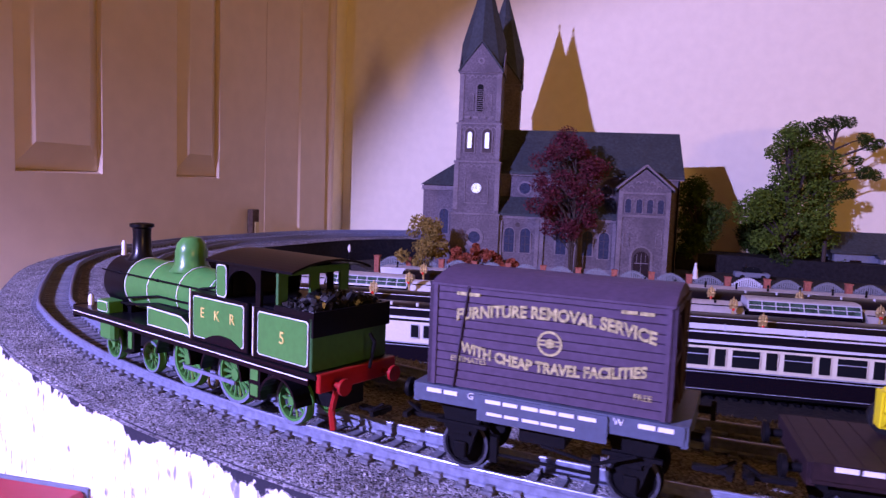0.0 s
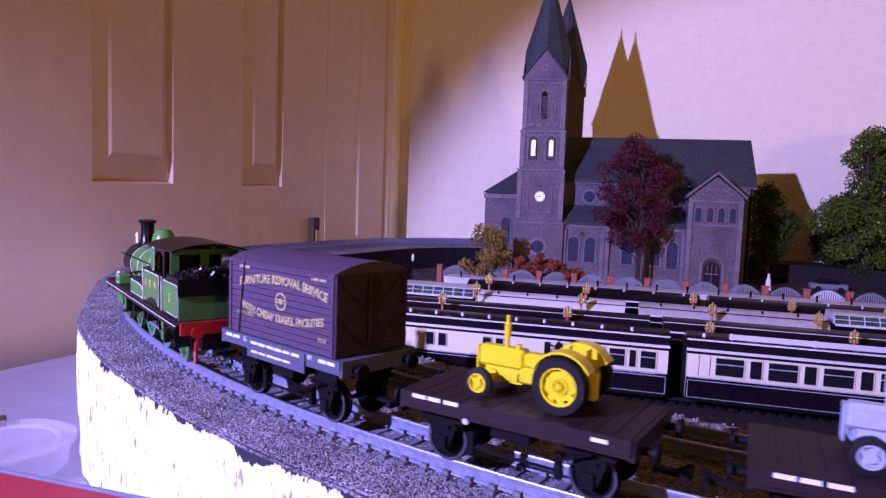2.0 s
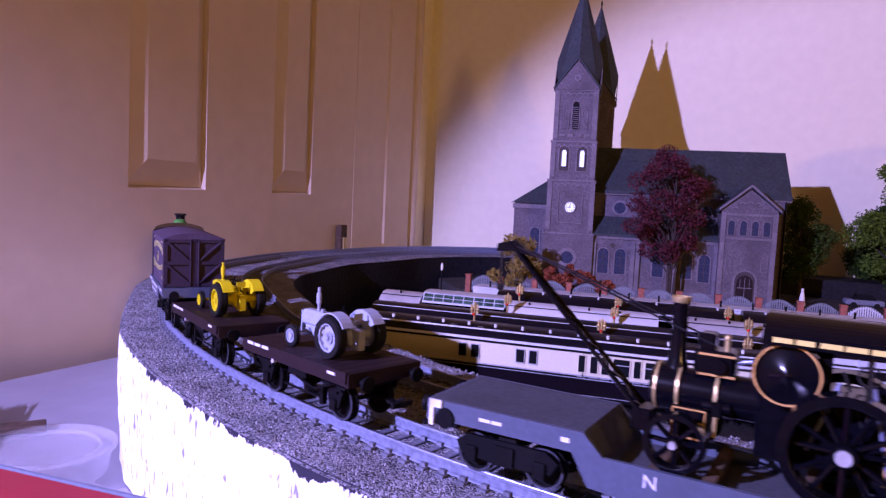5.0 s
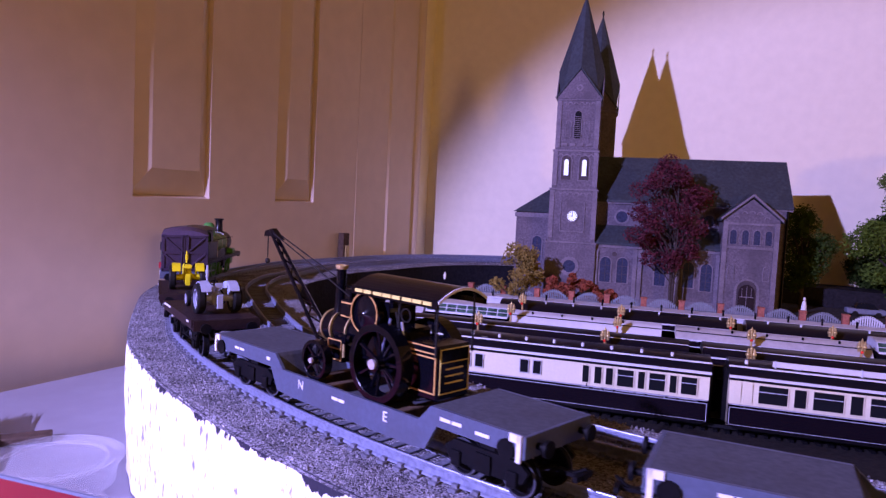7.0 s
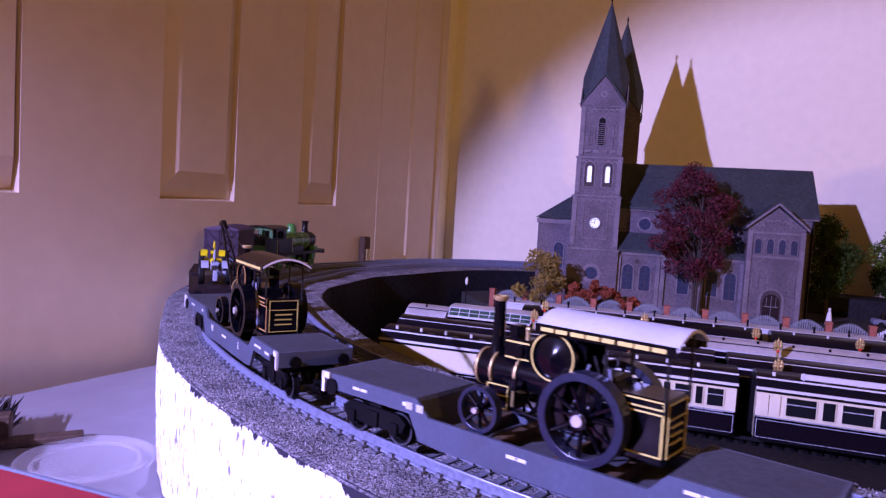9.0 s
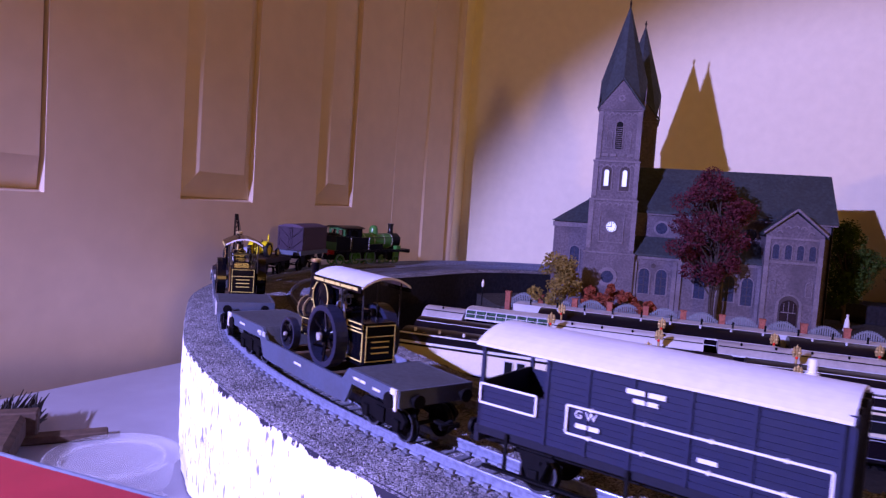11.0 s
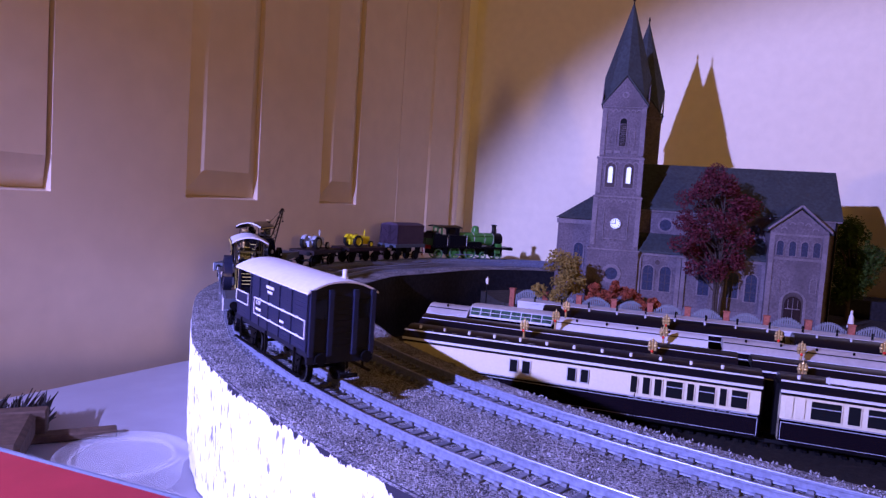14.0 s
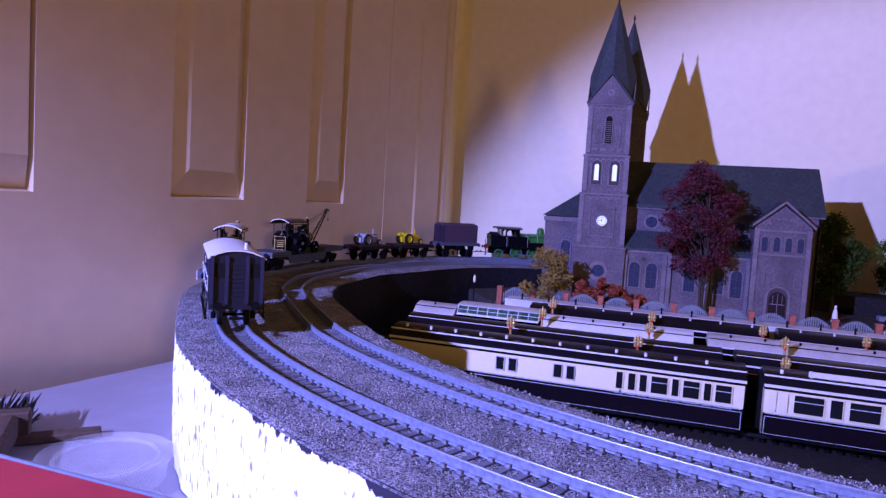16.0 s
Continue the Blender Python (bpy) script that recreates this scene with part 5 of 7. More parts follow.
    part("flywheel", Shape().lathe([(0.0, -0.0004), (0.0070, -0.0006), (0.0072, -0.0012), (0.0082, -0.0012), (0.0082, 0.0014), (0.0072, 0.0014), (0.0070, 0.0004), (0.0024, 0.0010), (0.0, 0.0024)], pose(rx + 0.0135, fy, zb + 0.0105, -90), 32), "gloss_black", t, smooth=True)
    part("flywheel_lining", Shape().ring((rx + 0.0135, zb + 0.0105), 0.0073, 0.0078, fy + 0.0013, fy + 0.0016, 32), line, t)
    part("crankshaft", Shape().cyl((rx + 0.0135, -0.0105, zb + 0.0105), (rx + 0.0135, 0.0105, zb + 0.0105), 0.0008, seg=10), "steel", t)
    part("motion_side_plate", Shape().box(rx + 0.004, rx + 0.019, 0.0064, 0.0070, zb + 0.004, zb + 0.0155, bevel=0.0002).box(rx + 0.004, rx + 0.019, -0.0070, -0.0064, zb + 0.004, zb + 0.0155, bevel=0.0002), "gloss_black", t)
    part("connecting_rod", Shape().cyl((fx - 0.008, 0.002, zb + 0.009), (rx + 0.0135, 0.002, zb + 0.0125), 0.0006, seg=8), "steel", t)
    # hind wheels, ten flat spokes, and front wheels
    for y in (0.0138, -0.0138):
        for x, r, w, k, nm in ((rx, rw, 0.0030, 12, "hind"), (fx, fw, 0.0018, 8, "front")):
            part(nm + "_wheel_rim", Shape().lathe([(r * 0.82, -w), (r * 0.84, -w * 1.05), (r, -w), (r, w), (r * 0.84, w * 1.05), (r * 0.82, w)], pose(x, y, z + r, 90), 40, True), rim, t)
            s = Shape()
            for q in range(k):
                a = 2 * math.pi * q / k
                s.cyl((x, y, z + r), (x + r * 0.9 * math.cos(a), y + (w * 0.5 if q % 2 else -w * 0.5), z + r + r * 0.9 * math.sin(a)), 0.0007, seg=6)
            part(nm + "_wheel_spokes", s, "gloss_black", t)
            part(nm + "_wheel_hub", Shape().cyl((x, y - w, z + r), (x, y + w + 0.0006, z + r), r * 0.2, seg=16), "gloss_black", t)
            d = 1 if y > 0 else -1
            part(nm + "_hub_cap", Shape().cyl((x, y + d * (w + 0.0005), z + r), (x, y + d * (w + 0.0016), z + r), r * 0.13, seg=14), "nickel", t, smooth=True)
    part("hind_axle", Shape().cyl((rx, -0.0138, z + rw), (rx, 0.0138, z + rw), 0.0012, seg=10).cyl((fx, -0.0138, z + fw), (fx, 0.0138, z + fw), 0.0009, seg=10).box(fx - 0.002, fx + 0.002, -0.003, 0.003, z + fw, zb - 0.004), "gloss_black", t)
    part("perch_bracket", Shape().cyl((fx + 0.002, 0.004, z + fw), (rx + 0.012, 0.004, z + 0.006), 0.0004, seg=6), "iron", t)
    # tender
    part("tender", Shape().box(rx - 0.0235, rx - 0.004, -0.0085, 0.0085, z + 0.004, z + 0.0235, bevel=0.0008), "gloss_black", t)
    tl = Shape()
    for z0, z1 in ((z + 0.0065, z + 0.0195), (z + 0.0205, z + 0.0232)):
        for a, b in ((rx - 0.0228, rx - 0.0222), (rx - 0.0090, rx - 0.0084)):
            tl.box(a, b, 0.0085, 0.0088, z0, z1)
        tl.box(rx - 0.0228, rx - 0.0084, 0.0085, 0.0088, z0, z0 + 0.0005).box(rx - 0.0228, rx - 0.0084, 0.0085, 0.0088, z1 - 0.0005, z1)
    part("tender_lining", tl, "rust" if crane else line, t)
    tb = Shape()
    for a in (-0.0076, 0.0071):
        tb.box(rx - 0.0238, rx - 0.0234, a, a + 0.0003, z + 0.0065, z + 0.0225)
    for zz in (z + 0.0065, z + 0.0175, z + 0.0222):
        tb.box(rx - 0.0238, rx - 0.0234, -0.0076, 0.0076, zz, zz + 0.0003)
    for zz in (z + 0.010, z + 0.0125, z + 0.015):
        tb.box(rx - 0.0238, rx - 0.0234, -0.0045, 0.0045, zz, zz + 0.0005)
    part("tender_back_lettering", tb, "gold", t)
    # canopy on posts
    c0, c1, zc, hw = rx - 0.0262, rx + 0.0195, zb + 0.0205, 0.0125
    arc = [(hw * k / 8, zc + 0.0042 * (1 - (k / 8) ** 2)) for k in range(-8, 9)]
    part("canopy", Shape().prism(arc + [(y, z_ - 0.0007) for y, z_ in reversed(arc)], c0, c1, "x"), canopy, t, smooth=False)
    for y in (hw, -hw):
        part("fascia", Shape().box(c0, c1, min(y, y * 1.03), max(y, y * 1.03), zc - 0.0027, zc + 0.0004), "gloss_black", t)
        d = 1 if y > 0 else -1
        bars(t, (c0 + c1) / 2, y * 1.03 if y > 0 else y * 1.03 - 0.0002, zc - 0.0012, c1 - c0 - 0.004, 0.0015, "gold", "fascia_lettering")
    part("canopy_end_rim", Shape().prism(arc + [(y, z_ - 0.0010) for y, z_ in reversed(arc)], c0 - 0.0005, c0 - 0.0001, "x"), "white", t, "pale rim")
    for x in (c0 + 0.003, c0 + 0.022, c1 - 0.003):
        for y in (-0.0095, 0.0095):
            part("canopy_post", Shape().cyl((x, y, z + 0.020 if x < rx else zb + 0.003), (x, y, zc + 0.0015), 0.00045, seg=6), "iron", t)
    part("steering_column", Shape().cyl((rx - 0.004, 0.006, z + 0.017), (rx + 0.0015, 0.006, zb + 0.0125), 0.0004, seg=6).ring((rx - 0.004, zb + 0.012), 0.0022, 0.0027, 0.0058, 0.0062, 16), "iron", t)
    part("brake_column", Shape().cyl((rx - 0.010, 0.0088, z + 0.006), (rx - 0.005, 0.0088, zb + 0.010), 0.0005, seg=6), "steel", t)
    if crane:
        tip, foot = Vector((0.0665 + dx, 0, 0.0725)), Vector((0.0205 + dx, 0, 0.0265))
        for y in (-0.0022, 0.0022):
            part("jib", Shape().cyl(foot + Vector((0, y * 1.6, 0)), tip + Vector((0, y * 0.4, 0)), 0.0008, seg=6), "gloss_black", t)
        lat = Shape()
        for k in range(12):
            a, b = foot.lerp(tip, k / 12), foot.lerp(tip, (k + 1) / 12)
            sg = 1 if k % 2 else -1
            lat.cyl(a + Vector((0, sg * 0.003 * (1 - k / 15), 0)), b - Vector((0, sg * 0.003 * (1 - k / 15), 0)), 0.0004, seg=5)
        part("jib_lattice", lat, "gloss_black", t)
        part("jib_head", Shape().prism([(tip.x - 0.009, tip.z - 0.004), (tip.x - 0.002, tip.z + 0.001), (tip.x + 0.004, tip.z - 0.0005), (tip.x + 0.0045, tip.z - 0.003), (tip.x - 0.002, tip.z - 0.0025)], -0.0013, 0.0013), "gloss_black", t)
        top = Vector((fx - 0.006, 0, zb + 0.014))
        for y in (-0.003, 0.003):
            part("stay_rope", Shape().cyl(tip + Vector((-0.003, y * 0.4, -0.001)), top + Vector((0, y, 0)), 0.0003, seg=5), "iron", t)
        part("hook_chain", Shape().cyl(tip + Vector((0.003, 0, -0.002)), (tip.x + 0.003, 0, tip.z - 0.013), 0.0003, seg=5).ball((tip.x + 0.003, 0, tip.z - 0.0145), 0.0013, seg=8), "iron", t)
        part("jib_bracket", Shape().box(fx + 0.009, fx + 0.0145, -0.004, 0.004, z + 0.006, z + 0.0125, bevel=0.0004), "gloss_black", t)
    resize(t, 0.955, 0.0165)
    MOVERS.append((t, sigma, 0.061))


def brake_van(sigma):
    t = thing("goods_brake_van", "dark blue-grey goods brake van with white roof, white handrails and lettering", "brake van")
    H, w, z0, z1 = 0.0515, 0.0166, 0.0188, 0.0462
    ver = 0.0275
    part("floor_frame", Shape().box(-H, H, -w, w, z0 - 0.0025, z0), "van_dark", t)
    for y in (w - 0.0012, -w):
        n = 14
        for k in range(n):
            a, b = z0 + (z1 - z0) * k / n, z0 + (z1 - z0) * (k + 1) / n
            x1 = H if b < z0 + 0.0145 else ver
            part("plank", Shape().box(-H, x1, y, y + 0.0012, a + 0.00005, b - 0.00005), "van_grey", t)
    part("inner_wall", Shape().box(-H + 0.0010, ver - 0.0006, -w + 0.0013, w - 0.0013, z0, z1), "van_dark", t)
    part("veranda_inside", Shape().box(ver, H - 0.001, -w + 0.0013, w - 0.0013, z0, z0 + 0.004), "van_dark", t)
    part("veranda_end", Shape().box(H - 0.0008, H, -w, w, z0, z0 + 0.0145), "van_dark", t)
    for y in (-w + 0.0006, w - 0.0006):
        part("corner_post", Shape().box(H - 0.0014, H - 0.0002, y - 0.0006, y + 0.0006, z0, z1), "van_grey", t)
    for x in (-H + 0.0006, -0.032, -0.016, 0.0, 0.0135, ver - 0.0006):
        part("stanchion", Shape().box(x - 0.0006, x + 0.0006, w, w + 0.0006, z0, z1), "van_grey", t)
    arc = [(w * 1.07 * k / 9, z1 - 0.0002 + 0.0052 * (1 - abs(k / 9) ** 2.2)) for k in range(-9, 10)]
    part("roof", Shape().prism(arc + [(y, z - 0.0009) for y, z in reversed(arc)], -H - 0.0015, H + 0.0015, "x"), "roof_white", t, "white curved roof")
    part("stove_pipe", Shape().cyl((-0.040, -0.006, z1 + 0.0030), (-0.040, -0.006, z1 + 0.0088), 0.0011, seg=12).cyl((-0.040, -0.006, z1 + 0.0040), (-0.040, -0.006, z1 + 0.0050), 0.0017, seg=12), "roof_white", t)
    # tail end with posts, two windows and a door recess
    e = -H
    part("end_wall", Shape().prism([(-w, z0)] + [(y / 1.07, z - 0.0006) for y, z in arc] + [(w, z0)], e - 0.0004, e + 0.0008, "x"), "van_dark", t)
    part("front_end_arch", Shape().prism([(y / 1.07, z - 0.0006) for y, z in arc] + [(w, z1 - 0.003), (-w, z1 - 0.003)], H - 0.0010, H, "x"), "van_dark", t)
    for y in (-0.0152, -0.0062, 0.0062, 0.0152):
        part("end_post", Shape().box(e - 0.0022, e - 0.0004, y - 0.0011, y + 0.0011, z0 - 0.002, z1 + 0.001), "van_grey", t)
    for y in (-0.0108, 0.0108):
        part("end_window", Shape().box(e - 0.0008, e - 0.0003, y - 0.0028, y + 0.0028, z0 + 0.0150, z1 - 0.0035), "glass", t)
    for k in range(9):
        a = z0 + k * 0.0028
        part("end_plank", Shape().box(e - 0.0009, e - 0.0003, -0.0050, 0.0050, a + 0.0001, a + 0.0026), "van_dark", t)
    # lining frames on the side
    def frame_line(x0, x1, za, zb, slope=0.0):
        s = Shape()
        y = w + 0.0007
        d = 0.00033
        s.box(x0, x1, y, y + 0.0003, za - d, za + d).box(x0, x1, y, y + 0.0003, zb - d, zb + d)
        s.box(x0 - d, x0 + d, y, y + 0.0003, za, zb).box(x1 - d, x1 + d, y, y + 0.0003, za, zb)
        part("white_handrail", s, "white", t)
    frame_line(0.0300, H - 0.001, z0 + 0.0080, z0 + 0.0142)
    frame_line(-H + 0.0015, 0.0195, z0 + 0.0058, z0 + 0.0142)
    rail = Shape()
    for x in (-0.040, -0.022, -0.004, 0.012):
        rail.cyl((x, w, z0 + 0.0142), (x, w + 0.0013, z0 + 0.0142), 0.0006, seg=6).cyl((x, w, z0 + 0.0058), (x, w + 0.0013, z0 + 0.0058), 0.0006, seg=6)
    part("handrail_knob", rail, "white", t)
    words("G W", 0.0034, side_text(0.0135, w + 0.0007, z0 + 0.0120), "white", t)
    bars(t, 0.0125, w + 0.0007, z0 + 0.0088, 0.0085, 0.0016)
    bars(t, -0.0215, w + 0.0007, z0 + 0.0085, 0.0060, 0.0014)
    bars(t, -0.004, w + 0.0007, z0 + 0.0225, 0.0125, 0.0017)
    bars(t, -0.004, w + 0.0007, z0 + 0.0200, 0.0080, 0.0015)
    for y in (w + 0.0005, -w - 0.0022):
        part("footboard", Shape().box(-H + 0.004, H - 0.004, y, y + 0.0017, 0.0065, 0.0072), "frame_black", t)
        for x in (-0.040, -0.001, 0.039):
            part("footboard_bracket", Shape().box(x, x + 0.001, y, y + 0.0008, 0.007, z0), "frame_black", t)
    part("underframe", Shape().box(-H, H, -0.012, 0.012, 0.0135, z0 - 0.0024), "frame_black", t)
    for x in (H, -H):
        part("headstock", Shape().box(x - 0.0009, x + 0.0009, -w, w, z0 - 0.0055, z0 + 0.0002), "van_dark", t)
        buffers(t, x, z0 - 0.0026, "frame_black")
        coupling(t, x)
    for x in (-0.0315, 0.0315):
        wheelset(t, x, 0.0066)
    axle_guards(t, (-0.0315, 0.0315), top=0.0158)
    MOVERS.append((t, sigma, 0.0315))


locomotive()
container_wagon(0.5310)
flat_wagon(0.4385)
tractor(0.4385, 0, "yellow", 0.0, "bright yellow vintage tractor on a flat wagon", "yellow")
flat_wagon(0.3455)
tractor(0.3455, 0, "tractor_blue", -0.002, "pale grey-blue vintage tractor on a flat wagon", "tractor_blue")
well_wagon(0.1935)
traction_engine(0.1935, 0.0025, True, "gloss_black", "rust", "black crane traction engine with orange lining, dark canopy and a jib", "gloss_black")
well_wagon(-0.0070, False)
traction_engine(-0.0070, 0.0010, False, "canopy", "gold", "black showman's road engine with yellow lining and a pale canopy", "wheel_grey")
brake_van(-0.1785)


# ---- church ----
GROUND = -0.032


def arch(w, h, n=8):
    """Outline of a round-headed opening, foot at the origin."""
    r = w / 2
    return [(-r, 0)] + [(-r * math.cos(math.pi * k / n), h - r + r * math.sin(math.pi * k / n)) for k in range(n + 1)] + [(r, 0)]


def arch_window(parent, x, z, w, h, y, fill="window_blue", name="window", bars_=True):
    """Recessed round-headed window with a raised surround; y is the wall's front face."""
    o = arch(w, h)
    i = arch(w * 0.78, h - w * 0.13)
    fr = Shape()
    n = len(o)
    zi = [(a, b + w * 0.06) for a, b in i]
    va = [fr.bm.verts.new((x + a, y - 0.0012, z + b)) for a, b in o]
    vb = [fr.bm.verts.new((x + a, y - 0.0012, z + b)) for a, b in zi]
    vc = [fr.bm.verts.new((x + a, y + 0.0010, z + b)) for a, b in o]
    vd = [fr.bm.verts.new((x + a, y + 0.0010, z + b)) for a, b in zi]
    for k in range(n):
        j = (k + 1) % n
        fr.bm.faces.new((va[k], va[j], vb[j], vb[k]))
        fr.bm.faces.new((va[k], vc[k], vc[j], va[j]))
        fr.bm.faces.new((vb[k], vb[j], vd[j], vd[k]))
    win = part(name, fr, "stone_trim", parent)
    part("pane", Shape().prism([(x + a, z + b) for a, b in zi], y - 0.0004, y + 0.0006), fill, win)
    if bars_:
        g = Shape().box(x - 0.0003, x + 0.0003, y - 0.0008, y, z, z + h - w * 0.15)
        for k in (0.35, 0.65):
            g.box(x - w * 0.38, x + w * 0.38, y - 0.0008, y, z + h * k - 0.0002, z + h * k + 0.0002)
        part("glazing_bar", g, "stone_shadow", win)
    return win


def spire(parent, cx, cy, z0, half, zg, tip):
    """Gabled helm: four gables carrying an eight-sided needle."""
    s = Shape()
    base = []
    for k in range(8):
        a = math.pi / 4 * k
        r = half * 1.04 if k % 2 == 0 else half * 1.24
        base.append((cx + r * math.cos(a), cy + r * math.sin(a), zg if k % 2 == 0 else z0))
    vs = [s.bm.verts.new(p) for p in base]
    top = s.bm.verts.new((cx, cy, tip))
    for k in range(8):
        s.bm.faces.new((vs[k], vs[(k + 1) % 8], top))
    s.bm.faces.new(vs[::-1])
    part("spire", s, "slate", parent)
    part("finial", Shape().cyl((cx, cy, tip - 0.004), (cx, cy, tip + 0.006), 0.0009, seg=8).ball((cx, cy, tip + 0.002), 0.0017, seg=8), "frame_black", parent)
    for dx, dy in ((0, -1), (0, 1), (1, 0), (-1, 0)):
        g = Shape()
        if dx == 0:
            g.prism([(cx - half, z0 - 0.001), (cx + half, z0 - 0.001), (cx, zg - 0.003)], cy + dy * (half + 0.0004) - 0.0006, cy + dy * (half + 0.0004) + 0.0006, "y")
        else:
            g.prism([(cy - half, z0 - 0.001), (cy + half, z0 - 0.001), (cy, zg - 0.003)], cx + dx * (half + 0.0004) - 0.0006, cx + dx * (half + 0.0004) + 0.0006, "x")
        part("gable", g, "stone", parent)
    m = Shape()
    for a, b in ((-1, 1), (1, -1)):
        m.cyl((cx + a * (half + 0.001), cy - half - 0.0012, z0), (cx, cy - half - 0.0012, zg), 0.0012, seg=6)
    part("gable_coping", m, "slate", parent)
    part("gable_roundel", Shape().ring((cx, z0 + (zg - z0) * 0.34), 0.0022, 0.0042, cy - half - 0.0018, cy - half - 0.0004, 20), "stone_trim", parent)


def tower(parent, cx, cy, front):
    for h, a, b in ((0.0315, GROUND, 0.044), (0.0298, 0.044, 0.1115), (0.0283, 0.1115, 0.1605), (0.0270, 0.1605, 0.2255)):
        part("tower_stage", Shape().box(cx - h, cx + h, cy - h, cy + h, a, b), "stone", parent)
        part("string_course", Shape().box(cx - h - 0.0011, cx + h + 0.0011, cy - h - 0.0011, cy + h + 0.0011, b - 0.0026, b, bevel=0.0005), "stone_trim", parent)
    spire(parent, cx, cy, 0.2255, 0.0282, 0.264, 0.362)
    if not front:
        return
    f = cy - 0.0315
    # blind arcades, clock, lit windows, louvres
    for h, z, n in ((0.0283, 0.152, 6), (0.0298, 0.1035, 6), (0.0270, 0.2175, 6)):
        s = Shape()
        w = 2 * h * 0.8 / n
        for k in range(n):
            x = cx - h * 0.8 + w * (k + 0.5)
            s.ring((x, z), w * 0.3, w * 0.5, cy - h - 0.0010, cy - h, 12, 0, 180)
        part("blind_arcade", s, "stone_trim", parent)
    for h, z0, z1 in ((0.0298, 0.048, 0.109), (0.0283, 0.1145, 0.158), (0.0270, 0.163, 0.2225)):
        for sg in (-1, 1):
            part("corner_pilaster", Shape().box(cx + sg * h - (0.006 if sg > 0 else 0), cx + sg * h + (0.006 if sg < 0 else 0), cy - h - 0.0012, cy - h, z0, z1), "stone_trim", parent)
    for x in (-0.0112, 0.0112):
        arch_window(parent, cx + x, 0.1215, 0.0155, 0.033, cy - 0.0283, "stone_shadow", "recess", False)
        arch_window(parent, cx + x, 0.1275, 0.0072, 0.0215, cy - 0.0296, "lit", "lit_window", False)
    part("clock_rim", Shape().ring((cx, 0.0765), 0.0064, 0.0076, cy - 0.0298 - 0.0018, cy - 0.0298, 28), "stone_trim", parent)
    cl = part("clock", Shape().ring((cx, 0.0765), 0.0, 0.0065, cy - 0.0298 - 0.0010, cy - 0.0298, 28), "lit", parent, "glowing white clock face")
    hd = Shape().box(cx - 0.0004, cx + 0.0004, cy - 0.0313, cy - 0.0309, 0.0755, 0.0818).box(cx - 0.0042, cx + 0.0006, cy - 0.0313, cy - 0.0309, 0.0761, 0.0769)
    for k in range(12):
        a = math.pi / 6 * k
        hd.cyl((cx + 0.0044 * math.cos(a), cy - 0.0310, 0.0765 + 0.0044 * math.sin(a)), (cx + 0.0060 * math.cos(a), cy - 0.0310, 0.0765 + 0.0060 * math.sin(a)), 0.00045, seg=4)
    part("clock_hands", hd, "iron", cl)
    part("clock_frame", Shape().box(cx - 0.0155, cx - 0.0145, cy - 0.0310, cy - 0.0298, 0.057, 0.096).box(cx + 0.0145, cx + 0.0155, cy - 0.0310, cy - 0.0298, 0.057, 0.096).box(cx - 0.0155, cx + 0.0155, cy - 0.0310, cy - 0.0298, 0.056, 0.0575), "stone_trim", parent)
    arch_window(parent, cx, 0.1745, 0.0105, 0.036, cy - 0.0270, "frame_black", "louvre_opening", False)
    lv = Shape()
    for k in range(11):
        z = 0.177 + k * 0.0025
        lv.box(cx - 0.0036, cx + 0.0036, cy - 0.0284, cy - 0.0266, z, z + 0.0007)
    part("louvre", lv, "stone_trim", parent)
    for x in (-0.0115, 0.0115):
        arch_window(parent, cx + x, 0.176, 0.0075, 0.022, cy - 0.0270, "stone", "blind_window", False)
    for k in range(4):
        x = cx - 0.0155 + 0.0103 * k
        part("sill_block", Shape().box(x - 0.0035, x + 0.0035, cy - 0.0282, cy - 0.0270, 0.1655, 0.1690), "stone_trim", parent)
    part("round_window_rim", Shape().ring((cx, 0.0125), 0.0078, 0.0122, f - 0.0014, f, 28), "stone_trim", parent)
    part("round_window", Shape().ring((cx, 0.0125), 0.0, 0.0079, f - 0.0006, f + 0.0002, 28), "window_blue", parent)


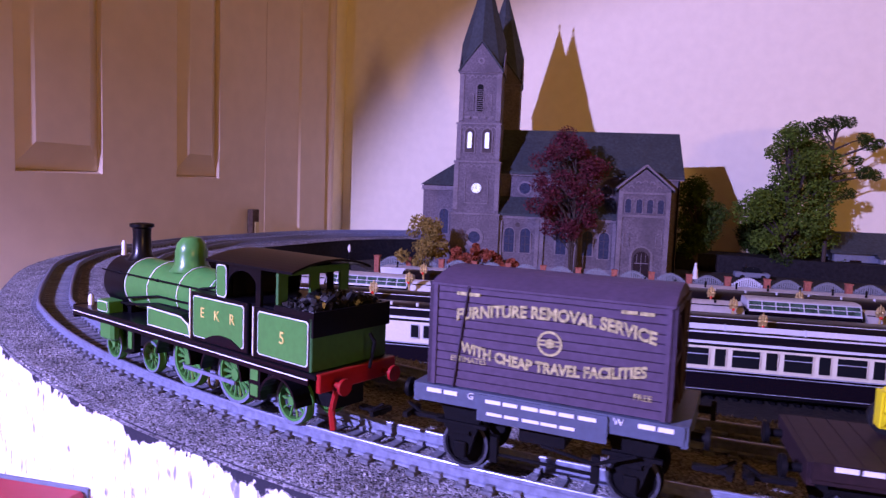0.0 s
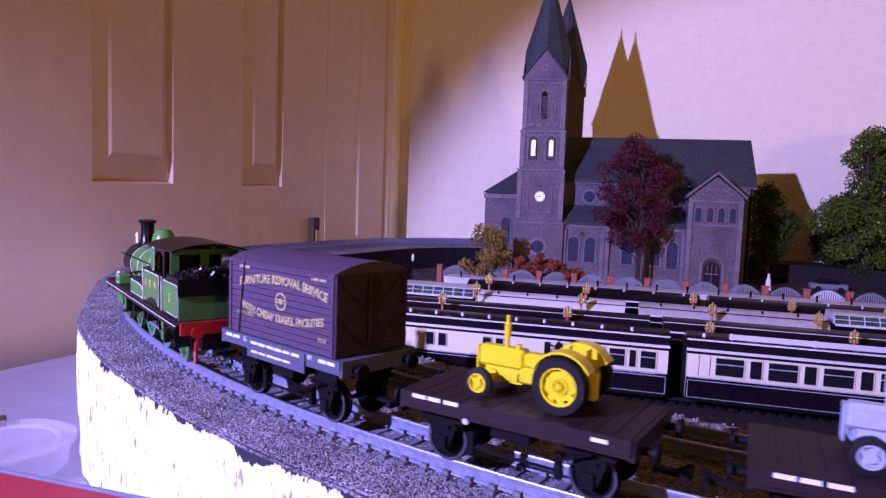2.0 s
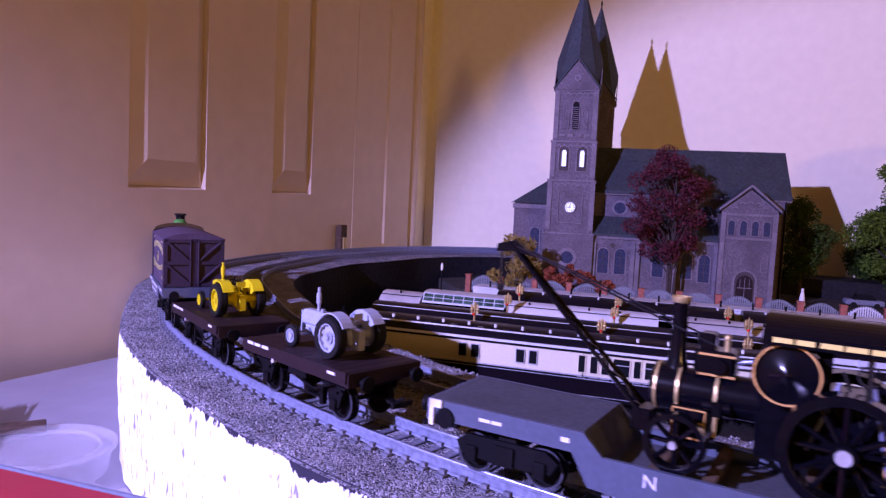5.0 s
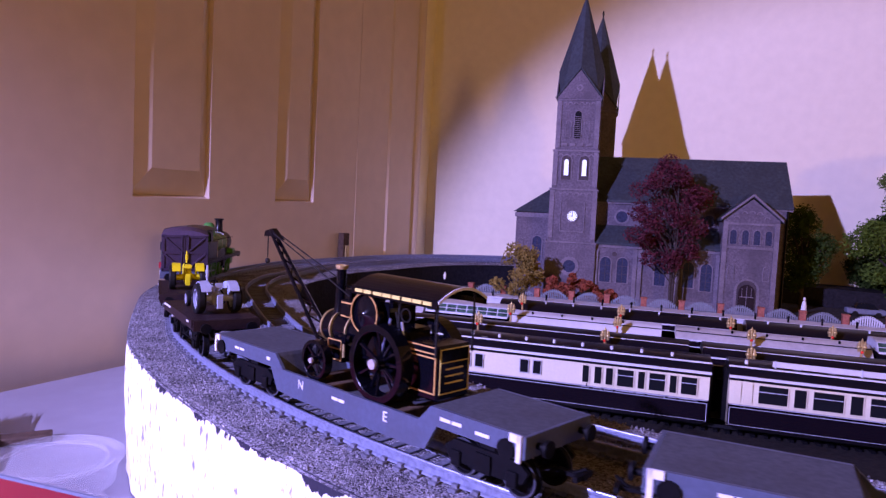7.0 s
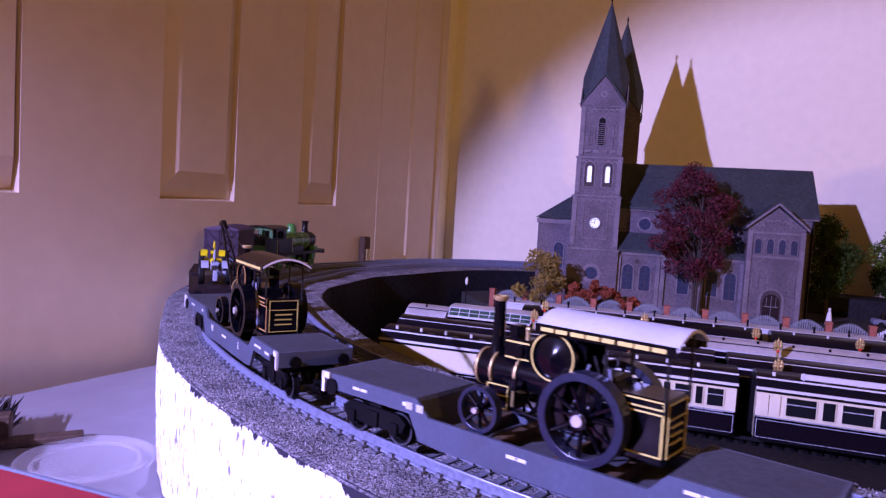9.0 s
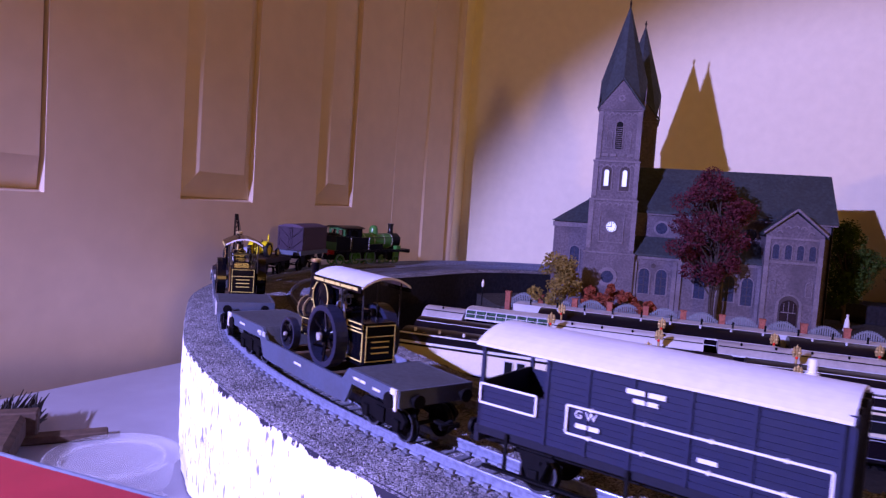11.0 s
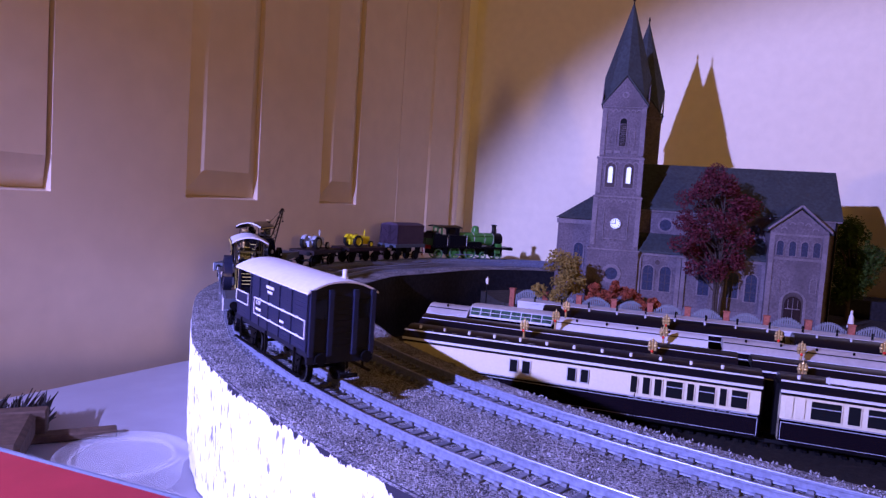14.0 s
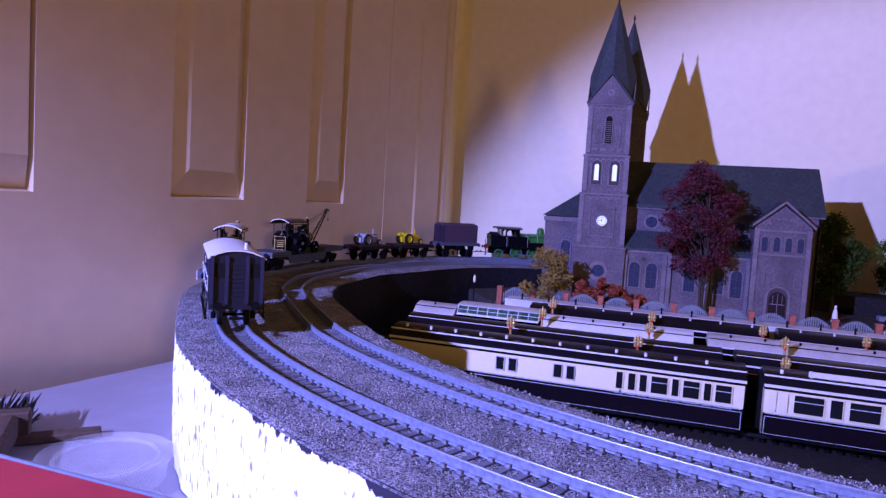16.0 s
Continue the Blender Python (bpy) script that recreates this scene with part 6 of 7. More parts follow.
def church():
    c = thing("church", "grey-brown stone model church with twin spires and slate roofs", "church", pose(0.2, 0.873, 0, 0, 0, -15))
    tower(c, 0.0, 0.0315, True)
    tower(c, 0.020, 0.128, False)
    # nave: walls, high roof
    n0, n1, nf, nb, ze, zr = 0.030, 0.264, 0.030, 0.130, 0.101, 0.156
    part("nave_wall", Shape().box(n0, n1 - 0.004, nf, nb, GROUND, ze), "stone", c)
    part("nave_gable", Shape().prism([(nf, ze), (nb, ze), ((nf + nb) / 2, zr - 0.002)], n1 - 0.008, n1 - 0.004, "x"), "stone", c)
    mid = (nf + nb) / 2
    part("nave_roof", Shape().prism([(nf - 0.005, ze - 0.004), (mid, zr), (nb + 0.005, ze - 0.004), (nb + 0.005, ze - 0.001), (mid, zr + 0.003), (nf - 0.005, ze - 0.001)][::-1], n0 - 0.002, n1, "x"), "slate", c)
    part("eaves", Shape().box(n0, n1, nf - 0.003, nf, ze - 0.006, ze - 0.002), "stone_trim", c)
    part("downpipe", Shape().cyl((n1 - 0.006, nf - 0.002, GROUND), (n1 - 0.006, nf - 0.002, ze), 0.0011, seg=8), "frame_black", c)
    for x in (0.062, 0.098, 0.134, 0.168):
        part("round_clerestory_rim", Shape().ring((x, 0.0785), 0.0072, 0.0098, nf - 0.0015, nf, 24), "stone_trim", c)
        part("round_clerestory", Shape().ring((x, 0.0785), 0.0, 0.0073, nf - 0.0008, nf, 24), "window_blue", c)
    # aisle in front
    af, zt = 0.008, 0.0435
    part("aisle_wall", Shape().box(0.0295, 0.182, af, nf, GROUND, zt), "stone", c)
    part("aisle_roof", Shape().prism([(af - 0.004, zt - 0.001), (nf, zt + 0.021), (nf, zt + 0.0235), (af - 0.004, zt + 0.0015)], 0.0290, 0.182, "x"), "slate", c)
    part("aisle_cornice", Shape().box(0.0295, 0.182, af - 0.002, af, zt - 0.0045, zt - 0.001), "stone_trim", c)
    for x in (0.0450, 0.0660, 0.112, 0.1455, 0.1665):
        arch_window(c, x, -0.006 if x < 0.16 else -0.009, 0.0165, 0.034 if x < 0.16 else 0.036, af)
    for x in (0.0555, 0.156):
        part("roundel", Shape().ring((x, 0.031), 0.0, 0.0030, af - 0.0010, af, 16), "stone_shadow", c)
    for x in (0.0330, 0.0810, 0.0870, 0.130, 0.179):
        part("buttress", Shape().box(x - 0.0026, x + 0.0026, af - 0.0035, af, GROUND, 0.034).prism([(af - 0.0035, 0.034), (af, 0.039), (af, 0.034)], x - 0.0026, x + 0.0026, "x"), "stone_trim", c)
    part("plinth", Shape().box(0.0295, 0.182, af - 0.0025, af, GROUND, -0.022), "stone_trim", c)
    # transept with stepped gable
    p0, p1, pf, pz = 0.1805, 0.2435, -0.004, 0.083
    pm = (p0 + p1) / 2
    part("transept_wall", Shape().box(p0, p1, pf, nf + 0.02, GROUND, pz), "stone", c)
    part("transept_gable", Shape().prism([(p0, pz), (p1, pz), (pm, 0.108)], pf, pf + 0.004, "y"), "stone", c)
    part("transept_roof", Shape().prism([(p0 - 0.004, pz - 0.003), (pm, 0.110), (p1 + 0.004, pz - 0.003), (p1 + 0.004, pz), (pm, 0.1132), (p0 - 0.004, pz)], pf - 0.003, mid, "y"), "slate", c)
    part("transept_coping", Shape().cyl((p0 - 0.003, pf - 0.003, pz), (pm, pf - 0.003, 0.1125), 0.0015, seg=6).cyl((p1 + 0.003, pf - 0.003, pz), (pm, pf - 0.003, 0.1125), 0.0015, seg=6), "stone_trim", c)
    for k, h in enumerate((0.084, 0.0895, 0.0905, 0.0895, 0.084)):
        x = pm + (k - 2) * 0.0085
        part("gable_niche", Shape().ring((x, h), 0.0022, 0.0036, pf - 0.0012, pf, 14, 0, 180), "stone_trim", c)
    for x in (0.1925, 0.2060, 0.2190, 0.2320):
        arch_window(c, x, 0.0525, 0.0092, 0.0185, pf, bars_=False)
    part("transept_string", Shape().box(p0, p1, pf - 0.0013, pf, 0.0475, 0.0505).box(p0, p1, pf - 0.0013, pf, 0.0765, 0.0790), "stone_trim", c)
    for x in (0.1925, 0.2320):
        arch_window(c, x, 0.010, 0.0078, 0.018, pf, "stone", "blind_window", False)
    arch_window(c, pm, GROUND + 0.002, 0.0290, 0.0420, pf, "stone_shadow", "doorway", False)
    dr = part("church_door", Shape().prism([(pm + a, GROUND + 0.004 + b) for a, b in arch(0.0185, 0.033)], pf - 0.0016, pf - 0.0004), "brown", c)
    part("door_glazing", Shape().box(pm - 0.0003, pm + 0.0003, pf - 0.0022, pf - 0.0015, GROUND + 0.004, 0.003).box(pm - 0.008, pm + 0.008, pf - 0.0022, pf - 0.0015, -0.0105, -0.0095).box(pm - 0.0055, pm - 0.005, pf - 0.0022, pf - 0.0015, -0.0095, 0.001).box(pm + 0.005, pm + 0.0055, pf - 0.0022, pf - 0.0015, -0.0095, 0.001), "stone_trim", dr)
    for sg, x in ((-1, p0), (1, p1)):
        part("corner_pilaster", Shape().box(x - (0.0055 if sg > 0 else 0), x + (0.0055 if sg < 0 else 0), pf - 0.0014, pf, GROUND, pz - 0.003), "stone_trim", c)
    # low wing beyond the tower
    part("wing_wall", Shape().box(-0.076, -0.029, 0.040, 0.110, GROUND, 0.080), "stone", c)
    r0 = [(-0.080, 0.036, 0.079), (-0.026, 0.036, 0.079), (-0.026, 0.114, 0.079), (-0.080, 0.114, 0.079), (-0.030, 0.072, 0.115), (-0.026, 0.078, 0.115)]
    rf = Shape()
    v = [rf.bm.verts.new(p) for p in r0]
    for f in ((0, 1, 5, 4), (0, 4, 3), (3, 4, 5, 2), (1, 2, 5), (0, 3, 2, 1)):
        rf.bm.faces.new([v[k] for k in f])
    part("wing_roof", rf, "slate", c)
    part("wing_cornice", Shape().box(-0.078, -0.029, 0.0385, 0.040, 0.072, 0.078), "stone_trim", c)
    arch_window(c, -0.0465, 0.012, 0.0155, 0.036, 0.040)
    arch_window(c, -0.0690, 0.014, 0.0085, 0.030, 0.040, "stone", "blind_window", False)
    return c


church()


# ---- trees and bushes ----
def leaves(name, clumps, material, parent, count, size, seed):
    """Many small bent leaves scattered over clumps of (x, y, z, radius)."""
    rnd = random.Random(seed)
    verts, faces = [], []
    weights = [r ** 2 for *_, r in clumps]
    for _ in range(count):
        x, y, z, r = rnd.choices(clumps, weights)[0]
        d = Vector((rnd.gauss(0, 1), rnd.gauss(0, 1), rnd.gauss(0, 1))).normalized()
        q = r * (rnd.uniform(0.55, 1.08))
        p = Vector((x, y, z)) + Vector((d.x * q, d.y * q, d.z * q * 0.8))
        u = Vector((rnd.gauss(0, 1), rnd.gauss(0, 1), rnd.gauss(0, 1))).normalized()
        w = u.orthogonal().normalized()
        s = size * rnd.uniform(0.6, 1.4)
        b = len(verts)
        mid = p + u.cross(w) * s * 0.35
        verts += [tuple(p - u * s), tuple(mid - w * s * 0.6), tuple(p + u * s), tuple(mid + w * s * 0.6)]
        faces += [(b, b + 1, b + 2), (b, b + 2, b + 3)]
    me = bpy.data.meshes.new(name)
    me.from_pydata(verts, [], faces)
    me.materials.append(M[material])
    ob = new(name, me)
    ob.parent = parent
    return tagged(ob, kind="stuff")


def limbs(s, rnd, base, tip_pts, r, near=(0.45, 0.8)):
    for p in tip_pts:
        k = rnd.uniform(*near)
        start = Vector(base).lerp(Vector((base[0], base[1], p[2])), k)
        m = start.lerp(Vector(p), 0.5) + Vector((rnd.uniform(-1, 1), rnd.uniform(-1, 1), rnd.uniform(0, 1))) * r * 1.5
        s.cyl(start, m, r * 0.5, r * 0.35, seg=6).cyl(m, p, r * 0.35, r * 0.12, seg=5)


def tree(label, x, y, trunk_h, clumps, material, count, size, seed, r=0.0025, many=1, group="", near=(0.45, 0.8)):
    t = thing("tree", label, "tree", pose(x, y, GROUND), group=group)
    rnd = random.Random(seed)
    s = Shape()
    for k in range(many):
        ox, oy = (0, 0) if many == 1 else (rnd.uniform(-0.008, 0.008), rnd.uniform(-0.006, 0.006))
        s.cyl((ox * 0.5, oy * 0.5, 0), (ox, oy, trunk_h * 0.55), r, r * 0.7, seg=9).cyl((ox, oy, trunk_h * 0.55), (ox * 2.2, oy * 2, trunk_h), r * 0.7, r * 0.3, seg=8)
    limbs(s, rnd, (0, 0, 0), [(c[0], c[1], c[2]) for c in clumps], r, near)
    part("trunk", s, "bark", t)
    leaves("crown", clumps, material, t, count, size, seed)
    return t


def blob(seed, n, cx, cy, z0, z1, half, rr):
    """Clump centres in an uneven egg between two heights."""
    rnd = random.Random(seed)
    out = []
    for k in range(n):
        f = (k + 0.5) / n
        z = z0 + (z1 - z0) * f
        w = half * (math.sin(math.pi * min(1, 0.12 + f * 0.88)) ** 0.6) * rnd.uniform(0.35, 1.0)
        a = rnd.uniform(0, 6.28)
        out.append((cx + w * math.cos(a), cy + 0.7 * w * math.sin(a), z, rr * rnd.uniform(0.6, 1.2)))
    return out


# world places read along the church front
tree("copper-red beech model tree with several stems before the church", 0.318, 0.825, 0.125, blob(1, 46, -0.014, 0, 0.058, 0.180, 0.050, 0.014), "leaf_red", 11000, 0.0016, 11, 0.0018, 4)
tree("tall green deciduous model tree with an open crown", 0.646, 0.890, 0.16, blob(2, 60, 0.002, 0, 0.040, 0.208, 0.074, 0.019), "leaf_green", 17000, 0.0023, 12, 0.0035)
tree("rounded dark green model tree beside the church", 0.528, 0.915, 0.09, blob(3, 34, -0.004, 0, 0.030, 0.128, 0.032, 0.017), "leaf_dark", 9000, 0.0019, 13, 0.0028)
tree("dark green model tree behind the taller one", 0.668, 0.965, 0.09, blob(33, 24, 0, 0, 0.03, 0.12, 0.040, 0.018), "leaf_dark", 4200, 0.0028, 33, 0.0028)
pine = [(-0.035, 0, 0.205, 0.012), (-0.018, 0, 0.212, 0.013), (0.004, 0, 0.216, 0.012), (0.02, 0, 0.217, 0.010), (0.055, 0, 0.188, 0.012), (0.045, 0, 0.196, 0.010), (0.068, 0, 0.190, 0.008), (0.050, 0, 0.150, 0.012), (0.066, 0, 0.147, 0.010), (0.035, 0, 0.165, 0.009), (-0.03, 0, 0.165, 0.010), (0.028, 0, 0.120, 0.010)]
tree("slender tall pine with bare trunk and flat tufts of needles", 0.690, 0.868, 0.217, pine, "leaf_dark", 4200, 0.0017, 14, 0.0030, near=(0.86, 0.95))


def bush(label, x, y, w, h, material, seed, count=2200):
    b = thing("bush", label, "bush", pose(x, y, GROUND))
    cl = blob(seed, 16, 0, 0, h * 0.2, h * 0.95, w, min(w, h) * 0.32)
    s = Shape()
    for c in cl[:7]:
        s.cyl((0, 0, 0), c[:3], 0.0011, 0.0004, seg=5)
    part("stem", s, "bark", b)
    leaves("foliage", cl, material, b, count, 0.0019, seed)


bush("ochre autumn bush at the corner of the church", 0.130, 0.835, 0.034, 0.070, "leaf_ochre", 21, 3000)
for k, (x, w, h) in enumerate(((0.176, 0.014, 0.034), (0.196, 0.015, 0.040), (0.216, 0.014, 0.032), (0.236, 0.013, 0.024))):
    bush("low rusty red autumn bush before the church tower", x, 0.835 - 0.01 * k, w, h, "leaf_rust", 30 + k, 1400)


for k, (x, y, w, h) in enumerate(((0.66, 0.905, 0.036, 0.046), (0.735, 0.90, 0.034, 0.055), (0.48, 0.95, 0.022, 0.04))):
    bush("dark green hedge shrub under the trees", x, y, w, h, "leaf_dark", 60 + k, 2600)


# ---- station yard: rows of coaches on the lower board ----
ROW0 = Vector((-0.0436, 0.6173, 0))
ROWD = Vector((0.9456, -0.3253, 0)).normalized()
ROWN = Vector((0.3253, 0.9456, 0)).normalized()
YAW = math.degrees(math.atan2(ROWD.y, ROWD.x))


def at_row(u, off, z=0.0):
    p = ROW0 + ROWD * u + ROWN * off
    return p.x, p.y, z


RAIL = LOW + 0.0045


def churchyard():
    g = thing("churchyard", "dark scenic ground round the church", "ground", kind="structure")
    pts = [at_row(u, 0.262) for u in (0.02, 0.30, 0.85)] + [(1.05, 0.75, 0), (1.0, 0.93, 0), (0.60, 0.93, 0), (0.45, 0.975, 0), (0.33, 1.02, 0), (0.21, 1.025, 0), (0.12, 1.015, 0), (0.04, 0.96, 0)]
    part("ground_slab", Shape().prism([(p[0], p[1]) for p in pts], LOW, GROUND, "z"), "ground", g)


churchyard()


def yard_track(off, u0, u1):
    t = thing("siding_track", "straight siding track on the lower board", "track", pose(*at_row(0, off), 0, 0, YAW), kind="structure")
    for y in (-0.00885, 0.00885):
        part("rail", Shape().box(u0, u1, y - 0.0006, y + 0.0006, LOW + 0.002, RAIL), "iron", t)
    s = Shape()
    u = u0
    while u < u1:
        s.box(u - 0.0016, u + 0.0016, -0.016, 0.016, LOW, LOW + 0.002)
        u += 0.009
    tagged(part("sleepers", s, "frame_black", t), kind="stuff")


def coach_windows(c, spans, z0, z1, y, style):
    for a, b in spans:
        w = part("window", Shape().box(a, b, y - 0.0007, y - 0.0004, z0, z1), "cream" if style else "silver_roof", c)
        part("pane", Shape().box(a + 0.0008, b - 0.0008, y - 0.0009, y - 0.0006, z0 + 0.0008, z1 - 0.0008), "glass", w)
        if b - a > 0.013:
            part("glazing_bar", Shape().box(a + 0.0006, b - 0.0006, y - 0.0012, y - 0.0008, z0 + (z1 - z0) * 0.62, z0 + (z1 - z0) * 0.62 + 0.0005), "canopy", w)
            if (int(a * 1000) % 3) != 1 and style == 1:
                m = (a + b) / 2
                part("blind", Shape().box(m - 0.0035, m + 0.0035, y - 0.00085, y - 0.00058, z0 + 0.001, z1 - 0.0015), "blind", w)


def cream_coach(u0, u1, kind_):
    """Chocolate and cream coach; its near side stands at y = 0."""
    c = thing("railway_coach", "chocolate and cream railway coach with dark roof standing on a siding", "railway coach", pose(*at_row(0, 0), 0, 0, YAW), group="cream coaches")
    W = 0.0385
    zg, zb, zw = -0.0335, -0.0745, -0.0570
    part("body", Shape().box(u0, u1, 0.0004, W - 0.0004, zb, zg), "cream", c)
    part("lower_panel", Shape().box(u0, u1, -0.0002, W + 0.0002, zb, zw), "choc", c)
    part("upper_band", Shape().box(u0 - 0.0003, u1 + 0.0003, -0.0003, W + 0.0003, zg - 0.0052, zg - 0.0018), "coach_roof", c)
    arc = [(W / 2 + (W / 2 + 0.0012) * k / 10, zg - 0.0018 + 0.0098 * (1 - abs(k / 10) ** 2.6)) for k in range(-10, 11)]
    part("roof", Shape().prism(arc, u0 - 0.0006, u1 + 0.0006, "x"), "coach_roof", c, "dark rounded roof")
    # white gutter and rib: highlights of cornice and roof rib put into the colour
    part("gutter", Shape().box(u0 - 0.0008, u1 + 0.0008, -0.0018, -0.0006, zg - 0.0030, zg - 0.0010), "white", c, "bright gutter line")
    part("roof_rib", Shape().box(u0 - 0.0008, u1 + 0.0008, 0.0022, 0.0036, zg + 0.0046, zg + 0.0057), "white", c)
    part("lining", Shape().box(u0 + 0.001, u1 - 0.001, -0.0005, 0.0001, zw - 0.0006, zw - 0.0001).box(u0 + 0.001, u1 - 0.001, -0.0005, 0.0001, zw - 0.0028, zw - 0.0024).box(u0 + 0.001, u1 - 0.001, -0.0005, 0.0001, zb + 0.0012, zb + 0.0015), "chain", c)
    for x in (u0 + 0.0012, u1 - 0.0012):
        part("end_lining", Shape().box(x - 0.0002, x + 0.0002, -0.0005, 0.0001, zb + 0.0012, zw - 0.003), "chain", c)
    u = u0 + 0.012
    while u < u1 - 0.005:
        part("roof_ventilator", Shape().cyl((u, 0.010, zg + 0.006), (u, 0.010, zg + 0.0092), 0.0013, seg=10), "white", c)
        part("roof_hatch", Shape().box(u + 0.008, u + 0.0145, 0.0035, 0.0062, zg + 0.0048, zg + 0.0066, bevel=0.0003), "glass", c)
        u += 0.0235
    z0, z1 = zw + 0.0022, zg - 0.0062
    if kind_ == 0:
        spans = [(0.100, 0.108), (0.111, 0.119), (0.150, 0.158), (0.161, 0.1685)]
        coach_windows(c, [(a, b) for a, b in spans], z0 + 0.002, z1 - 0.001, 0, 0)
        part("door_seam", Shape().box(0.2055, 0.2062, -0.0006, 0.0001, zb, zg - 0.006), "choc", c)
        spans = [(0.209, 0.2155), (0.2185, 0.2255), (0.2275, 0.2345), (0.2365, 0.2505), (0.2525, 0.2590), (0.2610, 0.2745), (0.2765, 0.2830), (0.285, 0.2980)]
        spans = [(a - 0.0075, b - 0.0075) for a, b in spans]
        coach_windows(c, spans, z0, z1, 0, 1)
        for a, b in spans:
            ln = Shape()
            for zz in (zw - 0.0026, zw - 0.0011):
                ln.box(a + 0.0006, b - 0.0006, -0.0007, -0.0002, zz, zz + 0.0003)
            for x in (a + 0.0003, b - 0.0006):
                ln.box(x, x + 0.0003, -0.0007, -0.0002, zw - 0.0024, zw - 0.0010)
            part("panel_lining", ln, "chain", c)
    else:
        u = u0 + 0.020
        while u < u1 - 0.02:
            coach_windows(c, [(u, u + 0.0215), (u + 0.0245, u + 0.034)], z0, z1, 0, 2)
            u += 0.0372
        board = part("roof_board", Shape().box(u0 + 0.030, u1 - 0.004, 0.0070, 0.0078, zg + 0.0066, zg + 0.0108), "roof_white", c, "white board along the roof")
        u = u0 + 0.032
        while u < u1 - 0.004:
            part("bracket", Shape().box(u - 0.0005, u + 0.0005, 0.0064, 0.0092, zg + 0.0058, zg + 0.0112), "canopy", board)
            u += 0.058
        part("end_door", Shape().box(u0 + 0.003, u0 + 0.0085, -0.0007, -0.0002, z0, z1).box(u0 + 0.010, u0 + 0.0165, -0.0007, -0.0002, z0, z1), "cream", c)
    for x in (u0, u1):
        part("corridor_connection", Shape().box(x - 0.003, x + 0.003, 0.011, W - 0.011, zb + 0.001, zg + 0.001), "frame_black", c)
    for x in (u0 + 0.04, u1 - 0.04):
        for dx in (-0.012, 0.012):
            part("wheel", Shape().cyl((x + dx, 0.010, RAIL + 0.0062), (x + dx, 0.0125, RAIL + 0.0062), 0.0062, seg=18).cyl((x + dx, 0.026, RAIL + 0.0062), (x + dx, 0.0285, RAIL + 0.0062), 0.0062, seg=18), "frame_black", c)
        part("bogie_frame", Shape().box(x - 0.02, x + 0.02, 0.006, 0.009, RAIL + 0.004, zb + 0.0005).box(x - 0.02, x + 0.02, 0.0295, 0.0325, RAIL + 0.004, zb + 0.0005), "frame_black", c)
    part("underframe", Shape().box(u0 + 0.004, u1 - 0.004, 0.004, W - 0.004, zb - 0.002, zb + 0.0002), "frame_black", c)
    part("footboard", Shape().box(u0 + 0.004, u1 - 0.004, -0.0012, 0.002, zb - 0.0012, zb - 0.0002), "frame_black", c)


def dark_coach(off, u0, u1, top, roof_mat, label, group, ribs=(0.3, 0.62), vents="", cat="railway coach"):
    c = thing("railway_coach", label, cat, pose(*at_row(0, off), 0, 0, YAW), group=group)
    W = 0.0385
    zg, zb = top - 0.0085, -0.0730
    part("body", Shape().box(u0, u1, 0, W, zb, zg), "choc", c)
    arc = [(W / 2 + (W / 2 + 0.001) * k / 10, zg - 0.001 + 0.0095 * (1 - abs(k / 10) ** 2.4)) for k in range(-10, 11)]
    part("roof", Shape().prism(arc, u0 - 0.0006, u1 + 0.0006, "x"), roof_mat, c)
    part("gutter", Shape().box(u0, u1, -0.0012, 0.0, zg - 0.0016, zg - 0.0002), "white", c, "bright gutter line")
    part("cantrail", Shape().box(u0, u1, -0.0005, 0.0, zg - 0.0075, zg - 0.0068), "white", c)
    wd = Shape()
    u = u0 + 0.012
    while u < u1 - 0.012:
        wd.box(u, u + 0.010, -0.0006, 0.0, zg - 0.019, zg - 0.009)
        u += 0.0145
    tagged(part("window_strip", wd, "glass", c), kind="stuff")
    for r in ribs:
        part("roof_rib", Shape().box(u0, u1, W * r - 0.0004, W * r + 0.0004, top - 0.0012 - abs(r - 0.5) * 0.006, top - 0.0004 - abs(r - 0.5) * 0.006), "white" if roof_mat == "coach_roof" else "frame_black", c)
    if vents:
        u = u0 + 0.02
        while u < u1 - 0.01:
            part("roof_ventilator", Shape().cyl((u, W * 0.3, top - 0.003), (u, W * 0.3, top + 0.0012), 0.0011, seg=8), vents, c)
            u += 0.03
    for x in (u0 + 0.04, u1 - 0.04):
        for dx in (-0.012, 0.012):
            part("wheel", Shape().cyl((x + dx, 0.010, RAIL + 0.0062), (x + dx, 0.0285, RAIL + 0.0062), 0.0062, seg=16), "frame_black", c)
    part("underframe", Shape().box(u0 + 0.004, u1 - 0.004, 0.004, W - 0.004, zb - 0.002, zb + 0.0002), "frame_black", c)
    return c


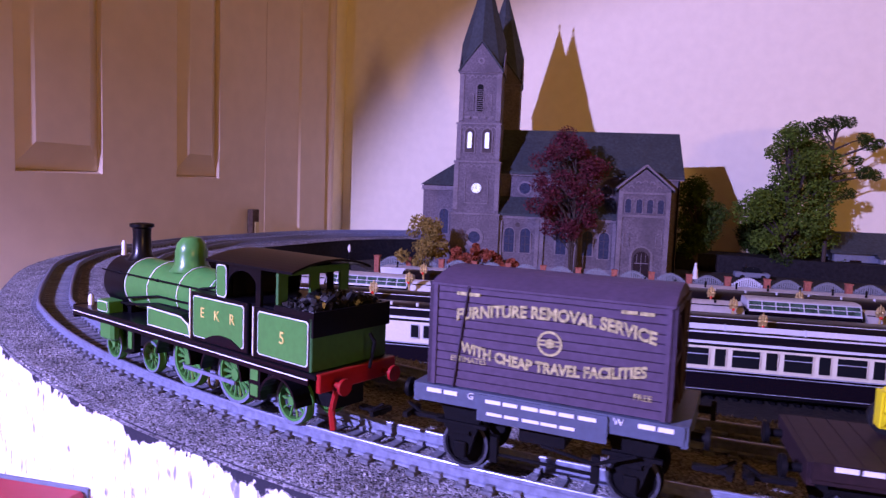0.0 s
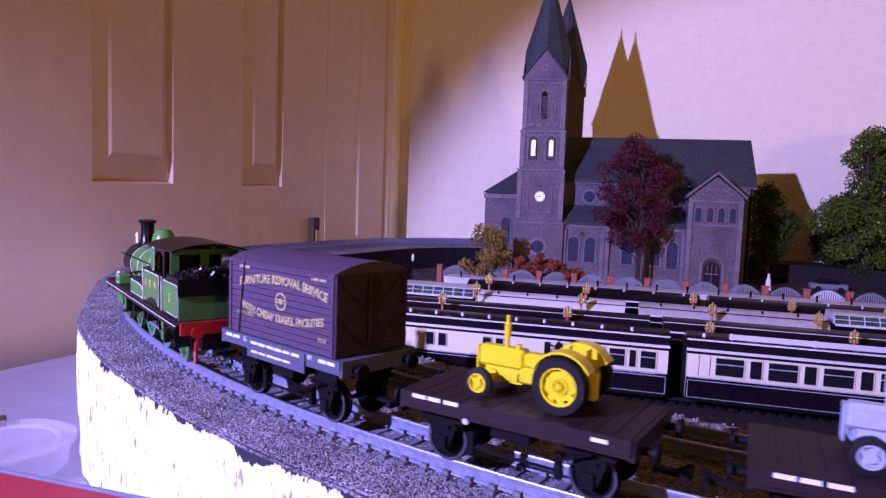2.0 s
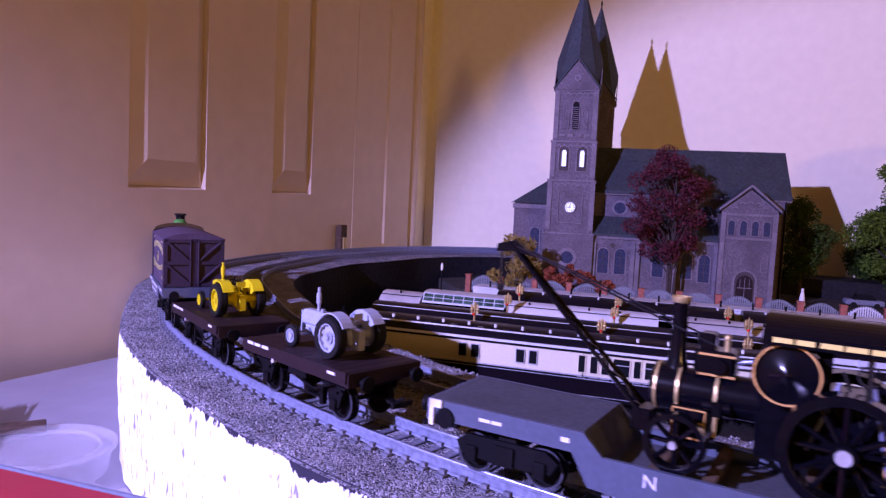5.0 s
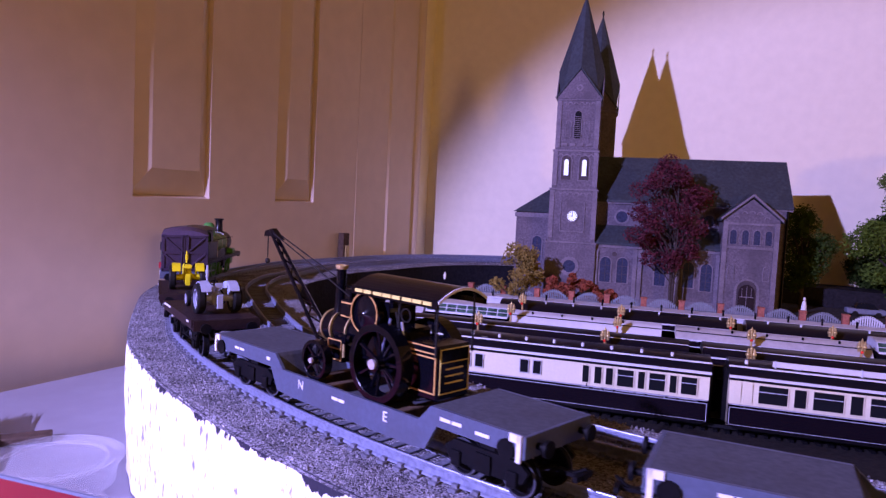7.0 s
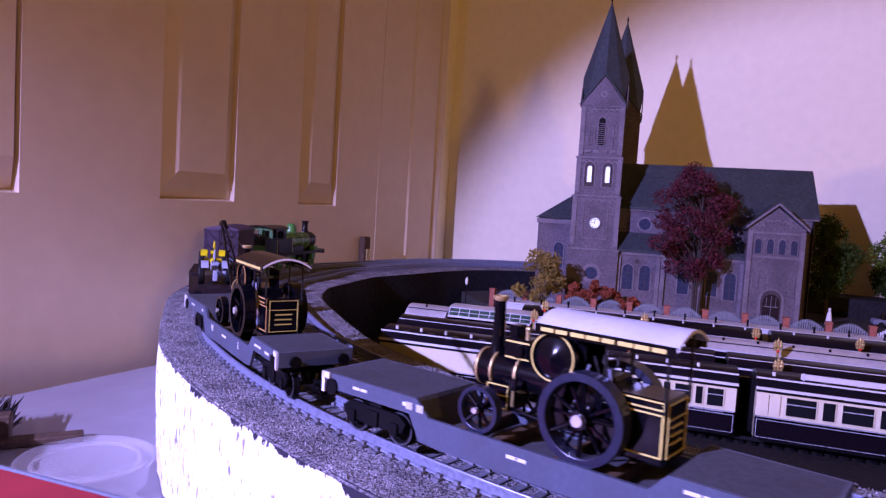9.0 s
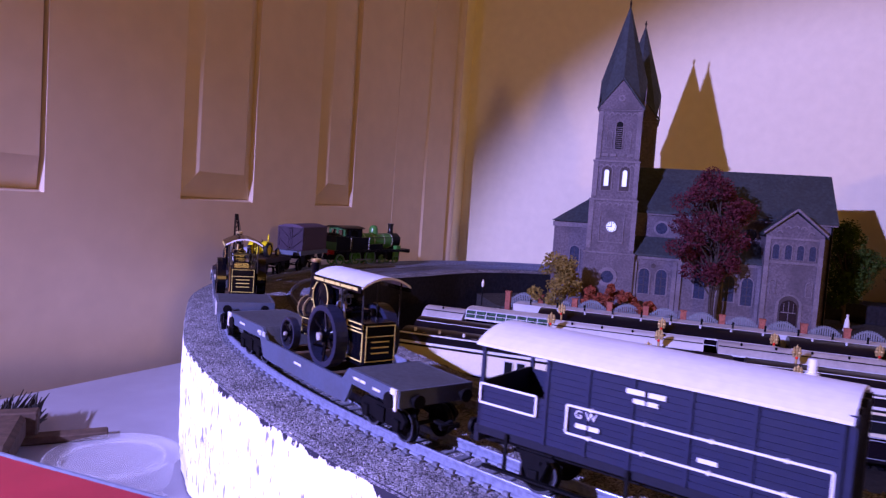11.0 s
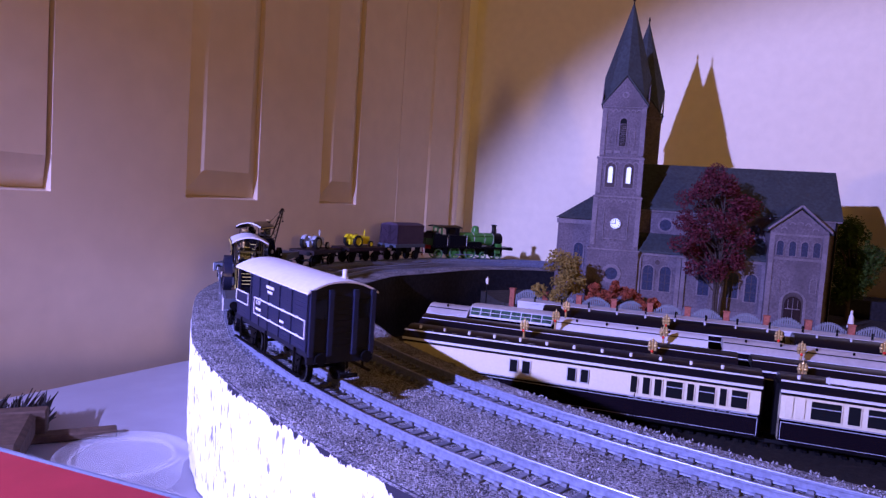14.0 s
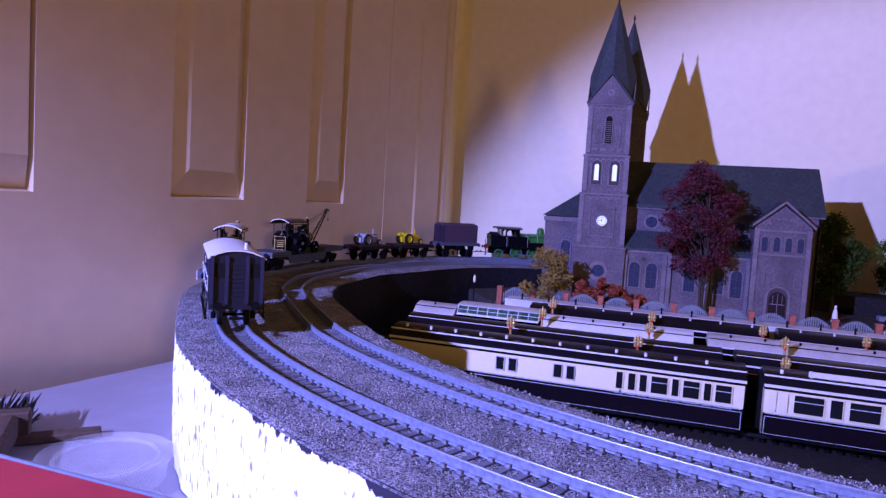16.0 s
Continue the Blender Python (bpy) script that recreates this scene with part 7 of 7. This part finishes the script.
def observation_car(off, u0, u1, top):
    """Glazed roof section of pale green panes in white ribs."""
    c = thing("observation_coach", "railway coach with a pale green glazed roof in white ribs", "railway coach", pose(*at_row(0, off), 0, 0, YAW), group="observation coaches")
    W = 0.0385
    part("body", Shape().box(u0, u1, 0, W, -0.073, top - 0.010), "choc", c)
    part("gutter", Shape().box(u0, u1, -0.0012, 0.0, top - 0.0112, top - 0.0098), "white", c)
    n = 8
    foot, brow = top - 0.0100, top - 0.0020
    for k in range(n):
        a, b = u0 + (u1 - u0) * k / n, u0 + (u1 - u0) * (k + 1) / n
        part("roof_pane", Shape().prism([(0.0012, foot), (0.0058, brow), (W - 0.0058, brow), (W - 0.0012, foot)], a + 0.0004, b - 0.0004, "x"), "green_glass", c)
    for k in range(n + 1):
        a = u0 + (u1 - u0) * k / n
        part("roof_rib", Shape().prism([(0.0009, foot), (0.0056, brow + 0.0002), (W - 0.0056, brow + 0.0002), (W - 0.0009, foot)], a - 0.0004, a + 0.0004, "x"), "canopy", c)
    part("roof_top", Shape().prism([(0.0054, brow), (0.0100, top - 0.0004), (W / 2, top), (W - 0.0100, top - 0.0004), (W - 0.0054, brow)], u0 - 0.001, u1 + 0.001, "x"), "silver_roof", c)
    for z in (foot - 0.0003, brow - 0.0004):
        y = 0.0008 if z < top - 0.005 else 0.0052
        part("glazing_rail", Shape().box(u0, u1, y, y + 0.0009, z, z + 0.0008), "canopy", c)
    part("mid_rail", Shape().box(u0, u1, 0.0030, 0.0036, top - 0.0062, top - 0.0057), "canopy", c)
    for x in (u0 + 0.03, u1 - 0.03):
        part("wheel", Shape().cyl((x, 0.010, RAIL + 0.0062), (x, 0.0285, RAIL + 0.0062), 0.0062, seg=16), "frame_black", c)
    part("underframe", Shape().box(u0 + 0.004, u1 - 0.004, 0.004, W - 0.004, -0.075, -0.0728), "frame_black", c)


for off in (0.019, 0.0795, 0.140, 0.200):
    yard_track(off, 0.02 - off * 0.12, 0.9)
cream_coach(0.000, 0.2990, 0)
cream_coach(0.3130, 0.6300, 1)
dark_coach(0.0605, -0.01, 0.285, -0.0255, "coach_roof", "dark-roofed chocolate railway coach on the second siding", "dark coaches", (0.2, 0.5))
dark_coach(0.0605, 0.297, 0.60, -0.0255, "coach_roof", "dark-roofed chocolate railway coach on the second siding", "dark coaches", (0.2, 0.5))
dark_coach(0.121, -0.025, 0.020, -0.0228, "silver_roof", "silver-roofed railway coach on the third siding", "silver coaches", (0.16, 0.36, 0.5, 0.78), "frame_black")
observation_car(0.121, 0.024, 0.112, -0.0185)
dark_coach(0.121, 0.116, 0.262, -0.0228, "roof_white", "white-roofed railway coach on the third siding", "silver coaches", (0.16, 0.36, 0.5, 0.78), "frame_black")
dark_coach(0.121, 0.276, 0.440, -0.0228, "silver_roof", "silver-roofed railway coach on the third siding", "silver coaches", (0.16, 0.36, 0.5, 0.78), "frame_black")
observation_car(0.121, 0.444, 0.540, -0.0165)
dark_coach(0.121, 0.546, 0.80, -0.0228, "silver_roof", "silver-roofed railway coach on the third siding", "silver coaches", (0.16, 0.36, 0.5, 0.78), "frame_black")
dark_coach(0.181, 0.09, 0.335, -0.0195, "coach_roof", "black-roofed railway coach on the far siding", "far coaches", (0.25,), "canopy")
dark_coach(0.181, 0.345, 0.62, -0.0195, "coach_roof", "black-roofed railway coach on the far siding", "far coaches", (0.25,), "canopy")


def platform():
    p = thing("platform_wall", "long white platform edge below the churchyard fence", "platform", pose(*at_row(0, 0.229), 0, 0, YAW), kind="structure")
    part("wall", Shape().box(0.05, 0.85, 0, 0.026, LOW, -0.0245), "roof_white", p)
    part("coping", Shape().box(0.05, 0.85, -0.0015, 0.027, -0.0245, -0.0225), "roof_white", p)
    for k in range(24):
        u = 0.07 + k * 0.032
        b = thing("bollard", "small dark post on the platform edge", "post", pose(*at_row(u, 0.233, -0.0225), 0, 0, YAW), group="platform posts")
        part("post", Shape().cyl((0, 0, 0), (0, 0, 0.0052), 0.0012, 0.0009, seg=10).ball((0, 0, 0.0055), 0.0014, seg=8), "frame_black", b)


platform()


def fence():
    f = thing("churchyard_fence", "grey arched railing panels between red brick piers", "fence", pose(*at_row(0, 0.262), 0, 0, YAW))
    step = 0.0415
    for k in range(21):
        u = 0.035 + k * step
        pr = part("brick_pier", Shape().box(u - 0.0032, u + 0.0032, -0.0032, 0.0032, GROUND - 0.004, -0.0135, bevel=0.0003).box(u - 0.0038, u + 0.0038, -0.0038, 0.0038, -0.0137, -0.0122, bevel=0.0003), "brick", f)
        s = Shape()
        n = 15
        for j in range(n):
            x = u + 0.0040 + (step - 0.008) * (j + 0.5) / n
            h = 0.0115 + 0.0085 * math.sin(math.pi * (j + 0.5) / n)
            s.box(x - 0.0007, x + 0.0007, -0.0005, 0.0005, GROUND, GROUND + h)
        fr = Shape().box(u + 0.003, u + step - 0.003, -0.0004, 0.0009, GROUND + 0.003, GROUND + 0.0042)
        fr.ring((u + step / 2, GROUND + 0.0005), 0.0165, 0.0178, -0.0008, 0.0008, 40, 40, 140)
        panel = part("railing_panel", fr, "fence" if k != 10 else "canopy", f)
        tagged(part("lattice", s, "fence" if k != 10 else "canopy", panel), kind="stuff")


fence()


def yard_lamp(x, y, z, s=0.75):
    l = thing("yard_lamp", "golden twin-globe lamp post between the sidings", "lamp", pose(x, y, 0), group="yard lamps")
    part("post", Shape().cyl((0, 0, LOW), (0, 0, z + 0.004), 0.0011, seg=10).cyl((0, 0, LOW), (0, 0, LOW + 0.004), 0.0030, 0.0016, seg=12), "brass", l, smooth=True)
    for dx in (-0.0034, 0.0034):
        part("globe", Shape().ball((dx * s, 0, z), 0.0026 * s, seg=12).cyl((dx * s, 0, z - 0.004), (dx * s, 0, z), 0.0012, seg=8), "brass", l, smooth=True)
        part("cap", Shape().lathe([(0.0022 * s, z + 0.0022), (0.0012 * s, z + 0.0038), (0.0, z + 0.0056)], pose(dx * s, 0, 0), 12), "brass", l, smooth=True)
    part("finial", Shape().ball((0, 0, z + 0.0048), 0.0015, seg=10).cyl((0, 0, z + 0.005), (0, 0, z + 0.0078), 0.0006, 0.0002, seg=8), "brass", l, smooth=True)
    # red ball standing in for the red glint under the globes
    part("red_lens", Shape().ball((-0.001, -0.0025, z - 0.0042), 0.0014, seg=8), "red_lens", l, smooth=True)


for u, off, z in ((0.100, 0.0495, -0.0200), (0.215, 0.0495, -0.0235), (0.333, 0.0495, -0.0270), (0.440, 0.0495, -0.0250), (0.560, 0.0495, -0.0250),
                  (0.118, 0.110, -0.0175), (0.222, 0.110, -0.0205), (0.34, 0.110, -0.0205), (0.428, 0.110, -0.0215), (0.55, 0.110, -0.02),
                  (0.118, 0.170, -0.0150), (0.222, 0.170, -0.0180), (0.328, 0.170, -0.0200), (0.418, 0.170, -0.0200), (0.50, 0.170, -0.019), (0.60, 0.170, -0.019)):
    x, y, _ = at_row(u, off)
    yard_lamp(x, y, z)


# ---- far side details ----
def white_figure(x, y, label):
    s = thing("garden_statue", label, "statue", pose(x, y, GROUND))
    b = Shape().cyl((0, 0, 0), (0, 0, 0.003), 0.0042, seg=12).lathe([(0.0036, 0.003), (0.0030, 0.010), (0.0022, 0.015), (0.0012, 0.017), (0.0017, 0.019), (0.0012, 0.021), (0.0, 0.0215)], None, 14)
    part("statue_body", b, "statue", s, smooth=True)


white_figure(0.493, 0.845, "small white draped statue on the churchyard ground")


def cottage():
    h = thing("cottage", "blue-grey model house with dark roof and white window frames", "house", pose(0.765, 0.86, GROUND, 0, 0, -18))
    part("wall", Shape().box(-0.055, 0.12, 0, 0.07, 0, 0.040), "house", h)
    part("roof", Shape().prism([(-0.006, 0.037), (0.035, 0.062), (0.076, 0.037), (0.076, 0.040), (0.035, 0.066), (-0.006, 0.040)], -0.062, 0.127, "x"), "slate", h)
    part("bay", Shape().box(0.0, 0.05, -0.012, 0, 0, 0.034), "house", h)
    part("bay_roof", Shape().prism([(-0.016, 0.033), (0.0, 0.043), (0.0, 0.033)], -0.004, 0.054, "x"), "slate", h)
    for x in (0.004, 0.0165, 0.029, 0.0415):
        w = part("window", Shape().box(x, x + 0.0085, -0.0128, -0.0120, 0.008, 0.031), "white", h)
        part("pane", Shape().box(x + 0.0013, x + 0.0072, -0.0133, -0.0126, 0.010, 0.029), "glass", w)
        part("glazing_bar", Shape().box(x + 0.0040, x + 0.0045, -0.0136, -0.0130, 0.010, 0.029), "white", w)
    part("door", Shape().box(-0.035, -0.020, -0.0008, 0, 0, 0.028), "choc", h)


cottage()


def far_car(x, y, colour, label):
    c = thing("parked_car", label, "car", pose(x, y, GROUND, 0, 0, -18))
    part("body", Shape().box(-0.022, 0.022, -0.008, 0.008, 0.003, 0.010, bevel=0.0015), colour, c)
    part("cabin", Shape().prism([(-0.013, 0.010), (-0.009, 0.0165), (0.007, 0.0165), (0.013, 0.010)], -0.007, 0.007), "glass", c)
    for xx in (-0.013, 0.013):
        for yy in (-0.0072, 0.0072):
            part("wheel", Shape().cyl((xx, yy - 0.0012, 0.0035), (xx, yy + 0.0012, 0.0035), 0.0035, seg=14), "tyre", c)


far_car(0.575, 0.85, "house", "small blue-grey model car parked by the fence")


def lamp_post(x, y):
    l = thing("platform_lamp", "thin white lamp post at the inside of the curve", "lamp", pose(x, y, 0))
    part("post", Shape().cyl((0, 0, LOW), (0, 0, -0.006), 0.0007, seg=8), "frame_black", l)
    part("lantern", Shape().lathe([(0.0005, -0.006), (0.0014, -0.005), (0.0017, 0.000), (0.0004, 0.003), (0, 0.004)], None, 10), "statue", l)


lamp_post(0.040, 0.82)


# ---- table clutter ----
def clutter():
    z = LOW - 0.0008
    t = thing("plastic_tub", "clear round plastic tub with a lid on the table", "tub", pose(-0.186, 0.381, z))
    prof = [(0.036, 0.0), (0.040, 0.002), (0.042, 0.014), (0.0455, 0.0155), (0.0455, 0.0175), (0.0425, 0.0180), (0.040, 0.0150), (0.0, 0.0145)]
    part("tub", Shape().lathe([(a * 0.80, b) for a, b in prof], None, 48), "plastic", t, smooth=True)
    part("lid_rim", Shape().lathe([(0.0262, 0.0150), (0.0270, 0.0168), (0.0278, 0.0168), (0.0284, 0.0150)], None, 48, True), "plastic", t, smooth=True)
    t2 = thing("plastic_bag", "crumpled clear plastic wrapping on the table", "wrapping", pose(-0.147, 0.336, z))
    rnd = random.Random(4)
    s = Shape()
    v = bmesh.ops.create_grid(s.bm, x_segments=18, y_segments=18, size=0.022)["verts"]
    for p in v:
        q = p.co.length / 0.022
        p.co.z = 0.004 + max(0, 0.012 * (1 - q)) + 0.006 * noise.noise(p.co * 90) + 0.003 * noise.noise(p.co * 260)
        p.co.z = max(0.0006, p.co.z)
    part("film", s, "plastic", t2)
    b = thing("red_box", "flat red card box lying on the table edge", "box", pose(-0.170, 0.226, z, 0, 0, -20))
    part("lid", Shape().box(-0.115, 0.115, -0.13, 0.062, 0, 0.046, bevel=0.0015), "red_card", b)
    part("lid_edge", Shape().box(-0.1155, 0.1155, 0.0615, 0.0628, 0.036, 0.0466), "house", b)
    br = thing("paint_brush", "broad paint brush with dark bristles and a wooden handle", "brush", pose(-0.278, 0.440, z, 0, 0, 24))
    rnd = random.Random(9)
    tuft = Shape()
    for _ in range(260):
        x, zz = rnd.uniform(-0.027, 0.011), rnd.uniform(0.006, 0.021)
        tuft.cyl((x, 0.0, zz), (x + rnd.uniform(-0.004, 0.004), rnd.uniform(0.022, 0.034), max(0.001, zz + rnd.uniform(-0.006, 0.003))), 0.0009, 0.0003, seg=4)
    tagged(part("bristles", tuft, "bristle", br), kind="stuff")
    part("ferrule", Shape().box(-0.028, 0.012, -0.012, 0.0, 0.004, 0.020, bevel=0.001), "wood", br)
    part("handle", Shape().box(-0.020, 0.006, -0.075, -0.012, 0.003, 0.020, bevel=0.003), "wood", br)
    k = thing("wooden_strip", "dark brown strip of wood beside the brush", "wood strip", pose(-0.252, 0.440, z, 0, 0, 28))
    part("strip", Shape().box(-0.045, 0.030, -0.006, 0.006, 0, 0.005, bevel=0.0008), "wood", k)


clutter()


# ---- movement ----
def motions():
    def carriage(sigma, half, t):
        s = sigma + SPEED * t
        xa, ya, _ = on_line(s + half)
        xb, yb, _ = on_line(s - half)
        return pose((xa + xb) / 2, (ya + yb) / 2, 0.0003, 0, 0, math.degrees(math.atan2(ya - yb, xa - xb)))
    for ob, sigma, half in MOVERS:
        walk(ob, [(0.5 * k, carriage(sigma, half, 0.5 * k)) for k in range(33)])
    for ob, x, r in WHEELS:
        step = 0.1
        turn = math.degrees(SPEED / r)
        walk(ob, [(step * k, pose(x, 0, r, 0, turn * step * k, 0)) for k in range(161)])


motions()
